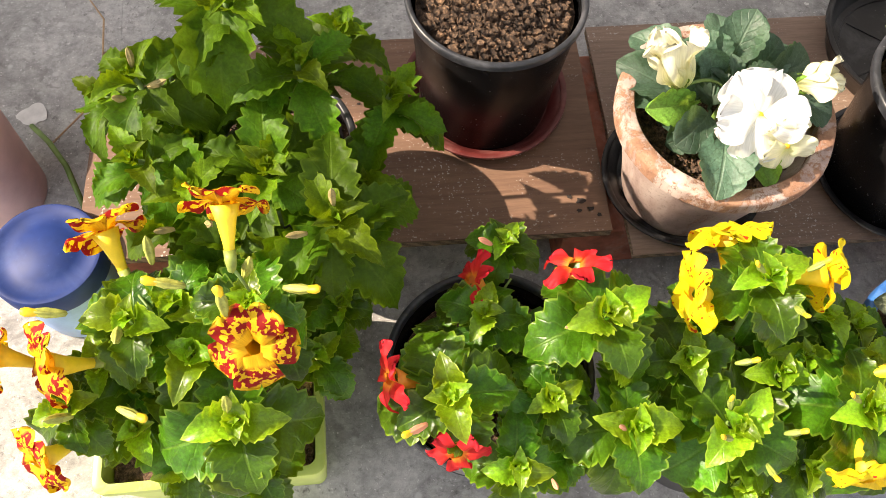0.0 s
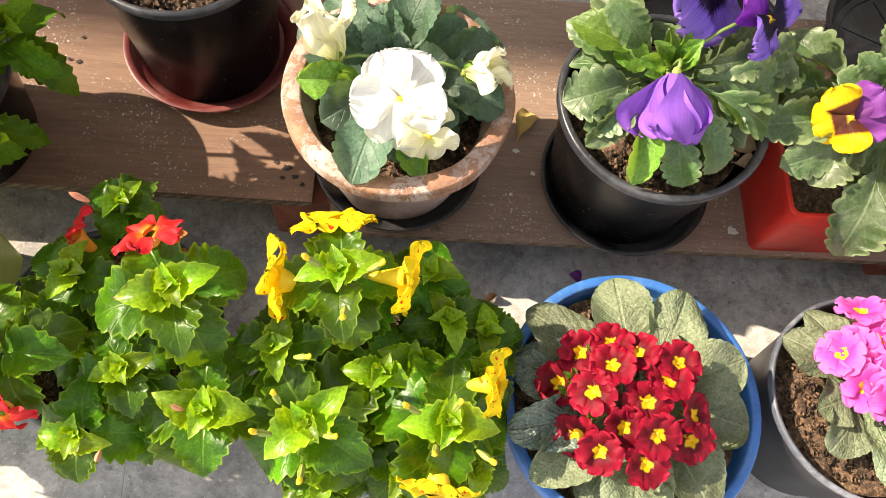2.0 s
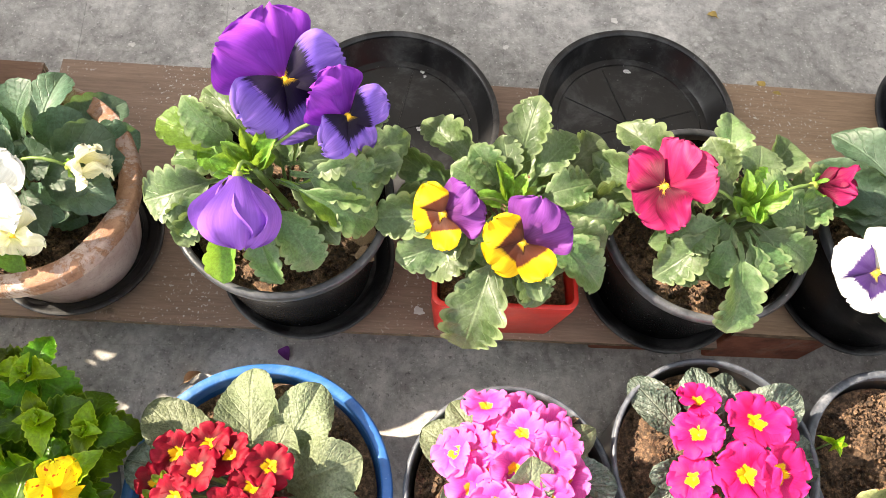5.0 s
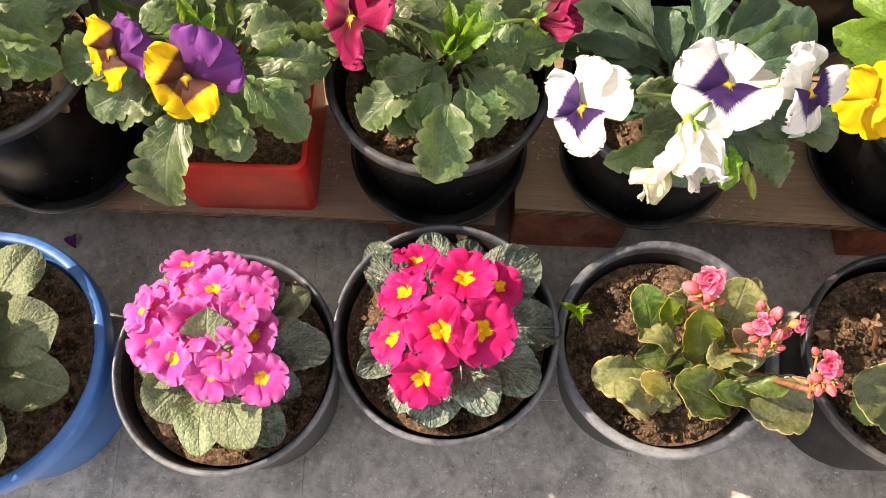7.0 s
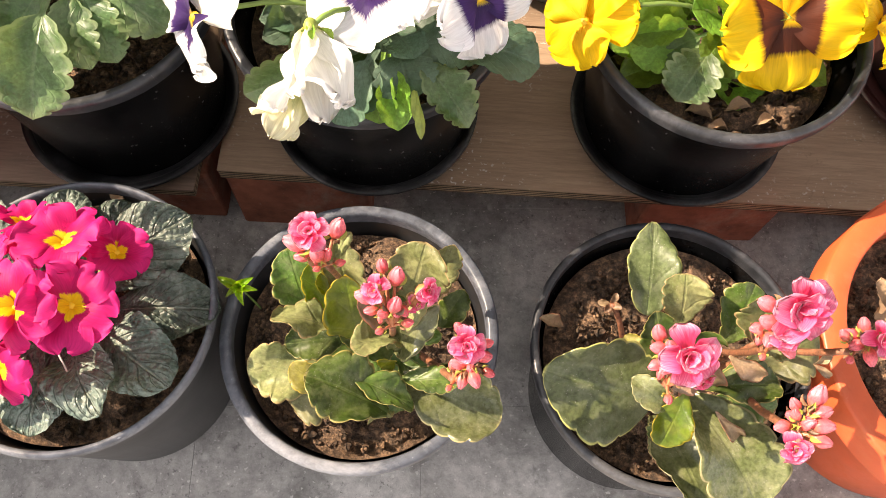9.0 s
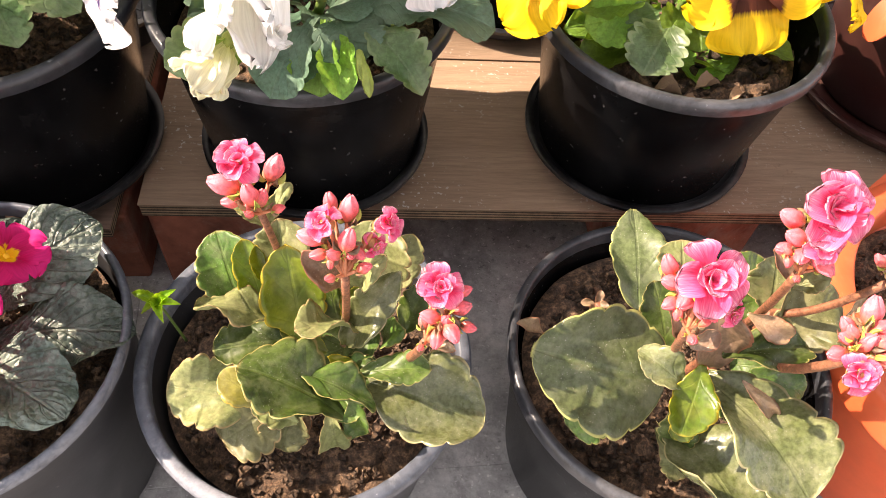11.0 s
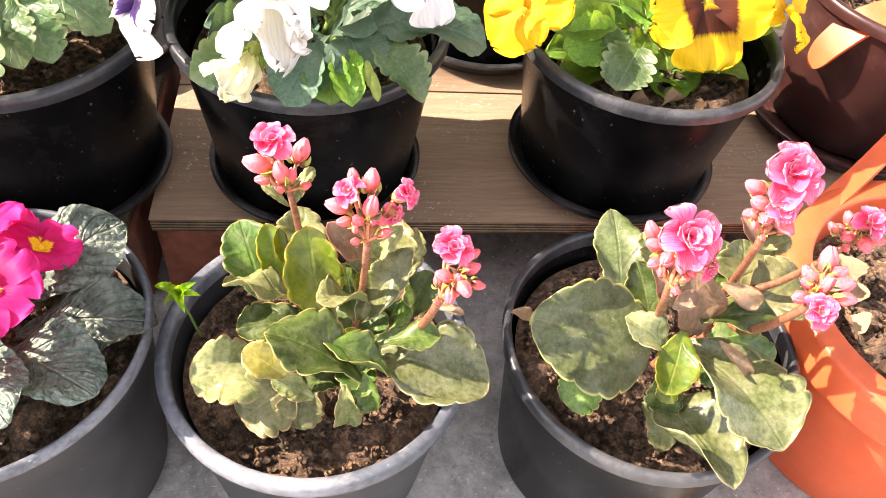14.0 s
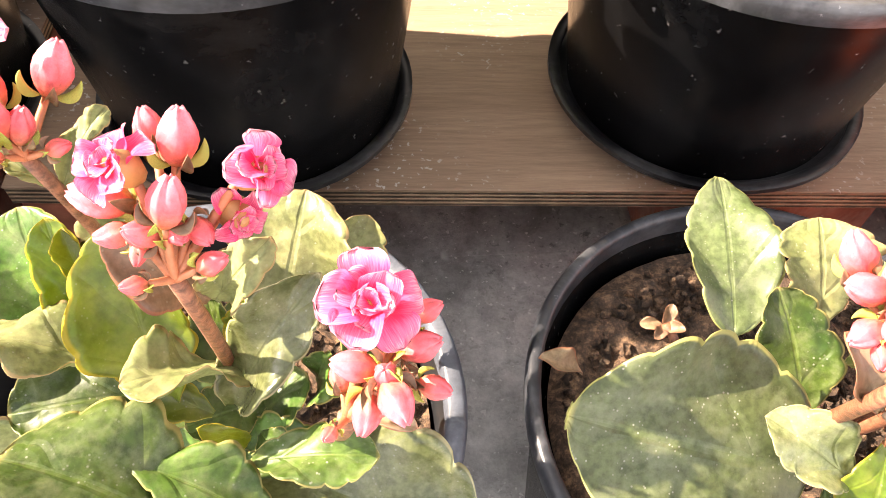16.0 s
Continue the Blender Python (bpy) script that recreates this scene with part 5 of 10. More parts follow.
leaf(kal_a, "kalo", (0.8837, -0.1850, 0.1700), (0.8868, -0.1906, 0.1360), 0.0165, (0, -0.8, 0.6), 0, 1, 1)
leaf(kal_a, "kalr", (0.8700, -0.1759, 0.1600), (0.8649, -0.1834, 0.1380), 0.0130, (0, -0.8, 0.6), 0, 2, 1)
for k, (dx, dy, dz) in enumerate(((0.030, -0.006, 0.010), (0.014, -0.026, 0.004), (-0.018, -0.022, 0.002), (-0.030, 0.004, 0.012), (0.024, 0.018, 0.016), (-0.006, 0.026, 0.020))):
    leaf(kal_a, "kal", (0.882, -0.162, 0.158), (0.882 + dx, -0.162 + dy, 0.160 + dz), 0.022, (0, -0.2, 1), 0, k, 1)
leaf(kal_a, "kal", (0.8891, -0.1558, 0.1850), (0.8835, -0.1410, 0.2160), 0.0161, (0, -0.7, 0.7), 0, 0, 1)
leaf(kal_a, "kalf", (0.8917, -0.1498, 0.1960), (0.9008, -0.1465, 0.2260), 0.0163, (0, -0.7, 0.7), 0, 2, 1)
leaf(kal_a, "kalf", (0.8815, -0.1599, 0.1820), (0.8603, -0.1551, 0.2000), 0.0137, (0, -0.5, 0.85), 0, 1, 1)
leaf(kal_a, "kalo", (0.8672, -0.1875, 0.1600), (0.8468, -0.1830, 0.1760), 0.0139, (0, -0.4, 0.9), 0, 0, 1)
leaf(kal_a, "kal", (0.8937, -0.1792, 0.1720), (0.8968, -0.1906, 0.1500), 0.0136, (0, -0.7, 0.7), 0, 3, 1)
leaf(kal_a, "kalf", (0.8937, -0.1689, 0.1860), (0.8838, -0.1738, 0.2040), 0.0074, (0, -0.5, 0.85), 0, 1, 1)
leaf(kal_a, "kal", (0.8962, -0.1674, 0.1860), (0.9081, -0.1820, 0.1900), 0.0149, (0, -0.4, 0.9), 0, 1, 1)
leaf(kal_a, "kal", (0.8834, -0.1597, 0.1750), (0.8733, -0.1716, 0.1700), 0.0183, (0, -0.4, 0.9), 0, 2, 1)
leaf(kal_a, "kal", (0.8938, -0.1500, 0.1700), (0.8735, -0.1630, 0.1800), 0.0185, (0, -0.4, 0.9), 0, 3, 1)
leaf(kal_a, "kal", (0.9075, -0.1399, 0.1650), (0.9193, -0.1518, 0.1900), 0.0160, (-0.2, -0.5, 0.85), 0, 1, 1)
leaf(kal_a, "kal", (0.8831, -0.1340, 0.1800), (0.8963, -0.1333, 0.2000), 0.0159, (0, -0.6, 0.8), 0, 1, 1)
leaf(kal_a, "kalo", (0.8575, -0.1374, 0.2540), (0.8448, -0.1323, 0.2640), 0.0050, (0.2, -0.6, 0.7), 0, 0, 1)
leaf(kal_a, "kalo", (0.8586, -0.1367, 0.2540), (0.8686, -0.1228, 0.2660), 0.0083, (-0.2, -0.7, 0.7), 0, 1, 1)
leaf(kal_a, "kalr", (0.8923, -0.1594, 0.2420), (0.8762, -0.1584, 0.2660), 0.0139, (0.2, -0.7, 0.7), 0, 0, 1)
leaf(kal_a, "kalo", (0.8936, -0.1593, 0.2420), (0.9091, -0.1597, 0.2660), 0.0113, (-0.3, -0.7, 0.7), 10, 1, 1)
leaf(kal_a, "kalr", (0.9254, -0.1804, 0.2320), (0.9388, -0.1874, 0.2360), 0.0057, (0, -0.3, 0.95), 0, 1, 1)
kal_head(kal_a, (0.8588, -0.1432, 0.2707), (0.8620, -0.1280, 0.1900), (0.001, 0, 0), 0.0019, [((0.8527, -0.1349, 0.2908), (-0.1, -0.35, 0.93), 0.0227)], [((0.8508, -0.1372, 0.2788), (-0.94, 0.08, 0.34), 0.0140), ((0.8616, -0.1306, 0.2763), (0.36, 0.45, 0.82), 0.0131), ((0.8565, -0.1436, 0.2764), (-0.22, 0.28, 0.93), 0.0114), ((0.8516, -0.1414, 0.2764), (-0.97, -0.21, 0.11), 0.0087), ((0.8540, -0.1418, 0.2770), (-0.04, -0.94, -0.34), 0.0061), ((0.8585, -0.1424, 0.2741), (0.28, 0.41, 0.87), 0.0087), ((0.8515, -0.1328, 0.2740), (-0.30, 0.52, 0.80), 0.0109)])
kal_head(kal_a, (0.8936, -0.1723, 0.2698), (0.8840, -0.1420, 0.1300), (0.002, 0, 0), 0.0021, [((0.8866, -0.1607, 0.2873), (-0.35, -0.35, 0.86), 0.0166), ((0.9079, -0.1586, 0.2842), (0.7, -0.3, 0.62), 0.0170), ((0.9037, -0.1608, 0.2757), (0.5, -0.7, 0.2), 0.0121)], [((0.8943, -0.1566, 0.2840), (0.15, 0.50, 0.85), 0.0117), ((0.8861, -0.1620, 0.2787), (-0.95, 0.04, 0.32), 0.0121), ((0.8937, -0.1689, 0.2815), (0.26, 0.37, 0.89), 0.0109), ((0.8918, -0.1686, 0.2774), (-0.57, -0.31, 0.76), 0.0081), ((0.8870, -0.1667, 0.2766), (-0.95, -0.27, 0.16), 0.0077), ((0.8885, -0.1688, 0.2773), (-0.04, -0.94, -0.34), 0.0053), ((0.8937, -0.1660, 0.2777), (0.52, -0.79, 0.33), 0.0069), ((0.8885, -0.1496, 0.2806), (-0.22, 0.53, 0.82), 0.0089), ((0.8969, -0.1644, 0.2778), (0.61, -0.79, -0.07), 0.0073)])
kal_head(kal_a, (0.9254, -0.1941, 0.2567), (0.9000, -0.1500, 0.1500), (0.004, 0, -0.008), 0.0024, [((0.9300, -0.1807, 0.2741), (0.02, -0.4, 0.91), 0.0217)], [((0.9353, -0.1836, 0.2624), (0.82, -0.05, 0.57), 0.0096), ((0.9308, -0.1876, 0.2627), (-0.91, -0.02, 0.42), 0.0096), ((0.9329, -0.1907, 0.2654), (0.38, -0.92, -0.03), 0.0100), ((0.9300, -0.1913, 0.2618), (-0.22, -0.91, -0.35), 0.0088), ((0.9386, -0.1894, 0.2616), (0.87, -0.44, 0.22), 0.0072), ((0.9332, -0.1897, 0.2623), (-0.09, -0.16, 0.98), 0.0080), ((0.9285, -0.1727, 0.2659), (-0.60, 0.42, 0.69), 0.0080), ((0.9374, -0.1781, 0.2660), (0.82, 0.08, 0.57), 0.0072)])
stem(kal_a, "stem", (0.884, -0.142, 0.118), (0.862, -0.128, 0.190), 0.0024, M_KSTEM, (-0.006, 0, 0))
stem(kal_a, "stem", (0.884, -0.142, 0.118), (0.900, -0.150, 0.150), 0.0026, M_KSTEM)
sprout = thing("seedling", (0.7959, -0.1199, 0.121), "tiny bright green seedling at the pot edge", "seedling", "")
stem(sprout, "stem", (0.7959, -0.1199, 0.118), (0.7899, -0.1199, 0.1602), 0.0009, M_STEM)
leaf(sprout, "mimy", (0.7899, -0.1199, 0.1602), (0.7759, -0.1159, 0.1662), 0.007, (0, -0.3, 1), 0, 0)
leaf(sprout, "mimy", (0.7899, -0.1199, 0.1602), (0.7979, -0.1159, 0.1682), 0.007, (0, -0.3, 1), 0, 1)
leaf(sprout, "mimy", (0.7899, -0.1199, 0.1602), (0.7939, -0.1319, 0.1642), 0.007, (0, -0.3, 1), 0, 2)
leaf(sprout, "mimy", (0.7899, -0.1199, 0.1602), (0.7839, -0.1279, 0.1662), 0.007, (0, -0.3, 1), 0, 3)
leaf(sprout, "mimy", (0.7899, -0.1199, 0.1602), (0.8009, -0.1229, 0.1662), 0.007, (0, -0.3, 1), 0, 4)

# ---- second kalanchoe ----
kal_c = thing("kalanchoe_plant", (1.071, -0.137, 0.116), "kalanchoe with broad dull leaves and leaning pink blossoms", "potted plant", "potted flowers on the terrace")
leaf(kal_c, "kalb", (1.0414, -0.1845, 0.1960), (0.9757, -0.1761, 0.2160), 0.0615, (0, -0.5, 0.85), 0, 0, 1)
leaf(kal_c, "kalb", (1.0504, -0.1223, 0.1600), (1.0535, -0.0635, 0.1760), 0.0344, (0, -0.5, 0.85), 0, 1, 1)
leaf(kal_c, "kal", (1.0470, -0.1672, 0.1920), (1.0400, -0.1376, 0.2140), 0.0245, (0, -0.6, 0.8), 0, 2, 1)
leaf(kal_c, "kalo", (1.0586, -0.1388, 0.1960), (1.0581, -0.1142, 0.2160), 0.0309, (0, -0.6, 0.8), 0, 0, 1)
leaf(kal_c, "kal", (1.0873, -0.1459, 0.1850), (1.1044, -0.1128, 0.2020), 0.0340, (0, -0.6, 0.8), 0, 1, 1)
leaf(kal_c, "kalp", (1.0457, -0.1912, 0.2080), (1.0228, -0.1785, 0.2200), 0.0176, (0, -0.4, 0.9), 0, 1, 1)
leaf(kal_c, "kalf", (1.0529, -0.1841, 0.2160), (1.0425, -0.2104, 0.1980), 0.0224, (-0.2, -0.7, 0.7), 0, 0, 1)
leaf(kal_c, "kalf", (1.0508, -0.1990, 0.1950), (1.0449, -0.2070, 0.1850), 0.0126, (0, -0.6, 0.8), 0, 2, 1)
leaf(kal_c, "kalr", (1.0623, -0.1802, 0.2060), (1.0530, -0.1690, 0.2460), 0.0251, (-0.1, -0.85, 0.5), 0, 0, 1)
leaf(kal_c, "kalp", (1.0593, -0.1807, 0.1980), (1.0949, -0.2403, 0.1960), 0.0521, (0.25, -0.3, 0.92), 0, 2, 1)
leaf(kal_c, "kalp", (1.0532, -0.1841, 0.1500), (1.0784, -0.2472, 0.1680), 0.0423, (0.25, -0.4, 0.88), 0, 0, 1)
leaf(kal_c, "kal", (1.0577, -0.1796, 0.1800), (1.0533, -0.2011, 0.1580), 0.0219, (0, -0.6, 0.8), 0, 2, 1)
leaf(kal_c, "kalo", (1.0526, -0.1851, 0.1450), (1.0648, -0.2082, 0.1300), 0.0149, (0, -0.6, 0.8), 0, 2, 1)
leaf(kal_c, "kal", (1.0615, -0.1818, 0.2200), (1.1052, -0.1770, 0.2170), 0.0230, (0, 0.05, 1), 0, 3, 1)
leaf(kal_c, "kalo", (1.0952, -0.1606, 0.2000), (1.1328, -0.1451, 0.2120), 0.0384, (0, -0.5, 0.85), 0, 1, 1)
leaf(kal_c, "kalo", (1.1003, -0.1473, 0.2000), (1.1026, -0.1264, 0.2200), 0.0330, (0, -0.6, 0.8), 0, 2, 1)
leaf(kal_c, "kal", (1.0827, -0.1794, 0.2000), (1.1135, -0.1847, 0.1880), 0.0199, (0, -0.4, 0.9), 0, 1, 1)
leaf(kal_c, "kal", (1.0229, -0.1792, 0.1680), (1.0053, -0.1882, 0.1500), 0.0267, (0, -0.5, 0.85), 0, 2, 1)
leaf(kal_c, "kalr", (1.0664, -0.1947, 0.2220), (1.0864, -0.2034, 0.2040), 0.0083, (0.4, -0.5, 0.7), 25, 1, 1)
leaf(kal_c, "kalr", (1.0723, -0.1665, 0.2320), (1.0932, -0.1749, 0.2240), 0.0122, (0, -0.5, 0.85), 15, 2, 1)
leaf(kal_c, "kalr", (1.0006, -0.1258, 0.1380), (0.9831, -0.1254, 0.1500), 0.0085, (0, -0.3, 0.95), 20, 1, 1)
leaf(kal_c, "kaly", (1.0396, -0.1595, 0.1880), (1.0272, -0.1461, 0.1920), 0.0138, (0, -0.6, 0.8), 0, 2, 1)
leaf(kal_c, "kal", (1.0840, -0.1658, 0.1800), (1.0994, -0.1728, 0.1900), 0.0262, (0, -0.4, 0.9), 0, 3, 1)
leaf(kal_c, "kal", (1.0741, -0.1783, 0.1800), (1.0862, -0.1907, 0.1800), 0.0256, (0, -0.4, 0.9), 0, 1, 1)
leaf(kal_c, "kal", (1.0763, -0.1456, 0.1800), (1.0775, -0.1438, 0.2000), 0.0234, (0, -0.6, 0.8), 0, 0, 1)
leaf(kal_c, "kalr", (1.0373, -0.1867, 0.2400), (1.0263, -0.1761, 0.2560), 0.0121, (0.3, -0.7, 0.6), 0, 2, 1)
leaf(kal_c, "kalr", (1.0379, -0.1878, 0.2400), (1.0478, -0.1862, 0.2500), 0.0095, (-0.2, -0.5, 0.85), 10, 0, 1)
leaf(kal_c, "kalr", (1.0767, -0.1716, 0.2620), (1.0664, -0.1623, 0.2760), 0.0073, (0.3, -0.7, 0.6), 0, 1, 1)
leaf(kal_c, "kalo", (1.0774, -0.1716, 0.2620), (1.0896, -0.1719, 0.2720), 0.0104, (-0.2, -0.5, 0.85), 0, 1, 1)
kal_head(kal_c, (1.0276, -0.1924, 0.2639), (1.0620, -0.1520, 0.1300), (0, 0, 0), 0.0022, [((1.0315, -0.1812, 0.2825), (0.05, -0.5, 0.86), 0.0320), ((1.0412, -0.1894, 0.2730), (0.5, -0.75, 0.3), 0.0140)], [((1.0240, -0.1722, 0.2706), (-0.38, 0.51, 0.77), 0.0110), ((1.0263, -0.1768, 0.2721), (-0.96, 0.01, 0.29), 0.0101), ((1.0289, -0.1817, 0.2724), (-0.67, -0.70, 0.23), 0.0114), ((1.0247, -0.1823, 0.2694), (-0.90, -0.43, 0.01), 0.0088), ((1.0298, -0.1853, 0.2747), (0.08, -0.97, -0.21), 0.0088), ((1.0246, -0.1849, 0.2692), (-0.31, -0.88, -0.36), 0.0066), ((1.0299, -0.1778, 0.2711), (-0.54, 0.34, 0.77), 0.0101), ((1.0348, -0.1867, 0.2722), (0.28, -0.93, -0.23), 0.0075)])
kal_head(kal_c, (1.0718, -0.1751, 0.2789), (1.0850, -0.1520, 0.1900), (0.002, 0, -0.006), 0.0022, [((1.0763, -0.1615, 0.3015), (0.1, -0.45, 0.9), 0.0354), ((1.0744, -0.1719, 0.2952), (-0.2, -0.75, 0.55), 0.0184)], [((1.0742, -0.1582, 0.2887), (-0.91, 0.14, 0.39), 0.0123), ((1.0739, -0.1660, 0.2864), (-0.88, 0.07, 0.48), 0.0118), ((1.0703, -0.1669, 0.2833), (-0.97, -0.14, 0.17), 0.0094), ((1.0717, -0.1700, 0.2863), (-0.53, -0.80, 0.28), 0.0099), ((1.0673, -0.1701, 0.2840), (-0.31, -0.88, -0.36), 0.0061), ((1.0764, -0.1722, 0.2871), (0.34, -0.93, -0.11), 0.0108), ((1.0747, -0.1702, 0.2879), (0.06, -0.94, -0.34), 0.0080)])
kal_head(kal_c, (1.0806, -0.2147, 0.2846), (1.0920, -0.1600, 0.1950), (0.0, 0, -0.02), 0.0024, [((1.0765, -0.2210, 0.2836), (-0.2, -0.55, 0.8), 0.0176)], [((1.0852, -0.2037, 0.2869), (0.25, 0.72, 0.65), 0.0125), ((1.0839, -0.2079, 0.2876), (0.85, 0.23, 0.48), 0.0102), ((1.0822, -0.2124, 0.2887), (0.94, -0.08, 0.34), 0.0114), ((1.0825, -0.2175, 0.2880), (0.90, -0.36, 0.24), 0.0097), ((1.0804, -0.2054, 0.2833), (-0.51, 0.61, 0.60), 0.0085), ((1.0801, -0.2086, 0.2843), (-0.91, 0.10, 0.40), 0.0085), ((1.0777, -0.2111, 0.2803), (-0.94, -0.26, 0.23), 0.0097), ((1.0791, -0.2125, 0.2855), (0.41, 0.13, 0.90), 0.0097)])
kal_head(kal_c, (1.1204, -0.1704, 0.2666), (1.1000, -0.1500, 0.2050), (0.0, 0, -0.01), 0.0022, [((1.1280, -0.1652, 0.2752), (0.1, -0.4, 0.9), 0.0202)], [((1.1233, -0.1633, 0.2661), (-0.89, 0.18, 0.42), 0.0101), ((1.1242, -0.1662, 0.2686), (-0.88, -0.45, 0.17), 0.0095), ((1.1253, -0.1696, 0.2711), (0.05, -1.00, -0.06), 0.0101), ((1.1278, -0.1693, 0.2722), (0.78, -0.61, 0.11), 0.0095), ((1.1267, -0.1612, 0.2680), (-0.33, 0.70, 0.63), 0.0095)])
leaf(kal_c, "kalr", (1.1157, -0.1692, 0.2350), (1.1220, -0.1639, 0.2450), 0.0047, (0, -0.5, 0.85), 0, 1, 1)
leaf(kal_c, "kalr", (1.1157, -0.1692, 0.2350), (1.1254, -0.1749, 0.2320), 0.0047, (0, -0.5, 0.85), 0, 2, 1)
stem(kal_c, "stem", (1.070, -0.148, 0.112), (1.085, -0.152, 0.190), 0.0030, M_KSTEM, (0.004, 0, 0))
stem(kal_c, "stem", (1.070, -0.148, 0.112), (1.092, -0.160, 0.195), 0.0028, M_KSTEM, (0.006, 0, 0))
stem(kal_c, "stem", (1.070, -0.148, 0.112), (1.100, -0.150, 0.205), 0.0026, M_KSTEM, (0.008, 0, 0))
stem(kal_c, "stem", (1.0458, -0.1295, 0.115), (1.0300, -0.1130, 0.152), 0.0022, M_KSTEM, (0, 0, 0.006))
for dx, dy, dz in ((-0.009, 0.001, -0.001), (0.003, 0.006, 0.004), (0.006, -0.004, 0.002), (-0.005, -0.006, 0.000)):
    leaf(kal_c, "kalr", (1.0300, -0.1130, 0.150), (1.0300 + dx, -0.1130 + dy, 0.152 + dz), 0.005, (0, -0.3, 1), 0, 0)

# ---- dark red primroses primred ----
prim_b = thing("primrose_plant", (0.295, -0.185, 0.131), "primrose with crinkled leaves and dark red blossoms", "potted plant", "potted flowers on the terrace")
leaf(prim_b, "pri", (0.296, -0.163, 0.148), (0.283, -0.08, 0.154), 0.0534, (0, -0.15, 1), -10, 0, 1.0)
leaf(prim_b, "pri", (0.31, -0.164, 0.148), (0.344, -0.093, 0.166), 0.0511, (0, -0.15, 1), 6, 1, 1.0)
leaf(prim_b, "pri", (0.321, -0.176, 0.148), (0.384, -0.153, 0.178), 0.0563, (0, -0.15, 1), 1, 2, 1.0)
leaf(prim_b, "pri", (0.32, -0.19, 0.148), (0.393, -0.207, 0.154), 0.0512, (0, -0.15, 1), -4, 3, 1.0)
leaf(prim_b, "pri", (0.312, -0.206, 0.148), (0.349, -0.277, 0.166), 0.0569, (0, -0.15, 1), -9, 4, 1.0)
leaf(prim_b, "pri", (0.297, -0.212, 0.148), (0.279, -0.304, 0.178), 0.0599, (0, -0.15, 1), 7, 5, 1.0)
leaf(prim_b, "pri", (0.288, -0.206, 0.148), (0.249, -0.275, 0.154), 0.0426, (0, -0.15, 1), 2, 6, 1.0)
leaf(prim_b, "pri", (0.279, -0.201, 0.148), (0.205, -0.256, 0.166), 0.0465, (0, -0.15, 1), -3, 7, 1.0)
leaf(prim_b, "prid", (0.275, -0.192, 0.148), (0.185, -0.221, 0.178), 0.0468, (0, -0.15, 1), -8, 8, 1.0)
leaf(prim_b, "prid", (0.275, -0.18, 0.148), (0.19, -0.161, 0.154), 0.0523, (0, -0.15, 1), 8, 9, 1.0)
leaf(prim_b, "pri", (0.279, -0.169, 0.148), (0.203, -0.118, 0.166), 0.0472, (0, -0.15, 1), 3, 10, 1.0)
leaf(prim_b, "pri", (0.307, -0.171, 0.148), (0.322, -0.131, 0.178), 0.0403, (0, -0.15, 1), -2, 11, 1.0)
leaf(prim_b, "pri", (0.287, -0.172, 0.148), (0.24, -0.128, 0.154), 0.0399, (0, -0.15, 1), -7, 12, 1.0)
primrose_flower(prim_b, (0.285, -0.161, 0.203), (-0.26, 0.30, 1.0), 0.038, "primred", "dark red blossom with a yellow eye", 0, (0.2925, -0.1790, 0.146))
primrose_flower(prim_b, (0.263, -0.174, 0.209), (-0.18, 0.20, 1.0), 0.038, "primred", "dark red blossom with a yellow eye", 53, (0.2870, -0.1822, 0.146))
primrose_flower(prim_b, (0.249, -0.193, 0.204), (-0.59, -0.27, 1.0), 0.038, "primred", "dark red blossom with a yellow eye", 34, (0.2835, -0.1870, 0.146))
primrose_flower(prim_b, (0.271, -0.217, 0.199), (-0.02, -0.34, 1.0), 0.038, "primred", "dark red blossom with a yellow eye", 15, (0.2890, -0.1930, 0.146))
primrose_flower(prim_b, (0.289, -0.198, 0.207), (-0.01, -0.32, 1.0), 0.038, "primred", "dark red blossom with a yellow eye", 68, (0.2935, -0.1883, 0.146))
primrose_flower(prim_b, (0.305, -0.184, 0.21), (0.11, 0.20, 1.0), 0.038, "primred", "dark red blossom with a yellow eye", 49, (0.2975, -0.1847, 0.146))
primrose_flower(prim_b, (0.294, -0.223, 0.209), (-0.02, -0.56, 1.0), 0.038, "primred", "dark red blossom with a yellow eye", 30, (0.2947, -0.1945, 0.146))
primrose_flower(prim_b, (0.241, -0.16, 0.192), (-0.11, 0.06, 1.0), 0.038, "primred", "dark red blossom with a yellow eye", 11, (0.2815, -0.1787, 0.146))
primrose_flower(prim_b, (0.241, -0.221, 0.179), (-0.39, -0.48, 1.0), 0.038, "primred", "dark red blossom with a yellow eye", 64, (0.2815, -0.1940, 0.146))
primrose_flower(prim_b, (0.288, -0.243, 0.194), (0.27, -0.38, 1.0), 0.038, "primred", "dark red blossom with a yellow eye", 45, (0.2933, -0.1995, 0.146))
primrose_flower(prim_b, (0.323, -0.207, 0.204), (0.59, -0.18, 1.0), 0.038, "primred", "dark red blossom with a yellow eye", 26, (0.3020, -0.1905, 0.146))
primrose_flower(prim_b, (0.228, -0.182, 0.181), (-0.80, -0.14, 1.0), 0.038, "primred", "dark red blossom with a yellow eye", 7, (0.2782, -0.1842, 0.146))
primrose_flower(prim_b, (0.325, -0.223, 0.194), (0.16, -0.53, 1.0), 0.038, "primred", "dark red blossom with a yellow eye", 60, (0.3025, -0.1945, 0.146))
primrose_flower(prim_b, (0.266, -0.153, 0.196), (-0.05, 0.25, 1.0), 0.038, "primred", "dark red blossom with a yellow eye", 41, (0.2878, -0.1770, 0.146))
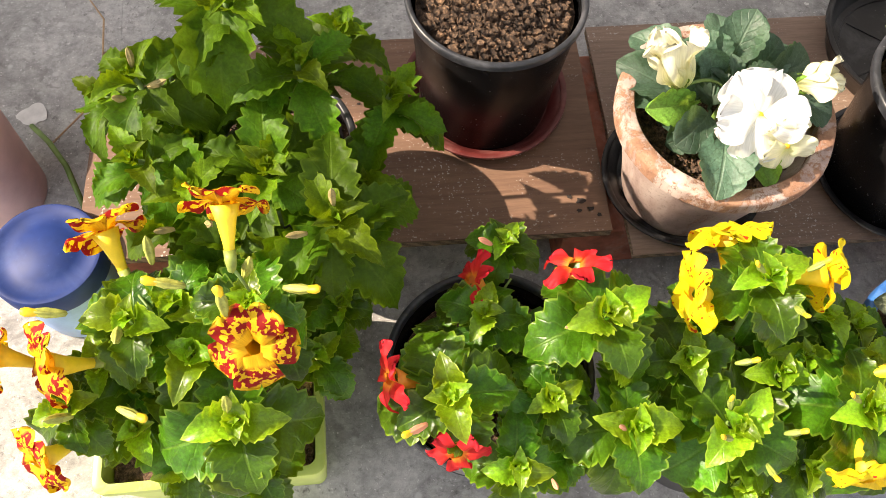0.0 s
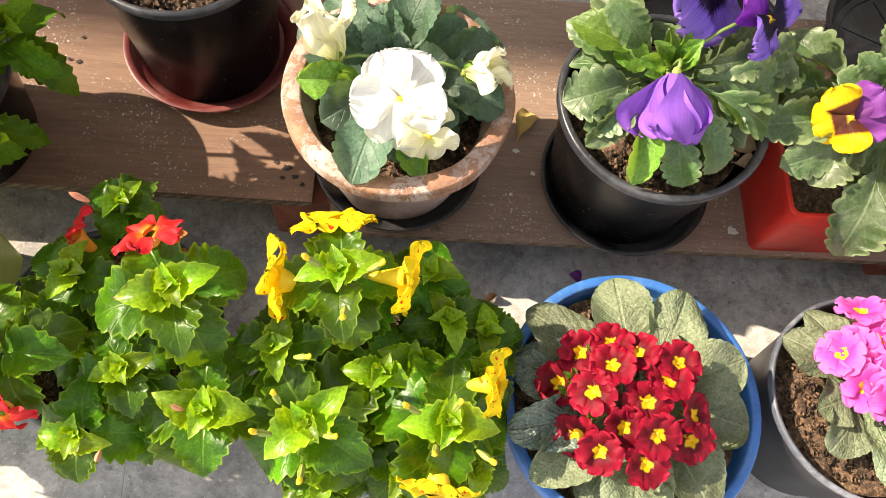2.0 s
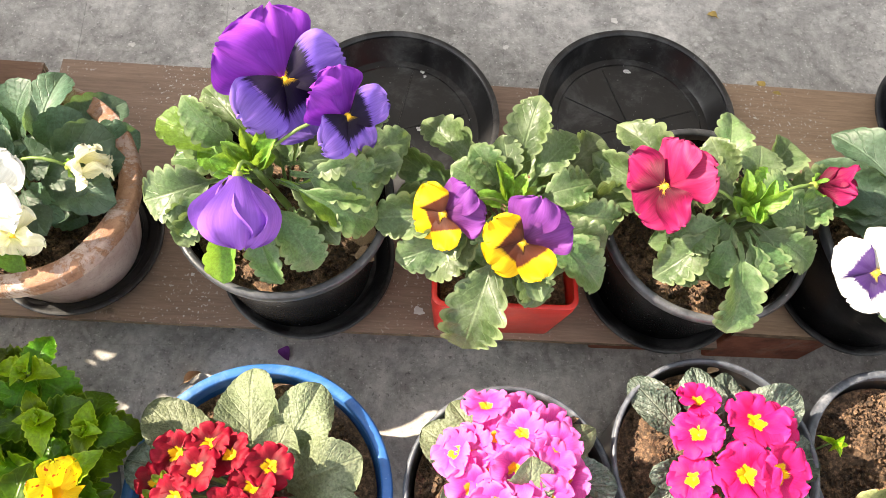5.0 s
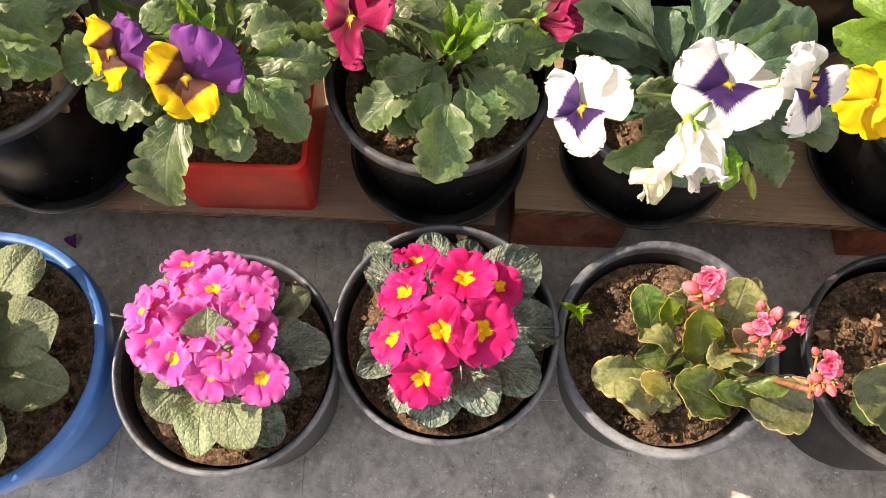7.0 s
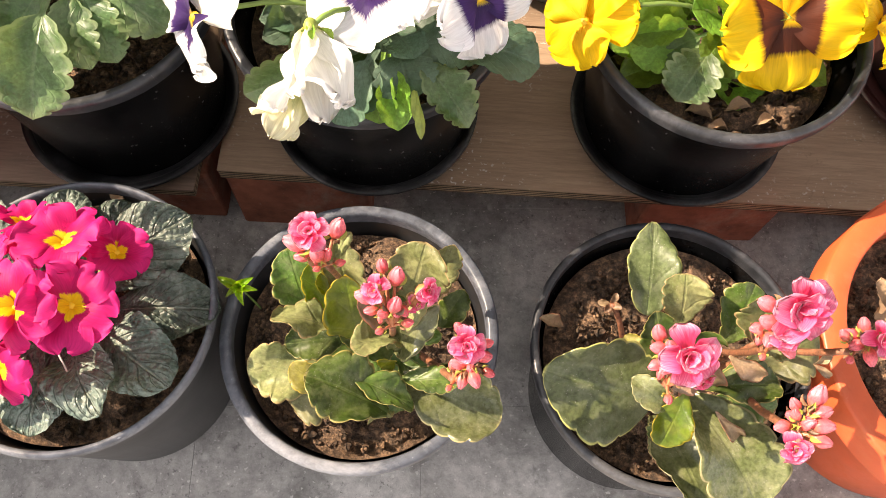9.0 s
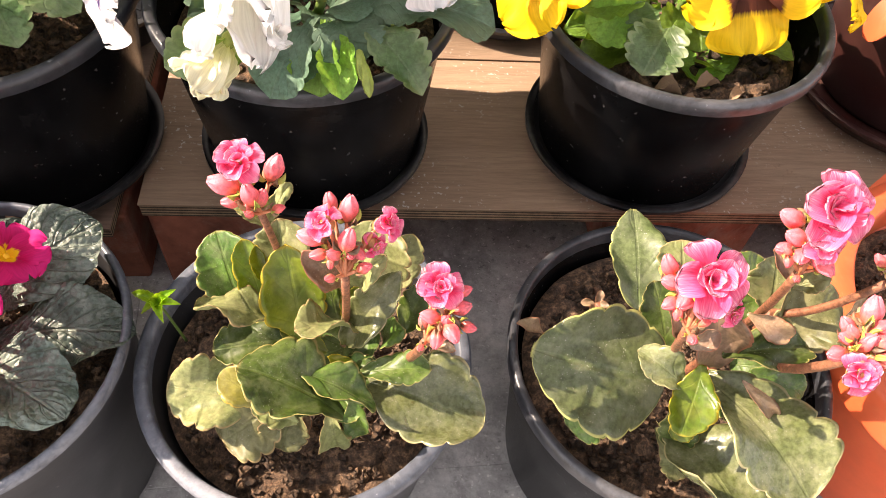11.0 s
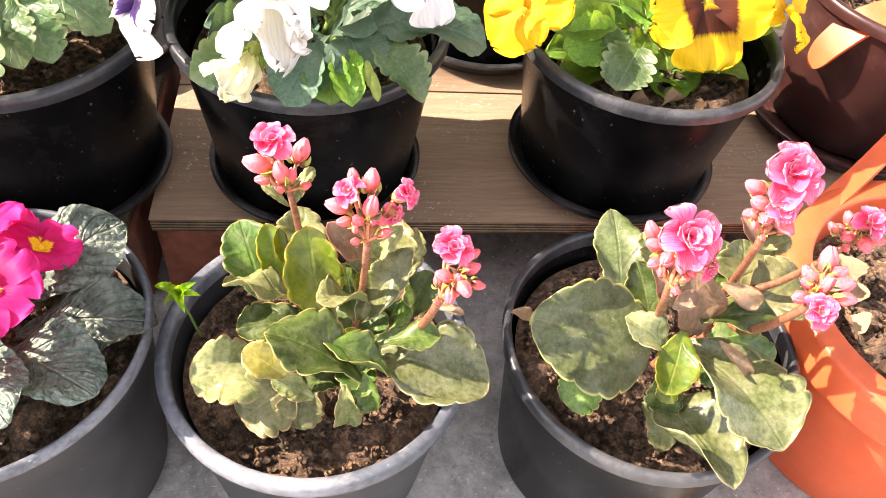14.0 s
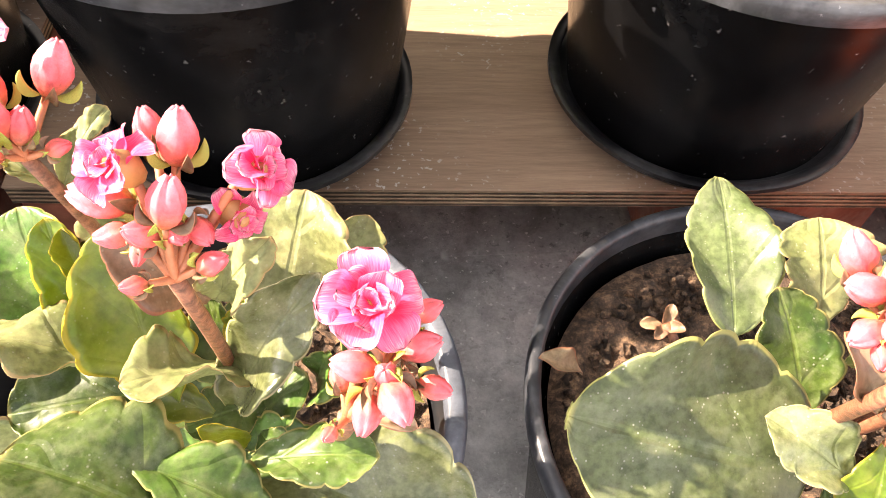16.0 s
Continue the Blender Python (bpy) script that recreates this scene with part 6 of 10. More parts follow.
primrose_flower(prim_b, (0.315, -0.168, 0.206), (0.03, -0.01, 1.0), 0.038, "primred", "dark red blossom with a yellow eye", 22, (0.3000, -0.1807, 0.146))
primrose_flower(prim_b, (0.254, -0.235, 0.196), (-0.34, -0.43, 1.0), 0.038, "primred", "dark red blossom with a yellow eye", 3, (0.2848, -0.1975, 0.146))

# ---- pink primroses primpink ----
prim_k = thing("primrose_plant", (0.502, -0.168, 0.126), "primrose with crinkled leaves and pink blossoms", "potted plant", "potted flowers on the terrace")
leaf(prim_k, "pri", (0.493, -0.178, 0.146), (0.46, -0.222, 0.152), 0.0465, (0, -0.15, 1), -10, 0, 1.0)
leaf(prim_k, "pri", (0.502, -0.185, 0.146), (0.508, -0.251, 0.164), 0.0392, (0, -0.15, 1), 6, 1, 1.0)
leaf(prim_k, "pri", (0.511, -0.183, 0.146), (0.55, -0.243, 0.176), 0.0505, (0, -0.15, 1), 1, 2, 1.0)
leaf(prim_k, "prid", (0.516, -0.182, 0.146), (0.563, -0.238, 0.152), 0.0408, (0, -0.15, 1), -4, 3, 1.0)
leaf(prim_k, "prid", (0.523, -0.165, 0.146), (0.597, -0.166, 0.164), 0.0446, (0, -0.15, 1), -9, 4, 1.0)
leaf(prim_k, "pri", (0.517, -0.154, 0.146), (0.577, -0.121, 0.176), 0.0316, (0, -0.15, 1), 7, 5, 1.0)
leaf(prim_k, "pri", (0.487, -0.156, 0.146), (0.432, -0.124, 0.152), 0.0413, (0, -0.15, 1), 2, 6, 1.0)
leaf(prim_k, "pri", (0.489, -0.17, 0.146), (0.449, -0.189, 0.164), 0.0441, (0, -0.15, 1), -3, 7, 1.0)
leaf(prim_k, "prid", (0.512, -0.152, 0.146), (0.556, -0.114, 0.176), 0.0321, (0, -0.15, 1), -8, 8, 1.0)
leaf(prim_k, "pri", (0.493, -0.151, 0.146), (0.456, -0.1, 0.152), 0.0358, (0, -0.15, 1), 8, 9, 1.0)
leaf(prim_k, "prid", (0.519, -0.172, 0.146), (0.578, -0.199, 0.164), 0.0356, (0, -0.15, 1), 3, 10, 1.0)
primrose_flower(prim_k, (0.483, -0.112, 0.189), (-0.11, 0.70, 1.0), 0.041, "primpink", "bright pink blossom with a yellow eye", 0, (0.4972, -0.1540, 0.141))
primrose_flower(prim_k, (0.512, -0.117, 0.188), (0.18, 0.14, 1.0), 0.041, "primpink", "bright pink blossom with a yellow eye", 53, (0.5045, -0.1552, 0.141))
primrose_flower(prim_k, (0.471, -0.145, 0.193), (-0.59, 0.09, 1.0), 0.041, "primpink", "bright pink blossom with a yellow eye", 34, (0.4942, -0.1623, 0.141))
primrose_flower(prim_k, (0.534, -0.126, 0.189), (0.39, 0.13, 1.0), 0.041, "primpink", "bright pink blossom with a yellow eye", 15, (0.5100, -0.1575, 0.141))
primrose_flower(prim_k, (0.537, -0.143, 0.206), (0.28, 0.20, 1.0), 0.041, "primpink", "bright pink blossom with a yellow eye", 68, (0.5108, -0.1618, 0.141))
primrose_flower(prim_k, (0.545, -0.166, 0.198), (0.03, -0.03, 1.0), 0.041, "primpink", "bright pink blossom with a yellow eye", 49, (0.5128, -0.1675, 0.141))
primrose_flower(prim_k, (0.52, -0.195, 0.202), (0.03, -0.52, 1.0), 0.041, "primpink", "bright pink blossom with a yellow eye", 30, (0.5065, -0.1748, 0.141))
primrose_flower(prim_k, (0.491, -0.185, 0.202), (-0.49, -0.42, 1.0), 0.041, "primpink", "bright pink blossom with a yellow eye", 11, (0.4992, -0.1723, 0.141))
primrose_flower(prim_k, (0.554, -0.195, 0.197), (0.24, -0.30, 1.0), 0.041, "primpink", "bright pink blossom with a yellow eye", 64, (0.5150, -0.1748, 0.141))
primrose_flower(prim_k, (0.46, -0.149, 0.193), (-0.74, 0.01, 1.0), 0.041, "primpink", "bright pink blossom with a yellow eye", 45, (0.4915, -0.1633, 0.141))
primrose_flower(prim_k, (0.511, -0.134, 0.202), (-0.35, 0.32, 1.0), 0.041, "primpink", "bright pink blossom with a yellow eye", 26, (0.5042, -0.1595, 0.141))
primrose_flower(prim_k, (0.472, -0.175, 0.195), (-0.33, -0.16, 1.0), 0.041, "primpink", "bright pink blossom with a yellow eye", 7, (0.4945, -0.1698, 0.141))
primrose_flower(prim_k, (0.488, -0.137, 0.196), (-0.03, 0.35, 1.0), 0.041, "primpink", "bright pink blossom with a yellow eye", 60, (0.4985, -0.1603, 0.141))
primrose_flower(prim_k, (0.53, -0.155, 0.209), (0.19, 0.01, 1.0), 0.041, "primpink", "bright pink blossom with a yellow eye", 41, (0.5090, -0.1648, 0.141))
primrose_flower(prim_k, (0.513, -0.167, 0.207), (-0.34, 0.18, 1.0), 0.041, "primpink", "bright pink blossom with a yellow eye", 22, (0.5048, -0.1678, 0.141))
primrose_flower(prim_k, (0.502, -0.16, 0.209), (0.04, -0.28, 1.0), 0.041, "primpink", "bright pink blossom with a yellow eye", 3, (0.5020, -0.1660, 0.141))
primrose_flower(prim_k, (0.528, -0.181, 0.209), (0.19, -0.21, 1.0), 0.041, "primpink", "bright pink blossom with a yellow eye", 56, (0.5085, -0.1713, 0.141))
primrose_flower(prim_k, (0.482, -0.165, 0.198), (-0.29, -0.36, 1.0), 0.041, "primpink", "bright pink blossom with a yellow eye", 37, (0.4970, -0.1673, 0.141))
leaf(prim_k, "pri", (0.515, -0.177, 0.19), (0.515, -0.153, 0.225), 0.0383, (0, -0.6, 0.8), 0, 2, 1.6)

# ---- magenta primroses primmag ----
prim_g = thing("primrose_plant", (0.689, -0.136, 0.132), "primrose with dark crinkled leaves and magenta blossoms", "potted plant", "potted flowers on the terrace")
leaf(prim_g, "prid", (0.667, -0.125, 0.148), (0.616, -0.071, 0.154), 0.0354, (0, -0.15, 1), -10, 0, 1.0)
leaf(prim_g, "prid", (0.678, -0.122, 0.148), (0.669, -0.061, 0.166), 0.039, (0, -0.15, 1), 6, 1, 1.0)
leaf(prim_g, "prid", (0.697, -0.125, 0.148), (0.756, -0.08, 0.178), 0.0503, (0, -0.15, 1), 1, 2, 1.0)
leaf(prim_g, "prid", (0.702, -0.139, 0.148), (0.779, -0.134, 0.154), 0.0432, (0, -0.15, 1), -4, 3, 1.0)
leaf(prim_g, "prid", (0.699, -0.15, 0.148), (0.759, -0.187, 0.166), 0.0484, (0, -0.15, 1), -9, 4, 1.0)
leaf(prim_g, "prid", (0.691, -0.155, 0.148), (0.727, -0.208, 0.178), 0.0389, (0, -0.15, 1), 7, 5, 1.0)
leaf(prim_g, "prid", (0.68, -0.159, 0.148), (0.679, -0.219, 0.154), 0.0495, (0, -0.15, 1), 2, 6, 1.0)
leaf(prim_g, "prid", (0.666, -0.149, 0.148), (0.619, -0.182, 0.166), 0.0284, (0, -0.15, 1), -3, 7, 1.0)
leaf(prim_g, "prid", (0.666, -0.143, 0.148), (0.62, -0.157, 0.178), 0.0302, (0, -0.15, 1), -8, 8, 1.0)
leaf(prim_g, "prid", (0.686, -0.124, 0.148), (0.706, -0.062, 0.154), 0.037, (0, -0.15, 1), 8, 9, 1.0)
leaf(prim_g, "prid", (0.674, -0.156, 0.148), (0.653, -0.211, 0.166), 0.0341, (0, -0.15, 1), 3, 10, 1.0)
primrose_flower(prim_g, (0.6561, -0.1270, 0.200), (-0.45, 0.25, 1), 0.044, "primmag", "magenta blossom with a yellow eye", 0, (0.6797, -0.1352, 0.147))
primrose_flower(prim_g, (0.6984, -0.1177, 0.210), (0.05, 0.25, 1), 0.052, "primmag", "magenta blossom with a yellow eye", 37, (0.6902, -0.1329, 0.147))
primrose_flower(prim_g, (0.6836, -0.1579, 0.214), (-0.15, -0.15, 1), 0.053, "primmag", "magenta blossom with a yellow eye", 2, (0.6865, -0.1430, 0.147))
primrose_flower(prim_g, (0.7111, -0.1542, 0.210), (0.2, -0.15, 1), 0.053, "primmag", "magenta blossom with a yellow eye", 39, (0.6934, -0.1421, 0.147))
primrose_flower(prim_g, (0.7227, -0.1157, 0.196), (0.6, 0.1, 0.9), 0.040, "primmag", "magenta blossom with a yellow eye", 4, (0.6963, -0.1324, 0.147))
primrose_flower(prim_g, (0.6504, -0.1615, 0.196), (-0.6, -0.1, 0.9), 0.040, "primmag", "magenta blossom with a yellow eye", 41, (0.6782, -0.1439, 0.147))
primrose_flower(prim_g, (0.6709, -0.1861, 0.192), (-0.15, -0.7, 0.85), 0.046, "primmag", "magenta blossom with a yellow eye", 6, (0.6833, -0.1500, 0.147))
primrose_flower(prim_g, (0.6608, -0.0990, 0.190), (-0.2, 0.7, 0.8), 0.038, "primmag", "magenta blossom with a yellow eye", 43, (0.6808, -0.1283, 0.147))

# ---- white pansy with blue-green scalloped leaves ----
pan_t = thing("pansy_plant", (0.083, 0.056, 0.185), "white pansy with blue-green scalloped leaves", "potted plant", "potted flowers on the terrace")
leaf(pan_t, "panb", (0.086, 0.079, 0.237), (0.105, 0.11, 0.29), 0.046, (0, -0.45, 0.9), -20, 0, 1.0)
leaf(pan_t, "panb", (0.07, 0.072, 0.237), (0.04, 0.095, 0.27), 0.0395, (0, -0.45, 0.9), 9, 1, 1.0)
leaf(pan_t, "panb", (0.066, 0.069, 0.237), (0.022, 0.085, 0.265), 0.0518, (0, -0.45, 0.9), -3, 2, 1.0)
leaf(pan_t, "panb", (0.077, 0.075, 0.237), (0.067, 0.102, 0.275), 0.0373, (0, -0.45, 0.9), -15, 3, 1.0)
leaf(pan_t, "panb", (0.102, 0.067, 0.237), (0.163, 0.086, 0.25), 0.0519, (0, -0.45, 0.9), 14, 4, 1.0)
leaf(pan_t, "panb", (0.1, 0.055, 0.237), (0.154, 0.04, 0.25), 0.0471, (0, -0.45, 0.9), 2, 5, 1.0)
leaf(pan_t, "panb", (0.105, 0.052, 0.237), (0.172, 0.03, 0.24), 0.0446, (0, -0.45, 0.9), -10, 6, 1.0)
leaf(pan_t, "panb", (0.095, 0.047, 0.237), (0.134, 0.014, 0.24), 0.0412, (0, -0.45, 0.9), 19, 7, 1.0)
leaf(pan_t, "panb", (0.074, 0.031, 0.237), (0.051, -0.045, 0.235), 0.0523, (0, -0.45, 0.9), 7, 8, 1.0)
leaf(pan_t, "panb", (0.067, 0.045, 0.237), (0.023, 0.004, 0.245), 0.0445, (0, -0.45, 0.9), -5, 9, 1.0)
leaf(pan_t, "panf", (0.06, 0.055, 0.237), (0.001, 0.036, 0.255), 0.0361, (0, -0.45, 0.9), -17, 10, 1.0)
leaf(pan_t, "panf", (0.089, 0.034, 0.237), (0.107, -0.032, 0.225), 0.0294, (0, -0.45, 0.9), 12, 11, 1.0)
leaf(pan_t, "panb", (0.092, 0.062, 0.237), (0.123, 0.059, 0.265), 0.041, (0, -0.45, 0.9), 0, 12, 1.0)
leaf(pan_t, "panb", (0.075, 0.07, 0.237), (0.059, 0.082, 0.275), 0.0326, (0, -0.45, 0.9), -12, 13, 1.0)
leaf(pan_t, "panb", (0.095, 0.072, 0.237), (0.136, 0.101, 0.26), 0.0426, (0, -0.45, 0.9), 17, 14, 1.0)
leaf(pan_t, "panb", (0.084, 0.037, 0.237), (0.088, -0.021, 0.23), 0.0353, (0, -0.45, 0.9), 5, 15, 1.0)
leaf(pan_t, "panb", (0.092, 0.043, 0.237), (0.121, -0.0, 0.235), 0.0353, (0, -0.45, 0.9), -7, 16, 1.0)
leaf(pan_t, "panb", (0.077, 0.041, 0.237), (0.061, -0.009, 0.24), 0.041, (0, -0.45, 0.9), -19, 17, 1.0)
stem(pan_t, "stem", (0.083, 0.056, 0.185), (0.083, 0.054, 0.245), 0.0035, M_STEM)
leaf(pan_t, "panb", (0.0828, 0.0578, 0.2400), (0.0819, 0.0795, 0.2703), 0.0157, (0, -0.3, 1), 16, 0)
leaf(pan_t, "panb", (0.0800, 0.0566, 0.2400), (0.0630, 0.0713, 0.2627), 0.0128, (0, -0.3, 1), -2, 1)
leaf(pan_t, "panb", (0.0789, 0.0547, 0.2400), (0.0559, 0.0586, 0.2621), 0.0131, (0, -0.3, 1), 17, 2)
leaf(pan_t, "panb", (0.0802, 0.0565, 0.2400), (0.0645, 0.0710, 0.2619), 0.0135, (0, -0.3, 1), 19, 3)
leaf(pan_t, "panb", (0.0838, 0.0560, 0.2400), (0.0885, 0.0674, 0.2617), 0.0153, (0, -0.3, 1), -5, 4)
leaf(pan_t, "panb", (0.0858, 0.0559, 0.2400), (0.1017, 0.0666, 0.2612), 0.0111, (0, -0.3, 1), -16, 5)
leaf(pan_t, "panb", (0.0651, 0.0660, 0.2150), (-0.0062, 0.1060, 0.2330), 0.0420, (0, -0.3, 1), -20, 0)
leaf(pan_t, "panb", (0.1009, 0.0660, 0.2150), (0.1723, 0.1060, 0.2250), 0.0480, (0, -0.3, 1), 17, 1)
leaf(pan_t, "panb", (0.0660, 0.0590, 0.2150), (-0.0020, 0.0710, 0.2170), 0.0420, (0, -0.3, 1), 14, 2)
leaf(pan_t, "panb", (0.1000, 0.0600, 0.2150), (0.1680, 0.0760, 0.2330), 0.0480, (0, -0.3, 1), 11, 3)
leaf(pan_t, "panb", (0.0694, 0.0730, 0.2150), (0.0150, 0.1410, 0.2250), 0.0420, (0, -0.3, 1), 8, 4)
leaf(pan_t, "panb", (0.0966, 0.0730, 0.2150), (0.1510, 0.1410, 0.2170), 0.0480, (0, -0.3, 1), 5, 5)
leaf(pan_t, "panb", (0.0864, 0.0760, 0.2150), (0.1000, 0.1560, 0.2330), 0.0420, (0, -0.3, 1), 2, 6)
leaf(pan_t, "panb", (0.0949, 0.0577, 0.1950), (0.1388, 0.0638, 0.2113), 0.0418, (0, -0.2, 1), -8, 0)
leaf(pan_t, "panb", (0.0935, 0.0618, 0.1950), (0.1408, 0.0876, 0.2168), 0.0400, (0, -0.2, 1), 6, 1)
leaf(pan_t, "panb", (0.0899, 0.0658, 0.1950), (0.1233, 0.1131, 0.2181), 0.0389, (0, -0.2, 1), 8, 2)
leaf(pan_t, "panb", (0.0846, 0.0679, 0.1950), (0.0889, 0.1007, 0.2226), 0.0413, (0, -0.2, 1), -10, 3)
leaf(pan_t, "panb", (0.0769, 0.0663, 0.1950), (0.0491, 0.1136, 0.2091), 0.0410, (0, -0.2, 1), -1, 4)
leaf(pan_t, "panb", (0.0744, 0.0644, 0.1950), (0.0329, 0.1051, 0.2187), 0.0390, (0, -0.2, 1), 5, 5)
leaf(pan_t, "panb", (0.0715, 0.0594, 0.1950), (0.0236, 0.0735, 0.2079), 0.0360, (0, -0.2, 1), -13, 6)
leaf(pan_t, "panb", (0.0711, 0.0544, 0.1950), (0.0315, 0.0492, 0.2100), 0.0384, (0, -0.2, 1), 0, 7)
leaf(pan_t, "panb", (0.0723, 0.0506, 0.1950), (0.0324, 0.0304, 0.2053), 0.0385, (0, -0.2, 1), -12, 8)
leaf(pan_t, "panb", (0.0787, 0.0448, 0.1950), (0.0592, -0.0063, 0.2226), 0.0400, (0, -0.2, 1), 0, 9)
leaf(pan_t, "panb", (0.0847, 0.0441, 0.1950), (0.0921, -0.0066, 0.2213), 0.0381, (0, -0.2, 1), -12, 10)
leaf(pan_t, "panb", (0.0872, 0.0448, 0.1950), (0.1029, 0.0030, 0.2161), 0.0420, (0, -0.2, 1), -3, 11)
leaf(pan_t, "panb", (0.0935, 0.0503, 0.1950), (0.1379, 0.0260, 0.2053), 0.0361, (0, -0.2, 1), 7, 12)
leaf(pan_t, "panb", (0.0942, 0.0517, 0.1950), (0.1441, 0.0323, 0.2194), 0.0392, (0, -0.2, 1), 11, 13)
pansy_flower(pan_t, (0.0854, 0.0086, 0.278), (-0.05, -0.62, 0.78), 0.08, "white", "white", "white", "large pure white pansy blossom", (0, 0, 1), 0, (0.083, 0.054, 0.245), 0, 1.0)
pansy_flower(pan_t, (0.109, -0.012, 0.262), (0.15, -0.9, 0.25), 0.052, "cream", "cream", "cream", "creamy white pansy blossom turned downward", (0, 0, 1), 0, (0.083, 0.054, 0.245), 0, 1.0)
bud_drop(pan_t, (0.034, 0.052, 0.262), (-0.45, 0.45, 0.75), 0.044, "cream", "half-open cream pansy", 5, (0.083, 0.054, 0.245))
bud_drop(pan_t, (0.136, 0.052, 0.258), (0.85, -0.1, 0.3), 0.032, "cream", "half-open cream pansy", 5, (0.083, 0.054, 0.245))

# ---- purple pansy with grey-green leaves ----
pan_p = thing("pansy_plant", (0.311, 0.043, 0.216), "purple pansy with grey-green leaves", "potted plant", "potted flowers on the terrace")
leaf(pan_p, "pan", (0.28, 0.06, 0.292), (0.2377, 0.0789, 0.3307), 0.0336, (0, -0.45, 0.9), -20, 0, 1.0)
leaf(pan_p, "panf", (0.274, 0.053, 0.292), (0.214, 0.073, 0.305), 0.0347, (0, -0.45, 0.9), 9, 1, 1.0)
leaf(pan_p, "pan", (0.27, 0.034, 0.292), (0.2097, 0.0124, 0.2857), 0.0488, (0, -0.45, 0.9), -3, 2, 1.0)
leaf(pan_p, "pan", (0.274, 0.028, 0.292), (0.2281, -0.0044, 0.2767), 0.0321, (0, -0.45, 0.9), -15, 3, 1.0)
leaf(pan_p, "pan", (0.314, 0.049, 0.292), (0.3671, 0.0580, 0.3037), 0.0366, (0, -0.45, 0.9), 14, 4, 1.0)
leaf(pan_p, "pan", (0.317, 0.041, 0.292), (0.3890, 0.0428, 0.2767), 0.0502, (0, -0.45, 0.9), 2, 5, 1.0)
leaf(pan_p, "pan", (0.303, 0.021, 0.292), (0.3408, -0.0222, 0.2542), 0.0406, (0, -0.45, 0.9), -10, 6, 1.0)
leaf(pan_p, "pan", (0.295, 0.017, 0.292), (0.3139, -0.0352, 0.2497), 0.0354, (0, -0.45, 0.9), 19, 7, 1.0)
leaf(pan_p, "panf", (0.285, 0.019, 0.292), (0.271, -0.039, 0.255), 0.0273, (0, -0.45, 0.9), 7, 8, 1.0)
leaf(pan_p, "pan", (0.275, 0.025, 0.292), (0.2327, -0.0119, 0.2632), 0.0261, (0, -0.45, 0.9), -5, 9, 1.0)
leaf(pan_p, "panf", (0.31, 0.034, 0.292), (0.371, 0.02, 0.265), 0.0425, (0, -0.45, 0.9), -17, 10, 1.0)
leaf(pan_p, "pan", (0.288, 0.026, 0.292), (0.2817, -0.0082, 0.2677), 0.0265, (0, -0.45, 0.9), 12, 11, 1.0)
leaf(pan_p, "pan", (0.297, 0.025, 0.292), (0.3204, -0.0092, 0.2587), 0.0319, (0, -0.45, 0.9), 0, 12, 1.0)
leaf(pan_p, "pan", (0.307, 0.034, 0.292), (0.3556, 0.0223, 0.2632), 0.0329, (0, -0.45, 0.9), -12, 13, 1.0)
leaf(pan_p, "panf", (0.282, 0.046, 0.292), (0.247, 0.05, 0.3), 0.0335, (0, -0.45, 0.9), 17, 14, 1.0)
leaf(pan_p, "pan", (0.314, 0.033, 0.292), (0.3851, 0.0195, 0.2587), 0.0385, (0, -0.45, 0.9), 5, 15, 1.0)
stem(pan_p, "stem", (0.311, 0.043, 0.216), (0.291, 0.039, 0.3), 0.0035, M_STEM)
leaf(pan_p, "panf", (0.2879, 0.0399, 0.2950), (0.2705, 0.0451, 0.3267), 0.0138, (0, -0.3, 1), 5, 0)
leaf(pan_p, "panf", (0.2905, 0.0428, 0.2950), (0.2875, 0.0643, 0.3199), 0.0131, (0, -0.3, 1), -9, 1)
leaf(pan_p, "panf", (0.2921, 0.0423, 0.2950), (0.2981, 0.0610, 0.3249), 0.0119, (0, -0.3, 1), 12, 2)
leaf(pan_p, "panf", (0.2906, 0.0415, 0.2950), (0.2885, 0.0557, 0.3121), 0.0165, (0, -0.3, 1), 9, 3)
leaf(pan_p, "panf", (0.2884, 0.0396, 0.2950), (0.2738, 0.0432, 0.3230), 0.0127, (0, -0.3, 1), 17, 4)
leaf(pan_p, "panf", (0.2937, 0.0395, 0.2950), (0.3092, 0.0421, 0.3156), 0.0151, (0, -0.3, 1), -11, 5)
leaf(pan_p, "panf", (0.2898, 0.0420, 0.2950), (0.2829, 0.0592, 0.3269), 0.0120, (0, -0.3, 1), 12, 6)
leaf(pan_p, "panf", (0.2866, 0.0384, 0.2950), (0.2618, 0.0350, 0.3172), 0.0168, (0, -0.3, 1), -3, 7)
leaf(pan_p, "panf", (0.2933, 0.0399, 0.2950), (0.3064, 0.0452, 0.3241), 0.0115, (0, -0.3, 1), 15, 8)
leaf(pan_p, "panf", (0.2872, 0.0367, 0.2950), (0.2655, 0.0234, 0.3137), 0.0112, (0, -0.3, 1), -12, 9)
leaf(pan_p, "panf", (0.2938, 0.0407, 0.2950), (0.3093, 0.0505, 0.3250), 0.0148, (0, -0.3, 1), -17, 10)
leaf(pan_p, "panf", (0.2934, 0.0399, 0.2950), (0.3068, 0.0448, 0.3122), 0.0120, (0, -0.3, 1), 7, 11)
leaf(pan_p, "pan", (0.2900, 0.0530, 0.2700), (0.2144, 0.0890, 0.2862), 0.0325, (0, -0.3, 1), -20, 0)
leaf(pan_p, "pan", (0.3320, 0.0530, 0.2700), (0.4076, 0.0890, 0.2790), 0.0372, (0, -0.3, 1), 17, 1)
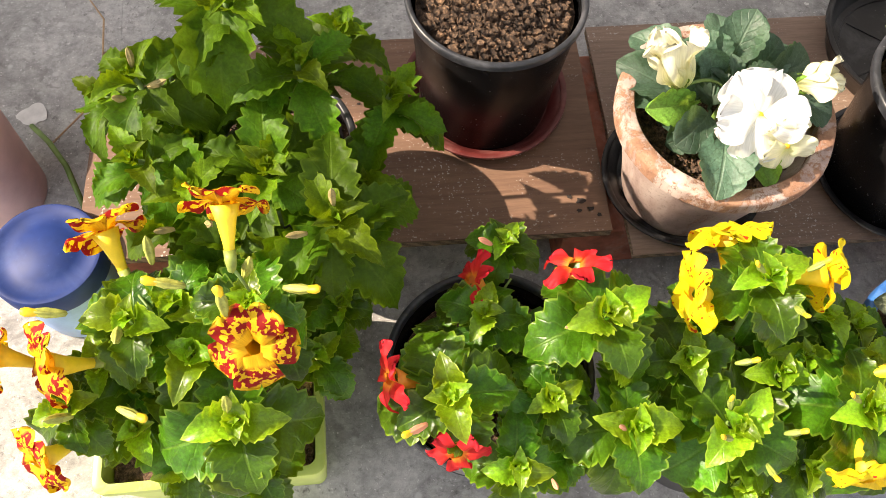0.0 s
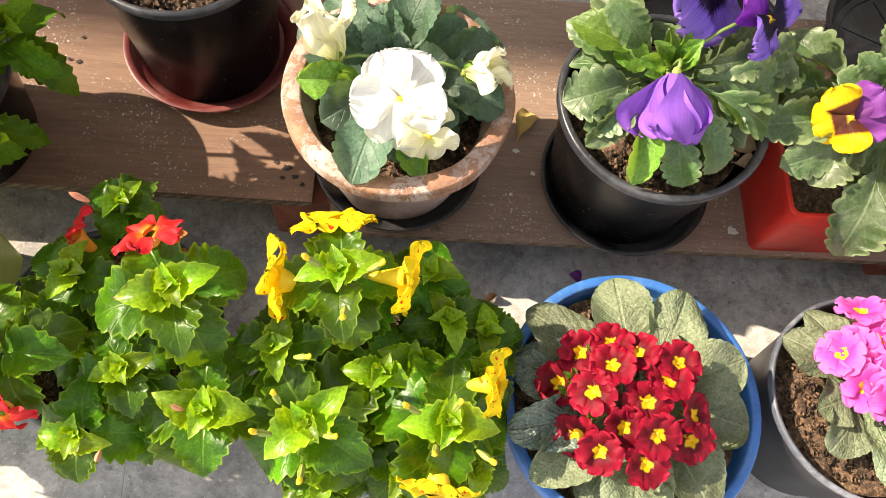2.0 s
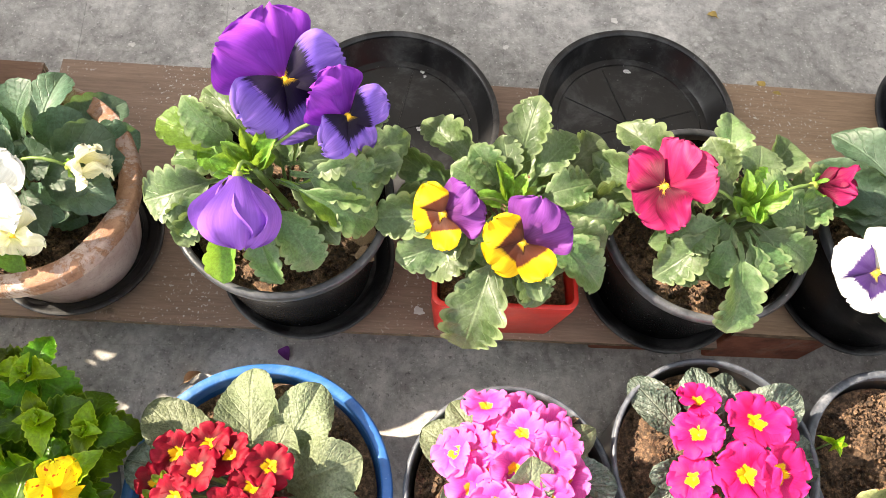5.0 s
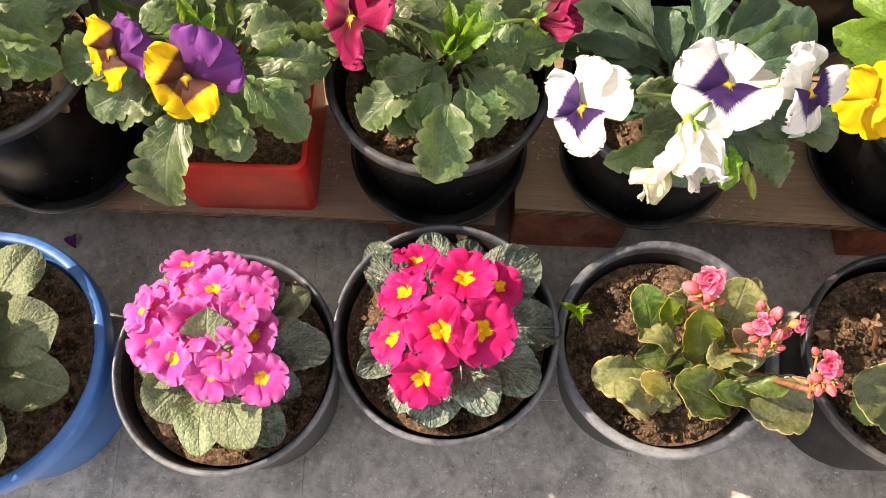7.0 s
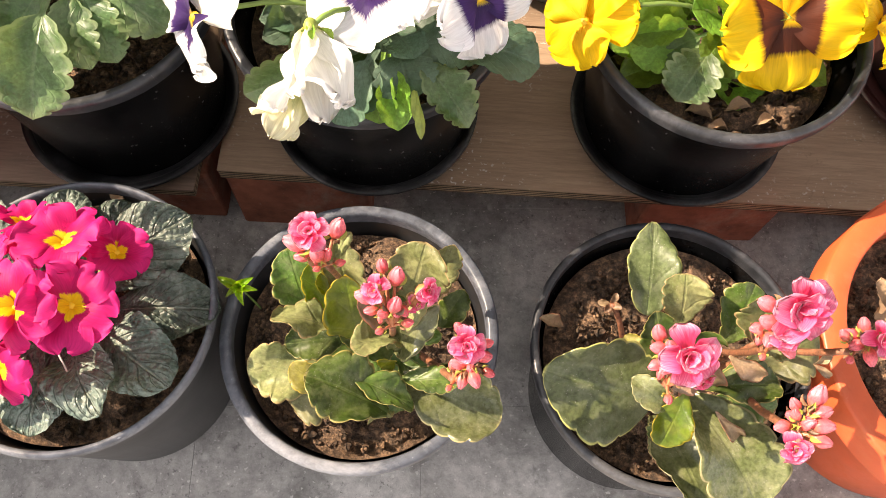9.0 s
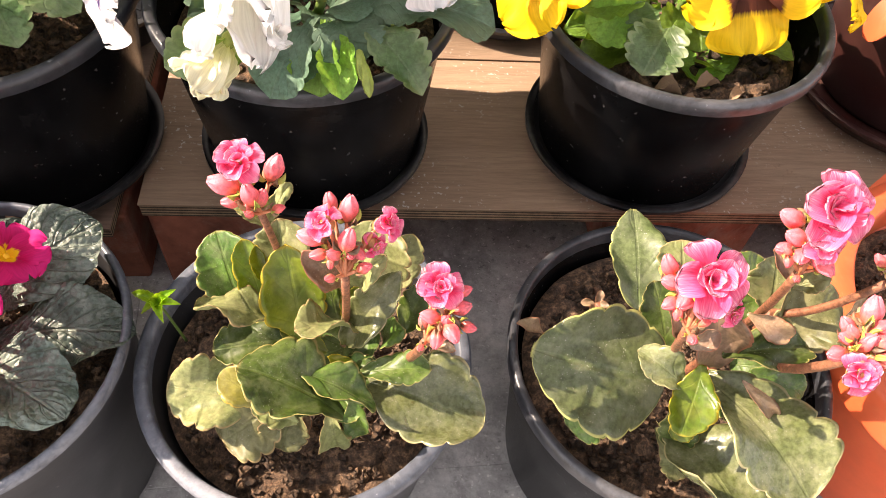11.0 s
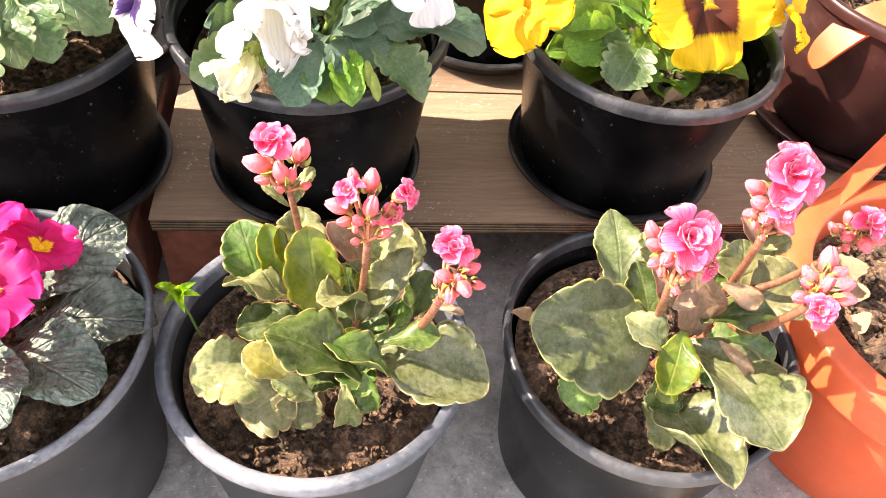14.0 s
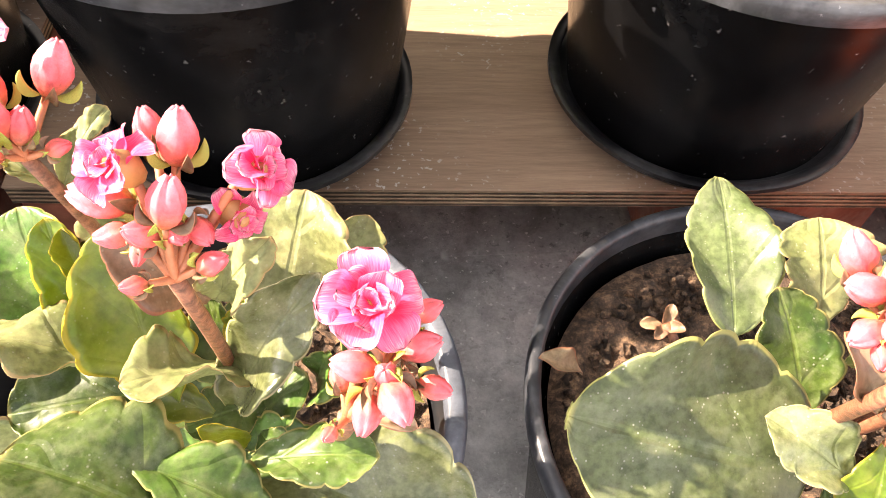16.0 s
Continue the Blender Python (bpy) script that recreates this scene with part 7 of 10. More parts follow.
leaf(pan_p, "pan", (0.2910, 0.0460, 0.2700), (0.2190, 0.0568, 0.2718), 0.0325, (0, -0.3, 1), 14, 2)
leaf(pan_p, "pan", (0.3310, 0.0470, 0.2700), (0.4030, 0.0614, 0.2862), 0.0372, (0, -0.3, 1), 11, 3)
leaf(pan_p, "pan", (0.2950, 0.0600, 0.2700), (0.2374, 0.1212, 0.2790), 0.0325, (0, -0.3, 1), 8, 4)
leaf(pan_p, "pan", (0.3270, 0.0600, 0.2700), (0.3846, 0.1212, 0.2718), 0.0372, (0, -0.3, 1), 5, 5)
leaf(pan_p, "pan", (0.3150, 0.0630, 0.2700), (0.3294, 0.1350, 0.2862), 0.0325, (0, -0.3, 1), 2, 6)
leaf(pan_p, "pan", (0.3224, 0.0469, 0.2500), (0.3742, 0.0645, 0.2732), 0.0309, (0, -0.2, 1), 10, 0)
leaf(pan_p, "pan", (0.3200, 0.0509, 0.2500), (0.3612, 0.0871, 0.2656), 0.0287, (0, -0.2, 1), -10, 1)
leaf(pan_p, "pan", (0.3160, 0.0539, 0.2500), (0.3368, 0.0989, 0.2597), 0.0321, (0, -0.2, 1), 8, 2)
leaf(pan_p, "pan", (0.3115, 0.0550, 0.2500), (0.3136, 0.1050, 0.2741), 0.0263, (0, -0.2, 1), -11, 3)
leaf(pan_p, "pan", (0.3072, 0.0544, 0.2500), (0.2908, 0.1037, 0.2769), 0.0314, (0, -0.2, 1), 8, 4)
leaf(pan_p, "pan", (0.3017, 0.0506, 0.2500), (0.2709, 0.0760, 0.2650), 0.0323, (0, -0.2, 1), -8, 5)
leaf(pan_p, "pan", (0.2994, 0.0460, 0.2500), (0.2679, 0.0541, 0.2621), 0.0300, (0, -0.2, 1), 0, 6)
leaf(pan_p, "pan", (0.2999, 0.0385, 0.2500), (0.2469, 0.0173, 0.2717), 0.0325, (0, -0.2, 1), 8, 7)
leaf(pan_p, "pan", (0.3008, 0.0366, 0.2500), (0.2500, 0.0046, 0.2703), 0.0292, (0, -0.2, 1), -13, 8)
leaf(pan_p, "pan", (0.3061, 0.0320, 0.2500), (0.2877, -0.0096, 0.2658), 0.0316, (0, -0.2, 1), -1, 9)
leaf(pan_p, "pan", (0.3130, 0.0312, 0.2500), (0.3223, -0.0247, 0.2707), 0.0303, (0, -0.2, 1), -13, 10)
leaf(pan_p, "pan", (0.3151, 0.0317, 0.2500), (0.3343, -0.0215, 0.2679), 0.0266, (0, -0.2, 1), -12, 11)
leaf(pan_p, "pan", (0.3192, 0.0342, 0.2500), (0.3578, -0.0074, 0.2710), 0.0301, (0, -0.2, 1), -8, 12)
leaf(pan_p, "pan", (0.3227, 0.0401, 0.2500), (0.3667, 0.0292, 0.2730), 0.0283, (0, -0.2, 1), -13, 13)
pansy_flower(pan_p, (0.312, 0.096, 0.334), (0.42, -0.42, 0.70), 0.100, "purple", "violet", "violet", "large purple pansy blossom with a dark eye", (0, 0, 1), 0, (0.291, 0.039, 0.3), 0, 1.10)
pansy_flower(pan_p, (0.360, 0.073, 0.326), (0.62, -0.45, 0.50), 0.072, "purple", "violet", "violet", "smaller purple pansy blossom with a dark eye", (0, 0, 1), 0, (0.291, 0.039, 0.3), -8, 1.0)
bud_drop(pan_p, (0.286, 0.019, 0.325), (0.05, -0.75, -0.5), 0.051, "lilac", "nodding soft purple pansy", 6, (0.291, 0.039, 0.3))

# ---- yellow and purple pansy with toothed leaves ----
pan_r = thing("pansy_plant", (0.497, 0.042, 0.165), "yellow and purple pansy with toothed leaves", "potted plant", "potted flowers on the terrace")
leaf(pan_r, "pan", (0.5, 0.07, 0.254), (0.511, 0.122, 0.3), 0.0421, (0, -0.45, 0.9), -20, 0, 1.0)
leaf(pan_r, "pan", (0.485, 0.057, 0.254), (0.456, 0.08, 0.285), 0.0327, (0, -0.45, 0.9), 9, 1, 1.0)
leaf(pan_r, "pan", (0.492, 0.06, 0.254), (0.482, 0.092, 0.285), 0.0321, (0, -0.45, 0.9), -3, 2, 1.0)
leaf(pan_r, "pan", (0.507, 0.061, 0.254), (0.544, 0.103, 0.275), 0.0344, (0, -0.45, 0.9), -15, 3, 1.0)
leaf(pan_r, "pan", (0.481, 0.052, 0.254), (0.441, 0.066, 0.275), 0.0328, (0, -0.45, 0.9), 14, 4, 1.0)
leaf(pan_r, "pan", (0.464, 0.038, 0.254), (0.379, 0.023, 0.255), 0.0432, (0, -0.45, 0.9), 2, 5, 1.0)
leaf(pan_r, "pan", (0.47, 0.029, 0.254), (0.401, -0.005, 0.24), 0.0423, (0, -0.45, 0.9), -10, 6, 1.0)
leaf(pan_r, "pan", (0.476, 0.026, 0.254), (0.427, -0.017, 0.235), 0.0450, (0, -0.45, 0.9), 19, 7, 1.0)
leaf(pan_r, "pan", (0.484, 0.011, 0.254), (0.461, -0.065, 0.2), 0.0601, (0, -0.45, 0.9), 7, 8, 1.0)
leaf(pan_r, "pan", (0.499, 0.021, 0.254), (0.521, -0.03, 0.215), 0.0384, (0, -0.45, 0.9), -5, 9, 1.0)
leaf(pan_r, "pan", (0.512, 0.026, 0.254), (0.571, -0.016, 0.23), 0.0440, (0, -0.45, 0.9), -17, 10, 1.0)
leaf(pan_r, "pan", (0.516, 0.042, 0.254), (0.587, 0.04, 0.25), 0.0401, (0, -0.45, 0.9), 12, 11, 1.0)
leaf(pan_r, "pan", (0.513, 0.035, 0.254), (0.573, 0.014, 0.245), 0.0395, (0, -0.45, 0.9), 0, 12, 1.0)
leaf(pan_r, "pan", (0.511, 0.05, 0.254), (0.56, 0.063, 0.265), 0.0384, (0, -0.45, 0.9), -12, 13, 1.0)
leaf(pan_r, "pan", (0.493, 0.023, 0.254), (0.493, -0.026, 0.225), 0.0388, (0, -0.45, 0.9), 17, 14, 1.0)
leaf(pan_r, "pan", (0.505, 0.029, 0.254), (0.541, -0.004, 0.235), 0.0489, (0, -0.45, 0.9), 5, 15, 1.0)
leaf(pan_r, "pan", (0.487, 0.029, 0.254), (0.47, -0.005, 0.24), 0.0425, (0, -0.45, 0.9), -7, 16, 1.0)
leaf(pan_r, "pan", (0.479, 0.033, 0.254), (0.437, 0.005, 0.245), 0.0422, (0, -0.45, 0.9), -19, 17, 1.0)
leaf(pan_r, "pan", (0.5, 0.037, 0.254), (0.52, 0.019, 0.25), 0.0376, (0, -0.45, 0.9), 10, 18, 1.0)
leaf(pan_r, "pan", (0.47, 0.044, 0.254), (0.398, 0.044, 0.26), 0.0318, (0, -0.45, 0.9), -2, 19, 1.0)
stem(pan_r, "stem", (0.497, 0.042, 0.165), (0.492, 0.039, 0.262), 0.0035, M_STEM)
leaf(pan_r, "panf", (0.4955, 0.0370, 0.2570), (0.5150, 0.0260, 0.2787), 0.0140, (0, -0.3, 1), -12, 0)
leaf(pan_r, "panf", (0.4877, 0.0396, 0.2570), (0.4634, 0.0432, 0.2756), 0.0147, (0, -0.3, 1), -1, 1)
leaf(pan_r, "panf", (0.4904, 0.0418, 0.2570), (0.4813, 0.0575, 0.2856), 0.0128, (0, -0.3, 1), -2, 2)
leaf(pan_r, "panf", (0.4900, 0.0417, 0.2570), (0.4786, 0.0572, 0.2878), 0.0137, (0, -0.3, 1), 19, 3)
leaf(pan_r, "panf", (0.4934, 0.0419, 0.2570), (0.5012, 0.0584, 0.2839), 0.0146, (0, -0.3, 1), -7, 4)
leaf(pan_r, "panf", (0.4948, 0.0407, 0.2570), (0.5107, 0.0505, 0.2779), 0.0113, (0, -0.3, 1), 5, 5)
leaf(pan_r, "panf", (0.4925, 0.0367, 0.2570), (0.4956, 0.0234, 0.2778), 0.0157, (0, -0.3, 1), -1, 6)
leaf(pan_r, "panf", (0.4897, 0.0427, 0.2570), (0.4768, 0.0636, 0.2935), 0.0145, (0, -0.3, 1), 9, 7)
leaf(pan_r, "pan", (0.4760, 0.0520, 0.2320), (0.3920, 0.0920, 0.2500), 0.0361, (0, -0.3, 1), -20, 0)
leaf(pan_r, "pan", (0.5180, 0.0520, 0.2320), (0.6020, 0.0920, 0.2420), 0.0413, (0, -0.3, 1), 17, 1)
leaf(pan_r, "pan", (0.4770, 0.0450, 0.2320), (0.3970, 0.0570, 0.2340), 0.0361, (0, -0.3, 1), 14, 2)
leaf(pan_r, "pan", (0.5170, 0.0460, 0.2320), (0.5970, 0.0620, 0.2500), 0.0413, (0, -0.3, 1), 11, 3)
leaf(pan_r, "pan", (0.4810, 0.0590, 0.2320), (0.4170, 0.1270, 0.2420), 0.0361, (0, -0.3, 1), 8, 4)
leaf(pan_r, "pan", (0.5130, 0.0590, 0.2320), (0.5770, 0.1270, 0.2340), 0.0413, (0, -0.3, 1), 5, 5)
leaf(pan_r, "pan", (0.5010, 0.0620, 0.2320), (0.5170, 0.1420, 0.2500), 0.0361, (0, -0.3, 1), 2, 6)
leaf(pan_r, "pan", (0.5088, 0.0443, 0.2120), (0.5573, 0.0540, 0.2291), 0.0330, (0, -0.2, 1), 5, 0)
leaf(pan_r, "pan", (0.5069, 0.0487, 0.2120), (0.5431, 0.0731, 0.2337), 0.0310, (0, -0.2, 1), 13, 1)
leaf(pan_r, "pan", (0.5043, 0.0515, 0.2120), (0.5355, 0.0918, 0.2334), 0.0295, (0, -0.2, 1), -11, 2)
leaf(pan_r, "pan", (0.4960, 0.0540, 0.2120), (0.4917, 0.1033, 0.2337), 0.0334, (0, -0.2, 1), 4, 3)
leaf(pan_r, "pan", (0.4907, 0.0522, 0.2120), (0.4629, 0.0971, 0.2420), 0.0308, (0, -0.2, 1), -2, 4)
leaf(pan_r, "pan", (0.4877, 0.0495, 0.2120), (0.4460, 0.0831, 0.2341), 0.0313, (0, -0.2, 1), -3, 5)
leaf(pan_r, "pan", (0.4850, 0.0427, 0.2120), (0.4269, 0.0462, 0.2301), 0.0359, (0, -0.2, 1), 12, 6)
leaf(pan_r, "pan", (0.4851, 0.0405, 0.2120), (0.4259, 0.0332, 0.2391), 0.0324, (0, -0.2, 1), -9, 7)
leaf(pan_r, "pan", (0.4879, 0.0341, 0.2120), (0.4400, -0.0074, 0.2287), 0.0324, (0, -0.2, 1), -9, 8)
leaf(pan_r, "pan", (0.4910, 0.0316, 0.2120), (0.4615, -0.0190, 0.2286), 0.0322, (0, -0.2, 1), -8, 9)
leaf(pan_r, "pan", (0.4989, 0.0301, 0.2120), (0.5092, -0.0356, 0.2265), 0.0357, (0, -0.2, 1), -14, 10)
leaf(pan_r, "pan", (0.5008, 0.0306, 0.2120), (0.5220, -0.0318, 0.2338), 0.0315, (0, -0.2, 1), 1, 11)
leaf(pan_r, "pan", (0.5057, 0.0337, 0.2120), (0.5307, 0.0098, 0.2277), 0.0310, (0, -0.2, 1), -3, 12)
leaf(pan_r, "pan", (0.5083, 0.0379, 0.2120), (0.5488, 0.0232, 0.2382), 0.0336, (0, -0.2, 1), 11, 13)
pansy_flower(pan_r, (0.436, 0.015, 0.29), (-0.45, -0.55, 0.55), 0.058, "dusk", "yellowblot", "yellowblot", "yellow pansy blossom with a dark face and purple top", (0, 0, 1), 0, (0.492, 0.039, 0.262), -38, 1.05)
pansy_flower(pan_r, (0.496, -0.007, 0.295), (-0.1, -0.65, 0.55), 0.066, "dusk", "yellowblot", "yellowblot", "yellow pansy blossom with a dark face and purple top", (0, 0, 1), 0, (0.492, 0.039, 0.262), -38, 1.15)

# ---- magenta pansy with grey-green leaves ----
pan_m = thing("pansy_plant", (0.667, 0.046, 0.208), "magenta pansy with grey-green leaves", "potted plant", "potted flowers on the terrace")
leaf(pan_m, "pan", (0.681, 0.065, 0.262), (0.652, 0.1, 0.29), 0.0353, (0, -0.45, 0.9), -20, 0, 1.0)
leaf(pan_m, "pan", (0.691, 0.063, 0.262), (0.696, 0.098, 0.285), 0.0457, (0, -0.45, 0.9), 9, 1, 1.0)
leaf(pan_m, "pan", (0.697, 0.054, 0.262), (0.724, 0.068, 0.275), 0.0472, (0, -0.45, 0.9), -3, 2, 1.0)
leaf(pan_m, "pan", (0.699, 0.047, 0.262), (0.736, 0.045, 0.265), 0.0475, (0, -0.45, 0.9), -15, 3, 1.0)
leaf(pan_m, "pan", (0.694, 0.037, 0.262), (0.726, 0.011, 0.25), 0.0560, (0, -0.45, 0.9), 14, 4, 1.0)
leaf(pan_m, "pan", (0.698, 0.036, 0.262), (0.746, 0.01, 0.245), 0.0360, (0, -0.45, 0.9), 2, 5, 1.0)
leaf(pan_m, "pan", (0.679, 0.02, 0.262), (0.673, -0.049, 0.232), 0.0511, (0, -0.45, 0.9), -10, 6, 1.0)
leaf(pan_m, "pan", (0.67, 0.038, 0.262), (0.628, 0.014, 0.255), 0.0388, (0, -0.45, 0.9), 19, 7, 1.0)
leaf(pan_m, "pan", (0.665, 0.031, 0.262), (0.613, -0.007, 0.24), 0.0399, (0, -0.45, 0.9), 7, 8, 1.0)
leaf(pan_m, "pan", (0.668, 0.041, 0.262), (0.623, 0.026, 0.25), 0.0336, (0, -0.45, 0.9), -5, 9, 1.0)
leaf(pan_m, "pan", (0.675, 0.031, 0.262), (0.652, -0.006, 0.24), 0.0340, (0, -0.45, 0.9), -17, 10, 1.0)
leaf(pan_m, "pan", (0.678, 0.039, 0.262), (0.66, 0.018, 0.25), 0.0341, (0, -0.45, 0.9), 12, 11, 1.0)
leaf(pan_m, "pan", (0.686, 0.029, 0.262), (0.7, -0.014, 0.235), 0.0350, (0, -0.45, 0.9), 0, 12, 1.0)
leaf(pan_m, "pan", (0.689, 0.031, 0.262), (0.715, -0.008, 0.235), 0.0354, (0, -0.45, 0.9), -12, 13, 1.0)
leaf(pan_m, "pan", (0.679, 0.056, 0.262), (0.652, 0.073, 0.275), 0.0341, (0, -0.45, 0.9), 17, 14, 1.0)
leaf(pan_m, "panf", (0.693, 0.058, 0.262), (0.707, 0.079, 0.28), 0.0374, (0, -0.45, 0.9), 5, 15, 1.0)
leaf(pan_m, "pan", (0.675, 0.061, 0.262), (0.639, 0.096, 0.27), 0.0346, (0, -0.45, 0.9), -7, 16, 1.0)
stem(pan_m, "stem", (0.667, 0.046, 0.208), (0.682, 0.044, 0.27), 0.0035, M_STEM)
leaf(pan_m, "panf", (0.6794, 0.0442, 0.2650), (0.6647, 0.0455, 0.2926), 0.0132, (0, -0.3, 1), -18, 0)
leaf(pan_m, "panf", (0.6840, 0.0422, 0.2650), (0.6952, 0.0322, 0.2847), 0.0150, (0, -0.3, 1), 9, 1)
leaf(pan_m, "panf", (0.6862, 0.0449, 0.2650), (0.7102, 0.0500, 0.2996), 0.0168, (0, -0.3, 1), 11, 2)
leaf(pan_m, "panf", (0.6845, 0.0463, 0.2650), (0.6989, 0.0597, 0.2981), 0.0122, (0, -0.3, 1), 16, 3)
leaf(pan_m, "panf", (0.6809, 0.0405, 0.2650), (0.6748, 0.0204, 0.3018), 0.0146, (0, -0.3, 1), -12, 4)
leaf(pan_m, "panf", (0.6799, 0.0442, 0.2650), (0.6678, 0.0456, 0.2900), 0.0124, (0, -0.3, 1), -12, 5)
leaf(pan_m, "panf", (0.6830, 0.0465, 0.2650), (0.6883, 0.0609, 0.2936), 0.0143, (0, -0.3, 1), 8, 6)
leaf(pan_m, "panf", (0.6814, 0.0406, 0.2650), (0.6781, 0.0212, 0.2986), 0.0123, (0, -0.3, 1), 5, 7)
leaf(pan_m, "panf", (0.6816, 0.0402, 0.2650), (0.6796, 0.0187, 0.3001), 0.0144, (0, -0.3, 1), 19, 8)
leaf(pan_m, "panf", (0.6812, 0.0477, 0.2650), (0.6764, 0.0689, 0.2960), 0.0129, (0, -0.3, 1), -2, 9)
leaf(pan_m, "pan", (0.6460, 0.0560, 0.2400), (0.5620, 0.0960, 0.2580), 0.0361, (0, -0.3, 1), -20, 0)
leaf(pan_m, "pan", (0.6880, 0.0560, 0.2400), (0.7720, 0.0960, 0.2500), 0.0413, (0, -0.3, 1), 17, 1)
leaf(pan_m, "pan", (0.6470, 0.0490, 0.2400), (0.5670, 0.0610, 0.2420), 0.0361, (0, -0.3, 1), 14, 2)
leaf(pan_m, "pan", (0.6870, 0.0500, 0.2400), (0.7670, 0.0660, 0.2580), 0.0413, (0, -0.3, 1), 11, 3)
leaf(pan_m, "pan", (0.6510, 0.0630, 0.2400), (0.5870, 0.1310, 0.2500), 0.0361, (0, -0.3, 1), 8, 4)
leaf(pan_m, "pan", (0.6830, 0.0630, 0.2400), (0.7470, 0.1310, 0.2420), 0.0413, (0, -0.3, 1), 5, 5)
leaf(pan_m, "pan", (0.6710, 0.0660, 0.2400), (0.6870, 0.1460, 0.2580), 0.0361, (0, -0.3, 1), 2, 6)
leaf(pan_m, "pan", (0.6790, 0.0466, 0.2200), (0.7372, 0.0497, 0.2494), 0.0298, (0, -0.2, 1), 0, 0)
leaf(pan_m, "pan", (0.6760, 0.0540, 0.2200), (0.7180, 0.0911, 0.2476), 0.0295, (0, -0.2, 1), -11, 1)
leaf(pan_m, "pan", (0.6718, 0.0570, 0.2200), (0.6898, 0.0984, 0.2341), 0.0314, (0, -0.2, 1), 11, 2)
leaf(pan_m, "pan", (0.6676, 0.0580, 0.2200), (0.6697, 0.0985, 0.2494), 0.0336, (0, -0.2, 1), -15, 3)
leaf(pan_m, "pan", (0.6620, 0.0569, 0.2200), (0.6367, 0.1122, 0.2370), 0.0326, (0, -0.2, 1), -10, 4)
leaf(pan_m, "pan", (0.6581, 0.0540, 0.2200), (0.6220, 0.0864, 0.2374), 0.0326, (0, -0.2, 1), 3, 5)
leaf(pan_m, "pan", (0.6551, 0.0478, 0.2200), (0.6107, 0.0544, 0.2448), 0.0353, (0, -0.2, 1), -12, 6)
leaf(pan_m, "pan", (0.6557, 0.0420, 0.2200), (0.6141, 0.0273, 0.2312), 0.0299, (0, -0.2, 1), -14, 7)
leaf(pan_m, "pan", (0.6579, 0.0382, 0.2200), (0.6168, 0.0033, 0.2438), 0.0347, (0, -0.2, 1), -2, 8)
leaf(pan_m, "pan", (0.6609, 0.0356, 0.2200), (0.6351, -0.0085, 0.2314), 0.0340, (0, -0.2, 1), -12, 9)
leaf(pan_m, "pan", (0.6668, 0.0340, 0.2200), (0.6661, -0.0157, 0.2450), 0.0359, (0, -0.2, 1), 1, 10)
leaf(pan_m, "pan", (0.6738, 0.0361, 0.2200), (0.7004, -0.0030, 0.2338), 0.0305, (0, -0.2, 1), -7, 11)
leaf(pan_m, "pan", (0.6753, 0.0374, 0.2200), (0.7071, 0.0046, 0.2365), 0.0318, (0, -0.2, 1), -2, 12)
leaf(pan_m, "pan", (0.6784, 0.0421, 0.2200), (0.7419, 0.0206, 0.2448), 0.0320, (0, -0.2, 1), -11, 13)
pansy_flower(pan_m, (0.6079, 0.0466, 0.2986), (-0.74, -0.4, 0.38), 0.078, "rose", "magenta", "magenta", "deep magenta pansy blossom", (0, 0, 1), 0, (0.682, 0.044, 0.27), 4, 1.0)
bud_drop(pan_m, (0.742, 0.069, 0.275), (0.9, 0.1, 0.1), 0.028, "magenta", "faded half-closed magenta pansy", 5, (0.682, 0.044, 0.27))

# ---- white and purple pansy with grey-green leaves ----
pan_w = thing("pansy_plant", (0.864, 0.054, 0.206), "white and purple pansy with grey-green leaves", "potted plant", "potted flowers on the terrace")
leaf(pan_w, "pan", (0.857, 0.0, 0.257), (0.796, -0.031, 0.245), 0.0325, (0, -0.45, 0.9), -20, 0, 1.0)
leaf(pan_w, "pan", (0.864, 0.007, 0.257), (0.822, -0.013, 0.26), 0.0347, (0, -0.45, 0.9), 9, 1, 1.0)
leaf(pan_w, "panb", (0.882, 0.001, 0.257), (0.894, -0.031, 0.25), 0.0438, (0, -0.45, 0.9), -3, 2, 1.0)
leaf(pan_w, "pan", (0.89, -0.003, 0.257), (0.928, -0.041, 0.24), 0.0317, (0, -0.45, 0.9), -15, 3, 1.0)
leaf(pan_w, "panf", (0.876, -0.004, 0.257), (0.875, -0.039, 0.235), 0.0312, (0, -0.45, 0.9), 14, 4, 1.0)
leaf(pan_w, "panb", (0.87, -0.004, 0.257), (0.849, -0.041, 0.235), 0.0359, (0, -0.45, 0.9), 2, 5, 1.0)
leaf(pan_w, "panb", (0.9, 0.008, 0.257), (0.967, -0.006, 0.255), 0.041, (0, -0.45, 0.9), -10, 6, 1.0)
leaf(pan_w, "panb", (0.889, 0.008, 0.257), (0.919, -0.008, 0.26), 0.0421, (0, -0.45, 0.9), 19, 7, 1.0)
leaf(pan_w, "panb", (0.895, 0.011, 0.257), (0.938, -0.006, 0.27), 0.0367, (0, -0.45, 0.9), 7, 8, 1.0)
leaf(pan_w, "pan", (0.863, 0.017, 0.257), (0.815, 0.014, 0.275), 0.0304, (0, -0.45, 0.9), -5, 9, 1.0)
leaf(pan_w, "panb", (0.883, 0.008, 0.257), (0.894, -0.011, 0.262), 0.031, (0, -0.45, 0.9), -17, 10, 1.0)
leaf(pan_w, "panb", (0.873, -0.002, 0.257), (0.862, -0.037, 0.24), 0.0308, (0, -0.45, 0.9), 12, 11, 1.0)
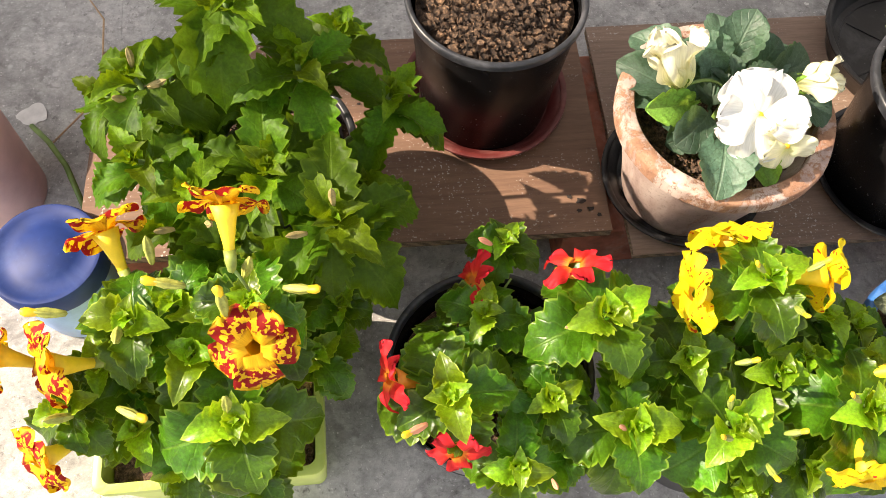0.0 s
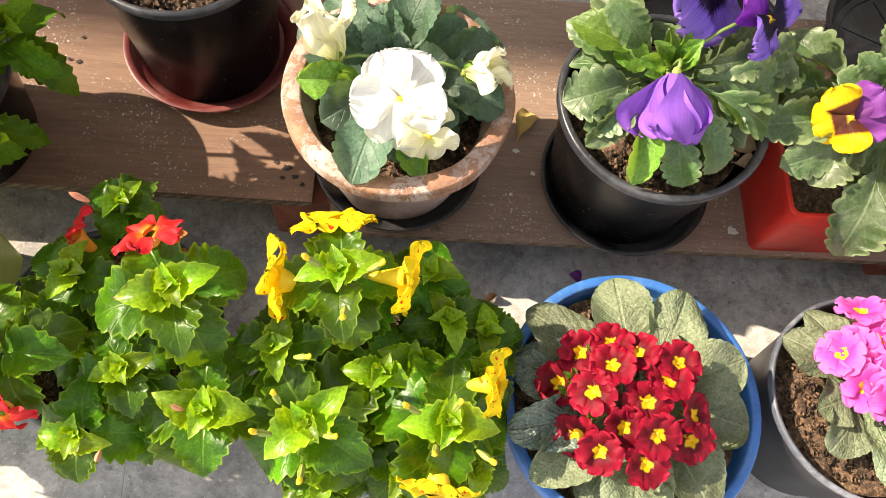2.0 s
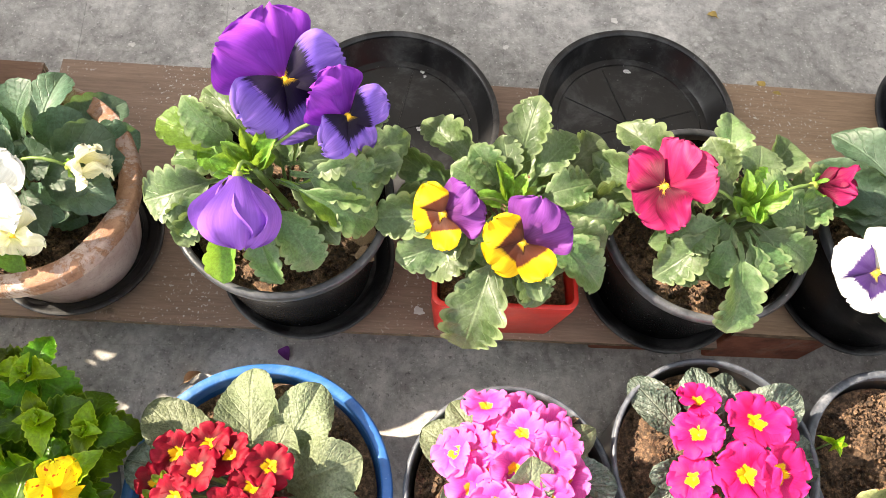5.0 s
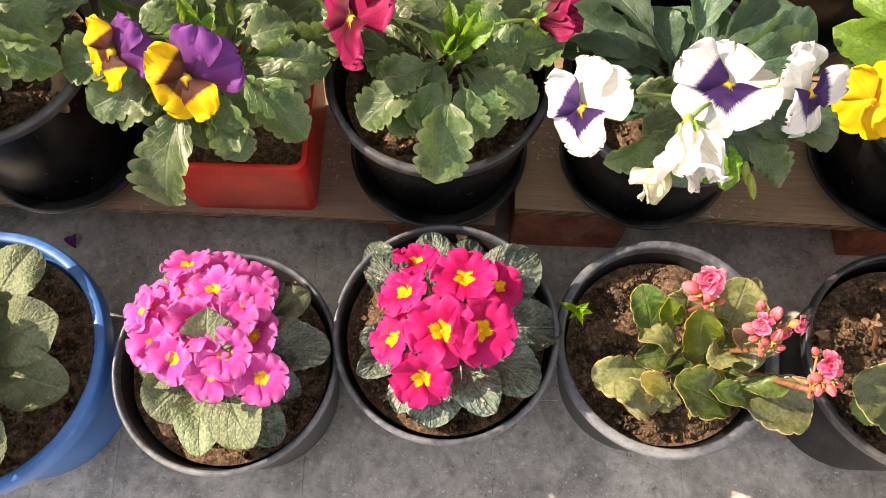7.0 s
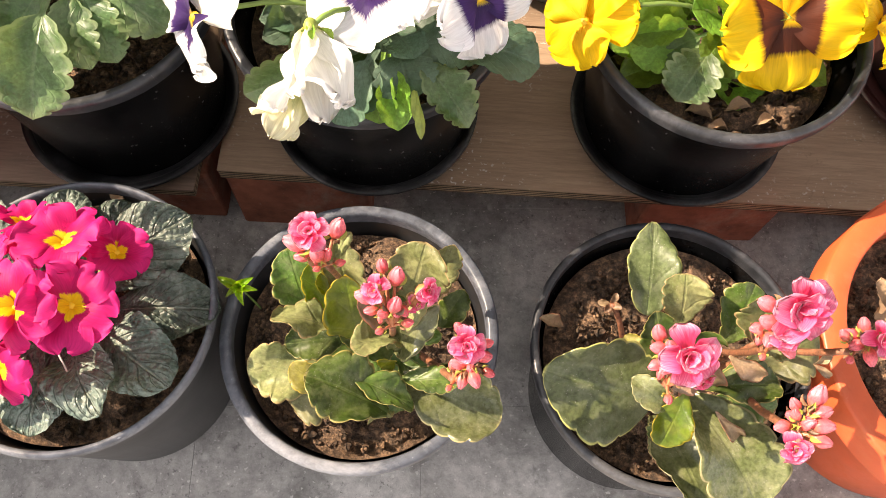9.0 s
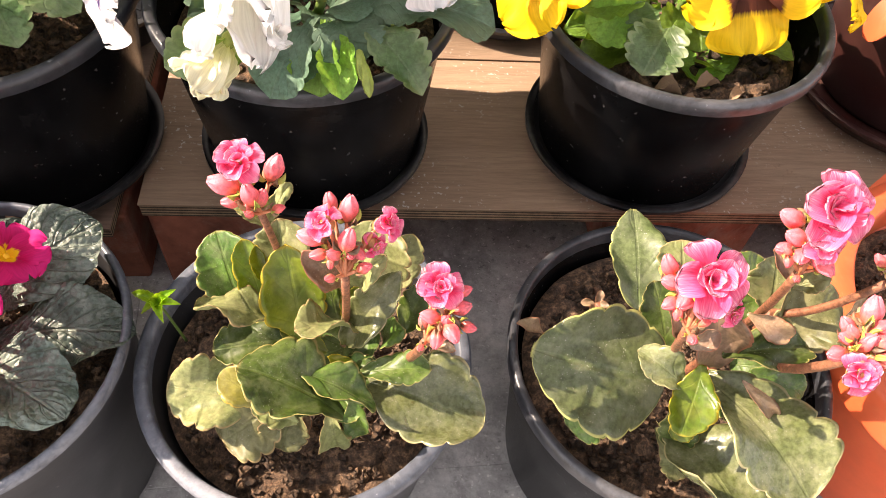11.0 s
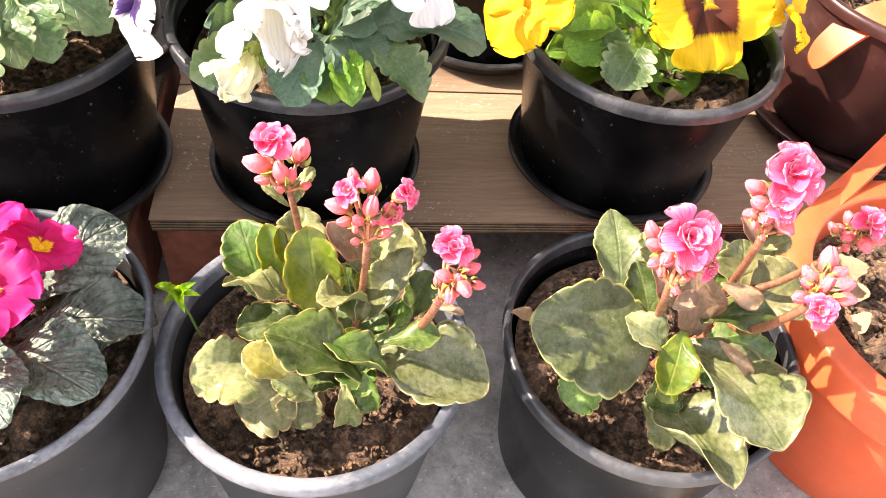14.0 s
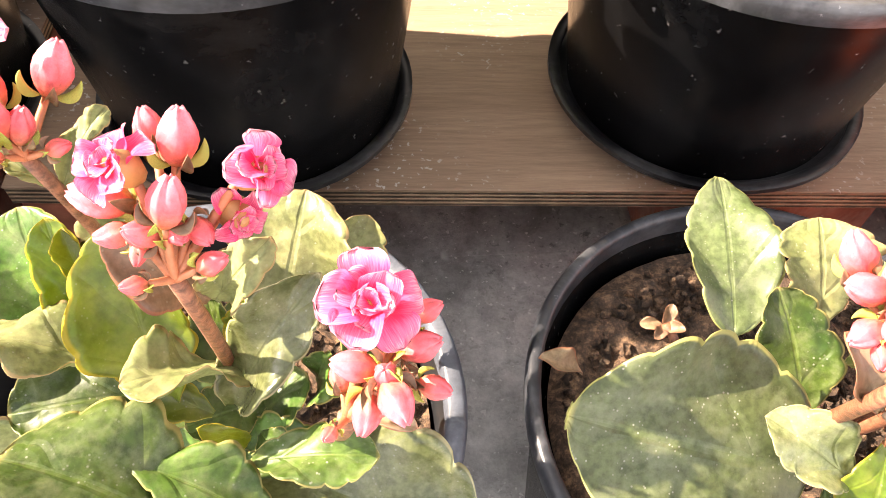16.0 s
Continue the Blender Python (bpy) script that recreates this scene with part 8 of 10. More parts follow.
leaf(pan_w, "panf", (0.879, -0.005, 0.257), (0.887, -0.046, 0.24), 0.0232, (0, -0.45, 0.9), 0, 12, 1.0)
stem(pan_w, "stem", (0.864, 0.054, 0.206), (0.876, 0.007, 0.265), 0.0035, M_STEM)
leaf(pan_w, "pan", (0.8731, 0.0035, 0.2600), (0.8567, -0.0165, 0.2828), 0.0124, (0, -0.3, 1), -20, 0)
leaf(pan_w, "pan", (0.8722, 0.0058, 0.2600), (0.8504, -0.0012, 0.2902), 0.0138, (0, -0.3, 1), -14, 1)
leaf(pan_w, "pan", (0.8718, 0.0076, 0.2600), (0.8481, 0.0110, 0.2910), 0.0106, (0, -0.3, 1), 9, 2)
leaf(pan_w, "pan", (0.8718, 0.0063, 0.2600), (0.8479, 0.0021, 0.2831), 0.0107, (0, -0.3, 1), 1, 3)
leaf(pan_w, "pan", (0.8776, 0.0090, 0.2600), (0.8865, 0.0204, 0.2873), 0.0106, (0, -0.3, 1), 11, 4)
leaf(pan_w, "pan", (0.8745, 0.0095, 0.2600), (0.8661, 0.0239, 0.2831), 0.0129, (0, -0.3, 1), 1, 5)
leaf(pan_w, "panb", (0.8430, 0.0640, 0.2350), (0.7590, 0.1040, 0.2530), 0.0420, (0, -0.3, 1), -20, 0)
leaf(pan_w, "panb", (0.8850, 0.0640, 0.2350), (0.9690, 0.1040, 0.2450), 0.0480, (0, -0.3, 1), 17, 1)
leaf(pan_w, "panb", (0.8440, 0.0570, 0.2350), (0.7640, 0.0690, 0.2370), 0.0420, (0, -0.3, 1), 14, 2)
leaf(pan_w, "panb", (0.8840, 0.0580, 0.2350), (0.9640, 0.0740, 0.2530), 0.0480, (0, -0.3, 1), 11, 3)
leaf(pan_w, "panb", (0.8480, 0.0710, 0.2350), (0.7840, 0.1390, 0.2450), 0.0420, (0, -0.3, 1), 8, 4)
leaf(pan_w, "panb", (0.8800, 0.0710, 0.2350), (0.9440, 0.1390, 0.2370), 0.0480, (0, -0.3, 1), 5, 5)
leaf(pan_w, "panb", (0.8680, 0.0740, 0.2350), (0.8840, 0.1540, 0.2530), 0.0420, (0, -0.3, 1), 2, 6)
leaf(pan_w, "panb", (0.8754, 0.0578, 0.2150), (0.9106, 0.0694, 0.2304), 0.0348, (0, -0.2, 1), 4, 0)
leaf(pan_w, "panb", (0.8735, 0.0613, 0.2150), (0.9057, 0.0858, 0.2415), 0.0370, (0, -0.2, 1), 12, 1)
leaf(pan_w, "panb", (0.8711, 0.0637, 0.2150), (0.9086, 0.1147, 0.2341), 0.0410, (0, -0.2, 1), -15, 2)
leaf(pan_w, "panb", (0.8631, 0.0660, 0.2150), (0.8587, 0.1275, 0.2278), 0.0354, (0, -0.2, 1), -11, 3)
leaf(pan_w, "panb", (0.8591, 0.0650, 0.2150), (0.8360, 0.1168, 0.2405), 0.0356, (0, -0.2, 1), 2, 4)
leaf(pan_w, "panb", (0.8551, 0.0620, 0.2150), (0.8056, 0.1065, 0.2347), 0.0347, (0, -0.2, 1), -12, 5)
leaf(pan_w, "panb", (0.8521, 0.0555, 0.2150), (0.7910, 0.0634, 0.2274), 0.0397, (0, -0.2, 1), 7, 6)
leaf(pan_w, "panb", (0.8530, 0.0493, 0.2150), (0.7964, 0.0252, 0.2421), 0.0341, (0, -0.2, 1), -12, 7)
leaf(pan_w, "panb", (0.8540, 0.0474, 0.2150), (0.8001, 0.0115, 0.2415), 0.0362, (0, -0.2, 1), -1, 8)
leaf(pan_w, "panb", (0.8603, 0.0426, 0.2150), (0.8450, -0.0040, 0.2446), 0.0357, (0, -0.2, 1), 11, 9)
leaf(pan_w, "panb", (0.8640, 0.0420, 0.2150), (0.8640, -0.0082, 0.2261), 0.0371, (0, -0.2, 1), 4, 10)
leaf(pan_w, "panb", (0.8680, 0.0427, 0.2150), (0.8844, -0.0040, 0.2447), 0.0383, (0, -0.2, 1), -5, 11)
leaf(pan_w, "panb", (0.8738, 0.0471, 0.2150), (0.9044, 0.0256, 0.2366), 0.0416, (0, -0.2, 1), 9, 12)
leaf(pan_w, "panb", (0.8760, 0.0530, 0.2150), (0.9089, 0.0501, 0.2341), 0.0375, (0, -0.2, 1), 1, 13)
pansy_flower(pan_w, (0.775, -0.01, 0.285), (-0.75, -0.45, 0.35), 0.074, "white", "whiteblot", "whiteblot", "white pansy blossom with purple patches", (0, 0, 1), 0, (0.876, 0.007, 0.265), 8, 1.0)
pansy_flower(pan_w, (0.872, 0.004, 0.3), (-0.1, -0.05, 1.0), 0.08, "white", "whiteblot", "whiteblot", "white pansy blossom with purple patches", (0, 0, 1), 0, (0.876, 0.007, 0.265), 20, 1.0)
pansy_flower(pan_w, (0.927, 0.001, 0.3), (0.55, -0.55, 0.5), 0.066, "white", "whiteblot", "whiteblot", "white pansy blossom with purple patches", (0, 0, 1), 0, (0.876, 0.007, 0.265), -10, 1.0)
bud_drop(pan_w, (0.842, -0.027, 0.305), (0.2, -0.75, -0.35), 0.039, "white", "folded nodding white pansy", 6, (0.876, 0.007, 0.265))
bud_drop(pan_w, (0.835, -0.045, 0.276), (-0.35, -0.55, -0.45), 0.025, "cream", "pale yellow pansy bud", 5, (0.876, 0.007, 0.265))
spear_bud(pan_w, (0.895, -0.032, 0.262), (0.1, -0.6, -0.3), 0.026, M_CALYX)
spear_bud(pan_w, (0.898, -0.042, 0.262), (0.1, -0.6, -0.3), 0.026, M_CALYX)
spear_bud(pan_w, (0.912, -0.004, 0.262), (0.1, -0.6, -0.3), 0.026, M_CALYX)

# ---- golden yellow pansy with rounded fresh leaves ----
pan_y = thing("pansy_plant", (1.092, 0.06, 0.201), "golden yellow pansy with rounded fresh leaves", "potted plant", "potted flowers on the terrace")
leaf(pan_y, "panf", (1.073, 0.044, 0.237), (1.025, 0.03, 0.232), 0.0404, (0, -0.45, 0.9), -20, 0, 1.0)
leaf(pan_y, "pan", (1.08, 0.034, 0.237), (1.057, -0.001, 0.222), 0.0411, (0, -0.45, 0.9), 9, 1, 1.0)
leaf(pan_y, "panf", (1.09, 0.039, 0.237), (1.094, 0.014, 0.228), 0.0415, (0, -0.45, 0.9), -3, 2, 1.0)
leaf(pan_y, "pan", (1.099, 0.04, 0.237), (1.133, 0.017, 0.225), 0.0369, (0, -0.45, 0.9), -15, 3, 1.0)
leaf(pan_y, "panf", (1.084, 0.052, 0.237), (1.058, 0.038, 0.26), 0.0423, (0, -0.45, 0.9), 14, 4, 1.0)
leaf(pan_y, "panf", (1.072, 0.048, 0.237), (1.017, 0.038, 0.24), 0.0352, (0, -0.45, 0.9), 2, 5, 1.0)
leaf(pan_y, "pan", (1.104, 0.046, 0.237), (1.149, 0.037, 0.232), 0.0378, (0, -0.45, 0.9), -10, 6, 1.0)
leaf(pan_y, "pan", (1.077, 0.041, 0.237), (1.041, 0.021, 0.225), 0.0306, (0, -0.45, 0.9), 19, 7, 1.0)
leaf(pan_y, "pan", (1.095, 0.044, 0.237), (1.11, 0.027, 0.235), 0.0362, (0, -0.45, 0.9), 7, 8, 1.0)
leaf(pan_y, "panf", (1.085, 0.042, 0.237), (1.072, 0.019, 0.236), 0.0254, (0, -0.45, 0.9), -5, 9, 1.0)
stem(pan_y, "stem", (1.092, 0.06, 0.201), (1.086, 0.044, 0.245), 0.0035, M_STEM)
leaf(pan_y, "panf", (1.0863, 0.0466, 0.2400), (1.0883, 0.0610, 0.2747), 0.0153, (0, -0.3, 1), 3, 0)
leaf(pan_y, "panf", (1.0868, 0.0404, 0.2400), (1.0916, 0.0198, 0.2662), 0.0149, (0, -0.3, 1), -3, 1)
leaf(pan_y, "panf", (1.0893, 0.0435, 0.2400), (1.1082, 0.0404, 0.2762), 0.0140, (0, -0.3, 1), -9, 2)
leaf(pan_y, "panf", (1.0824, 0.0435, 0.2400), (1.0618, 0.0408, 0.2745), 0.0153, (0, -0.3, 1), 10, 3)
leaf(pan_y, "panf", (1.0897, 0.0413, 0.2400), (1.1110, 0.0260, 0.2733), 0.0127, (0, -0.3, 1), 2, 4)
leaf(pan_y, "panf", (1.0887, 0.0449, 0.2400), (1.1041, 0.0499, 0.2730), 0.0126, (0, -0.3, 1), 2, 5)
leaf(pan_y, "panf", (1.0848, 0.0476, 0.2400), (1.0780, 0.0682, 0.2639), 0.0169, (0, -0.3, 1), 13, 6)
leaf(pan_y, "panf", (1.0869, 0.0404, 0.2400), (1.0920, 0.0197, 0.2611), 0.0169, (0, -0.3, 1), -1, 7)
leaf(pan_y, "panf", (1.0710, 0.0700, 0.2150), (0.9870, 0.1100, 0.2330), 0.0420, (0, -0.3, 1), -20, 0)
leaf(pan_y, "panf", (1.1130, 0.0700, 0.2150), (1.1970, 0.1100, 0.2250), 0.0480, (0, -0.3, 1), 17, 1)
leaf(pan_y, "panf", (1.0720, 0.0630, 0.2150), (0.9920, 0.0750, 0.2170), 0.0420, (0, -0.3, 1), 14, 2)
leaf(pan_y, "panf", (1.1120, 0.0640, 0.2150), (1.1920, 0.0800, 0.2330), 0.0480, (0, -0.3, 1), 11, 3)
leaf(pan_y, "panf", (1.0760, 0.0770, 0.2150), (1.0120, 0.1450, 0.2250), 0.0420, (0, -0.3, 1), 8, 4)
leaf(pan_y, "panf", (1.1080, 0.0770, 0.2150), (1.1720, 0.1450, 0.2170), 0.0480, (0, -0.3, 1), 5, 5)
leaf(pan_y, "panf", (1.0960, 0.0800, 0.2150), (1.1120, 0.1600, 0.2330), 0.0420, (0, -0.3, 1), 2, 6)
leaf(pan_y, "panf", (1.1034, 0.0638, 0.1950), (1.1664, 0.0852, 0.2122), 0.0415, (0, -0.2, 1), -11, 0)
leaf(pan_y, "panf", (1.1023, 0.0662, 0.1950), (1.1447, 0.0920, 0.2177), 0.0408, (0, -0.2, 1), 8, 1)
leaf(pan_y, "panf", (1.0980, 0.0704, 0.1950), (1.1189, 0.1064, 0.2234), 0.0386, (0, -0.2, 1), -15, 2)
leaf(pan_y, "panf", (1.0944, 0.0718, 0.1950), (1.1079, 0.1371, 0.2189), 0.0412, (0, -0.2, 1), -3, 3)
leaf(pan_y, "panf", (1.0861, 0.0705, 0.1950), (1.0586, 0.1198, 0.2180), 0.0397, (0, -0.2, 1), -12, 4)
leaf(pan_y, "panf", (1.0828, 0.0677, 0.1950), (1.0313, 0.1105, 0.2242), 0.0377, (0, -0.2, 1), -2, 5)
leaf(pan_y, "panf", (1.0800, 0.0609, 0.1950), (1.0276, 0.0647, 0.2117), 0.0358, (0, -0.2, 1), 9, 6)
leaf(pan_y, "panf", (1.0804, 0.0569, 0.1950), (1.0162, 0.0395, 0.2210), 0.0378, (0, -0.2, 1), -6, 7)
leaf(pan_y, "panf", (1.0816, 0.0540, 0.1950), (1.0237, 0.0201, 0.2099), 0.0344, (0, -0.2, 1), -3, 8)
leaf(pan_y, "panf", (1.0872, 0.0490, 0.1950), (1.0670, 0.0021, 0.2237), 0.0386, (0, -0.2, 1), -8, 9)
leaf(pan_y, "panf", (1.0942, 0.0482, 0.1950), (1.1022, 0.0042, 0.2078), 0.0415, (0, -0.2, 1), -15, 10)
leaf(pan_y, "panf", (1.0982, 0.0497, 0.1950), (1.1186, 0.0155, 0.2103), 0.0409, (0, -0.2, 1), -10, 11)
leaf(pan_y, "panf", (1.1024, 0.0540, 0.1950), (1.1583, 0.0217, 0.2174), 0.0373, (0, -0.2, 1), -5, 12)
leaf(pan_y, "panf", (1.1040, 0.0590, 0.1950), (1.1372, 0.0560, 0.2095), 0.0407, (0, -0.2, 1), -4, 13)
pansy_flower(pan_y, (1.11, 0.027, 0.27), (0.05, -0.62, 0.6), 0.088, "yellow", "yellowblot", "yellowblot", "golden yellow pansy blossom with a dark face", (0, 0, 1), 0, (1.086, 0.044, 0.245), 4, 1.0)
pansy_flower(pan_y, (0.992, 0.023, 0.262), (-0.6, -0.5, 0.5), 0.06, "yellow", "yellow", "yellow", "plain golden yellow pansy blossom", (0, 0, 1), 0, (1.086, 0.044, 0.245), -20, 1.0)
pansy_flower(pan_y, (1.175, 0.039, 0.262), (0.7, -0.35, 0.6), 0.062, "yellow", "yellow", "yellow", "plain golden yellow pansy blossom", (0, 0, 1), 0, (1.086, 0.044, 0.245), 10, 1.0)

# ---- scarlet monkeyflower with toothed glossy leaves ----
mim_r = thing("monkeyflower_plant", (-0.143, -0.15, 0.12), "scarlet monkeyflower with toothed glossy leaves", "potted plant", "potted flowers on the terrace")
rosette(mim_r, (-0.127, -0.065, 0.219), 0.038, 98, (0.03, 0.02, 1.0), ('mim', 'mimy'), 5, (-0.136, -0.112, 0.120))
rosette(mim_r, (-0.151, -0.127, 0.224), 0.044, 99, (-0.01, -0.08, 1.0), ('mim', 'mimy'), 5, (-0.147, -0.140, 0.120))
rosette(mim_r, (-0.065, -0.149, 0.264), 0.058, 100, (0.12, -0.12, 1.0), ('mim', 'mimy'), 5, (-0.108, -0.150, 0.120))
rosette(mim_r, (-0.184, -0.197, 0.248), 0.060, 101, (-0.07, -0.20, 1.0), ('mim', 'mimy'), 5, (-0.161, -0.171, 0.120))
rosette(mim_r, (-0.104, -0.196, 0.214), 0.044, 102, (0.06, -0.19, 1.0), ('mim', 'mimy'), 5, (-0.125, -0.171, 0.120))
rosette(mim_r, (-0.045, -0.220, 0.206), 0.060, 103, (0.16, -0.23, 1.0), ('mim', 'mimy'), 5, (-0.099, -0.181, 0.120))
rosette(mim_r, (-0.135, -0.241, 0.193), 0.051, 104, (0.01, -0.27, 1.0), ('mim', 'mimy'), 5, (-0.139, -0.191, 0.120))
rosette(mim_r, (-0.105, -0.150, 0.185), 0.047, 105, (0.06, -0.12, 1.0), ('mim', 'mimy'), 5, (-0.126, -0.150, 0.120))
rosette(mim_r, (-0.143, -0.172, 0.185), 0.047, 106, (0.00, -0.16, 1.0), ('mim', 'mimy'), 5, (-0.143, -0.160, 0.120))
rosette(mim_r, (-0.183, -0.148, 0.190), 0.042, 108, (-0.06, -0.12, 1.0), ('mim', 'mimy'), 5, (-0.161, -0.149, 0.120))
rosette(mim_r, (-0.085, -0.225, 0.170), 0.042, 111, (0.09, -0.24, 1.0), ('mim', 'mimy'), 5, (-0.117, -0.184, 0.120))
trumpet(mim_r, (-0.157, -0.098, 0.221), (-0.55, 0.25, 0.75), 0.046, "scarlet", M_TUBE_O, "scarlet monkeyflower blossom with an orange throat", (-0.124, -0.093, 0.209), 10)
trumpet(mim_r, (-0.085, -0.111, 0.268), (-0.1, 0.35, 0.9), 0.05, "scarlet", M_TUBE_O, "scarlet monkeyflower blossom with an orange throat", (-0.080, -0.131, 0.250), -15)
trumpet(mim_r, (-0.226, -0.182, 0.248), (-0.85, 0.0, 0.55), 0.05, "scarlet", M_TUBE_O, "scarlet monkeyflower blossom with an orange throat", (-0.185, -0.190, 0.236), 20)
trumpet(mim_r, (-0.181, -0.231, 0.218), (-0.1, -0.75, 0.6), 0.046, "scarlet", M_TUBE_O, "scarlet monkeyflower blossom with an orange throat", (-0.166, -0.213, 0.206), 5)
spear_bud(mim_r, (-0.202, -0.215, 0.245), (-0.6, -0.3, 0.2), 0.026, M_BUD_PINK, "bud showing a coloured tip", M_TUBE_Y)
spear_bud(mim_r, (-0.088, -0.154, 0.262), (-0.6, -0.3, 0.4), 0.022, M_BUD_PINK)
spear_bud(mim_r, (-0.141, -0.078, 0.245), (-0.7, 0.1, 0.5), 0.022, M_BUD_PINK)
spear_bud(mim_r, (-0.054, -0.225, 0.22), (-0.5, 0.1, 0.6), 0.018, M_BUD_PINK)
spear_bud(mim_r, (-0.112, -0.254, 0.205), (0.1, -0.6, 0.5), 0.018, M_BUD_PINK)

# ---- yellow monkeyflower with toothed glossy leaves ----
mim_y = thing("monkeyflower_plant", (0.072, -0.182, 0.112), "yellow monkeyflower with toothed glossy leaves", "potted plant", "potted flowers on the terrace")
rosette(mim_y, (0.053, -0.135, 0.280), 0.053, 49, (-0.03, -0.04, 1.0), ('mim', 'mimy'), 5, (0.063, -0.161, 0.112))
rosette(mim_y, (0.005, -0.172, 0.213), 0.051, 50, (-0.11, -0.10, 1.0), ('mim', 'mimy'), 5, (0.042, -0.177, 0.112))
rosette(mim_y, (0.034, -0.226, 0.206), 0.063, 51, (-0.06, -0.19, 1.0), ('mim', 'mimy'), 5, (0.055, -0.202, 0.112))
rosette(mim_y, (0.136, -0.222, 0.215), 0.063, 52, (0.10, -0.18, 1.0), ('mim', 'mimy'), 5, (0.101, -0.200, 0.112))
rosette(mim_y, (0.133, -0.139, 0.196), 0.047, 53, (0.10, -0.05, 1.0), ('mim', 'mimy'), 5, (0.099, -0.163, 0.112))
rosette(mim_y, (0.085, -0.185, 0.195), 0.051, 54, (0.02, -0.12, 1.0), ('mim', 'mimy'), 5, (0.078, -0.183, 0.112))
rosette(mim_y, (0.075, -0.228, 0.175), 0.047, 55, (0.00, -0.19, 1.0), ('mim', 'mimy'), 5, (0.073, -0.203, 0.112))
rosette(mim_y, (0.110, -0.172, 0.190), 0.047, 56, (0.06, -0.10, 1.0), ('mim', 'mimy'), 5, (0.089, -0.177, 0.112))
rosette(mim_y, (0.030, -0.135, 0.205), 0.049, 57, (-0.07, -0.04, 1.0), ('mim', 'mimy'), 5, (0.053, -0.161, 0.112))
rosette(mim_y, (0.160, -0.180, 0.190), 0.047, 59, (0.14, -0.12, 1.0), ('mim', 'mimy'), 5, (0.112, -0.181, 0.112))
rosette(mim_y, (0.105, -0.255, 0.165), 0.042, 60, (0.05, -0.24, 1.0), ('mim', 'mimy'), 5, (0.087, -0.215, 0.112))
rosette(mim_y, (0.045, -0.262, 0.165), 0.042, 61, (-0.04, -0.25, 1.0), ('mim', 'mimy'), 5, (0.060, -0.218, 0.112))
rosette(mim_y, (0.118, -0.105, 0.205), 0.042, 62, (0.07, 0.00, 1.0), ('mim', 'mimy'), 5, (0.093, -0.147, 0.112))
rosette(mim_y, (0.160, -0.250, 0.180), 0.042, 63, (0.14, -0.23, 1.0), ('mim', 'mimy'), 5, (0.112, -0.213, 0.112))
rosette(mim_y, (0.080, -0.120, 0.215), 0.042, 65, (0.01, -0.02, 1.0), ('mim', 'mimy'), 5, (0.076, -0.154, 0.112))
rosette(mim_y, (0.165, -0.145, 0.185), 0.040, 64, (0.15, -0.06, 1.0), ('mim', 'mimy'), 5, (0.114, -0.165, 0.112))
trumpet(mim_y, (0.043, -0.087, 0.257), (-0.1, 0.6, 0.75), 0.060, "fleck", M_TUBE_Y, "yellow monkeyflower blossom with red flecks", (0.056, -0.135, 0.245), 0)
trumpet(mim_y, (0.006, -0.134, 0.256), (-0.9, 0.0, 0.35), 0.058, "fleck", M_TUBE_Y, "yellow monkeyflower blossom with red flecks", (0.049, -0.145, 0.244), 0)
trumpet(mim_y, (0.100, -0.134, 0.276), (0.9, -0.1, 0.35), 0.052, "fleck", M_TUBE_Y, "yellow monkeyflower blossom with red flecks", (0.065, -0.146, 0.264), 0)
trumpet(mim_y, (0.169, -0.195, 0.227), (0.8, 0.0, 0.55), 0.050, "fleck", M_TUBE_Y, "yellow monkeyflower blossom with red flecks", (0.143, -0.221, 0.215), 0)
trumpet(mim_y, (0.131, -0.270, 0.202), (-0.1, -0.85, 0.3), 0.058, "fleck", M_TUBE_Y, "yellow monkeyflower blossom with red flecks", (0.132, -0.240, 0.190), 0)
spear_bud(mim_y, (0.059, -0.163, 0.295), (0, -0.6, 0.5), 0.022, M_CALYX, "bud showing a coloured tip", M_TUBE_Y)
spear_bud(mim_y, (0.017, -0.221, 0.245), (-0.2, 0.3, 0.7), 0.022, M_CALYX, "bud showing a coloured tip", M_TUBE_Y)
spear_bud(mim_y, (0.036, -0.26, 0.24), (0, -0.7, 0.5), 0.022, M_CALYX, "bud showing a coloured tip", M_TUBE_Y)
spear_bud(mim_y, (0.115, -0.223, 0.245), (-0.6, 0.2, 0.5), 0.022, M_CALYX, "bud showing a coloured tip", M_TUBE_Y)
spear_bud(mim_y, (0.155, -0.245, 0.24), (0.6, -0.5, 0.4), 0.022, M_CALYX, "bud showing a coloured tip", M_TUBE_Y)
spear_bud(mim_y, (0.126, -0.244, 0.25), (-0.1, -0.5, 0.7), 0.022, M_CALYX, "bud showing a coloured tip", M_TUBE_Y)
spear_bud(mim_y, (0.024, -0.19, 0.255), (0.6, -0.1, 0.5), 0.022, M_CALYX, "bud showing a coloured tip", M_TUBE_Y)
spear_bud(mim_y, (0.049, -0.242, 0.25), (0.5, -0.1, 0.6), 0.022, M_CALYX, "bud showing a coloured tip", M_TUBE_Y)
spear_bud(mim_y, (0.014, -0.242, 0.245), (-0.6, 0, 0.5), 0.022, M_CALYX, "bud showing a coloured tip", M_TUBE_Y)
spear_bud(mim_y, (0.072, -0.139, 0.3), (0.6, 0.1, 0.6), 0.022, M_CALYX, "bud showing a coloured tip", M_TUBE_Y)
spear_bud(mim_y, (0.042, -0.138, 0.3), (-0.6, 0.1, 0.6), 0.022, M_CALYX, "bud showing a coloured tip", M_TUBE_Y)
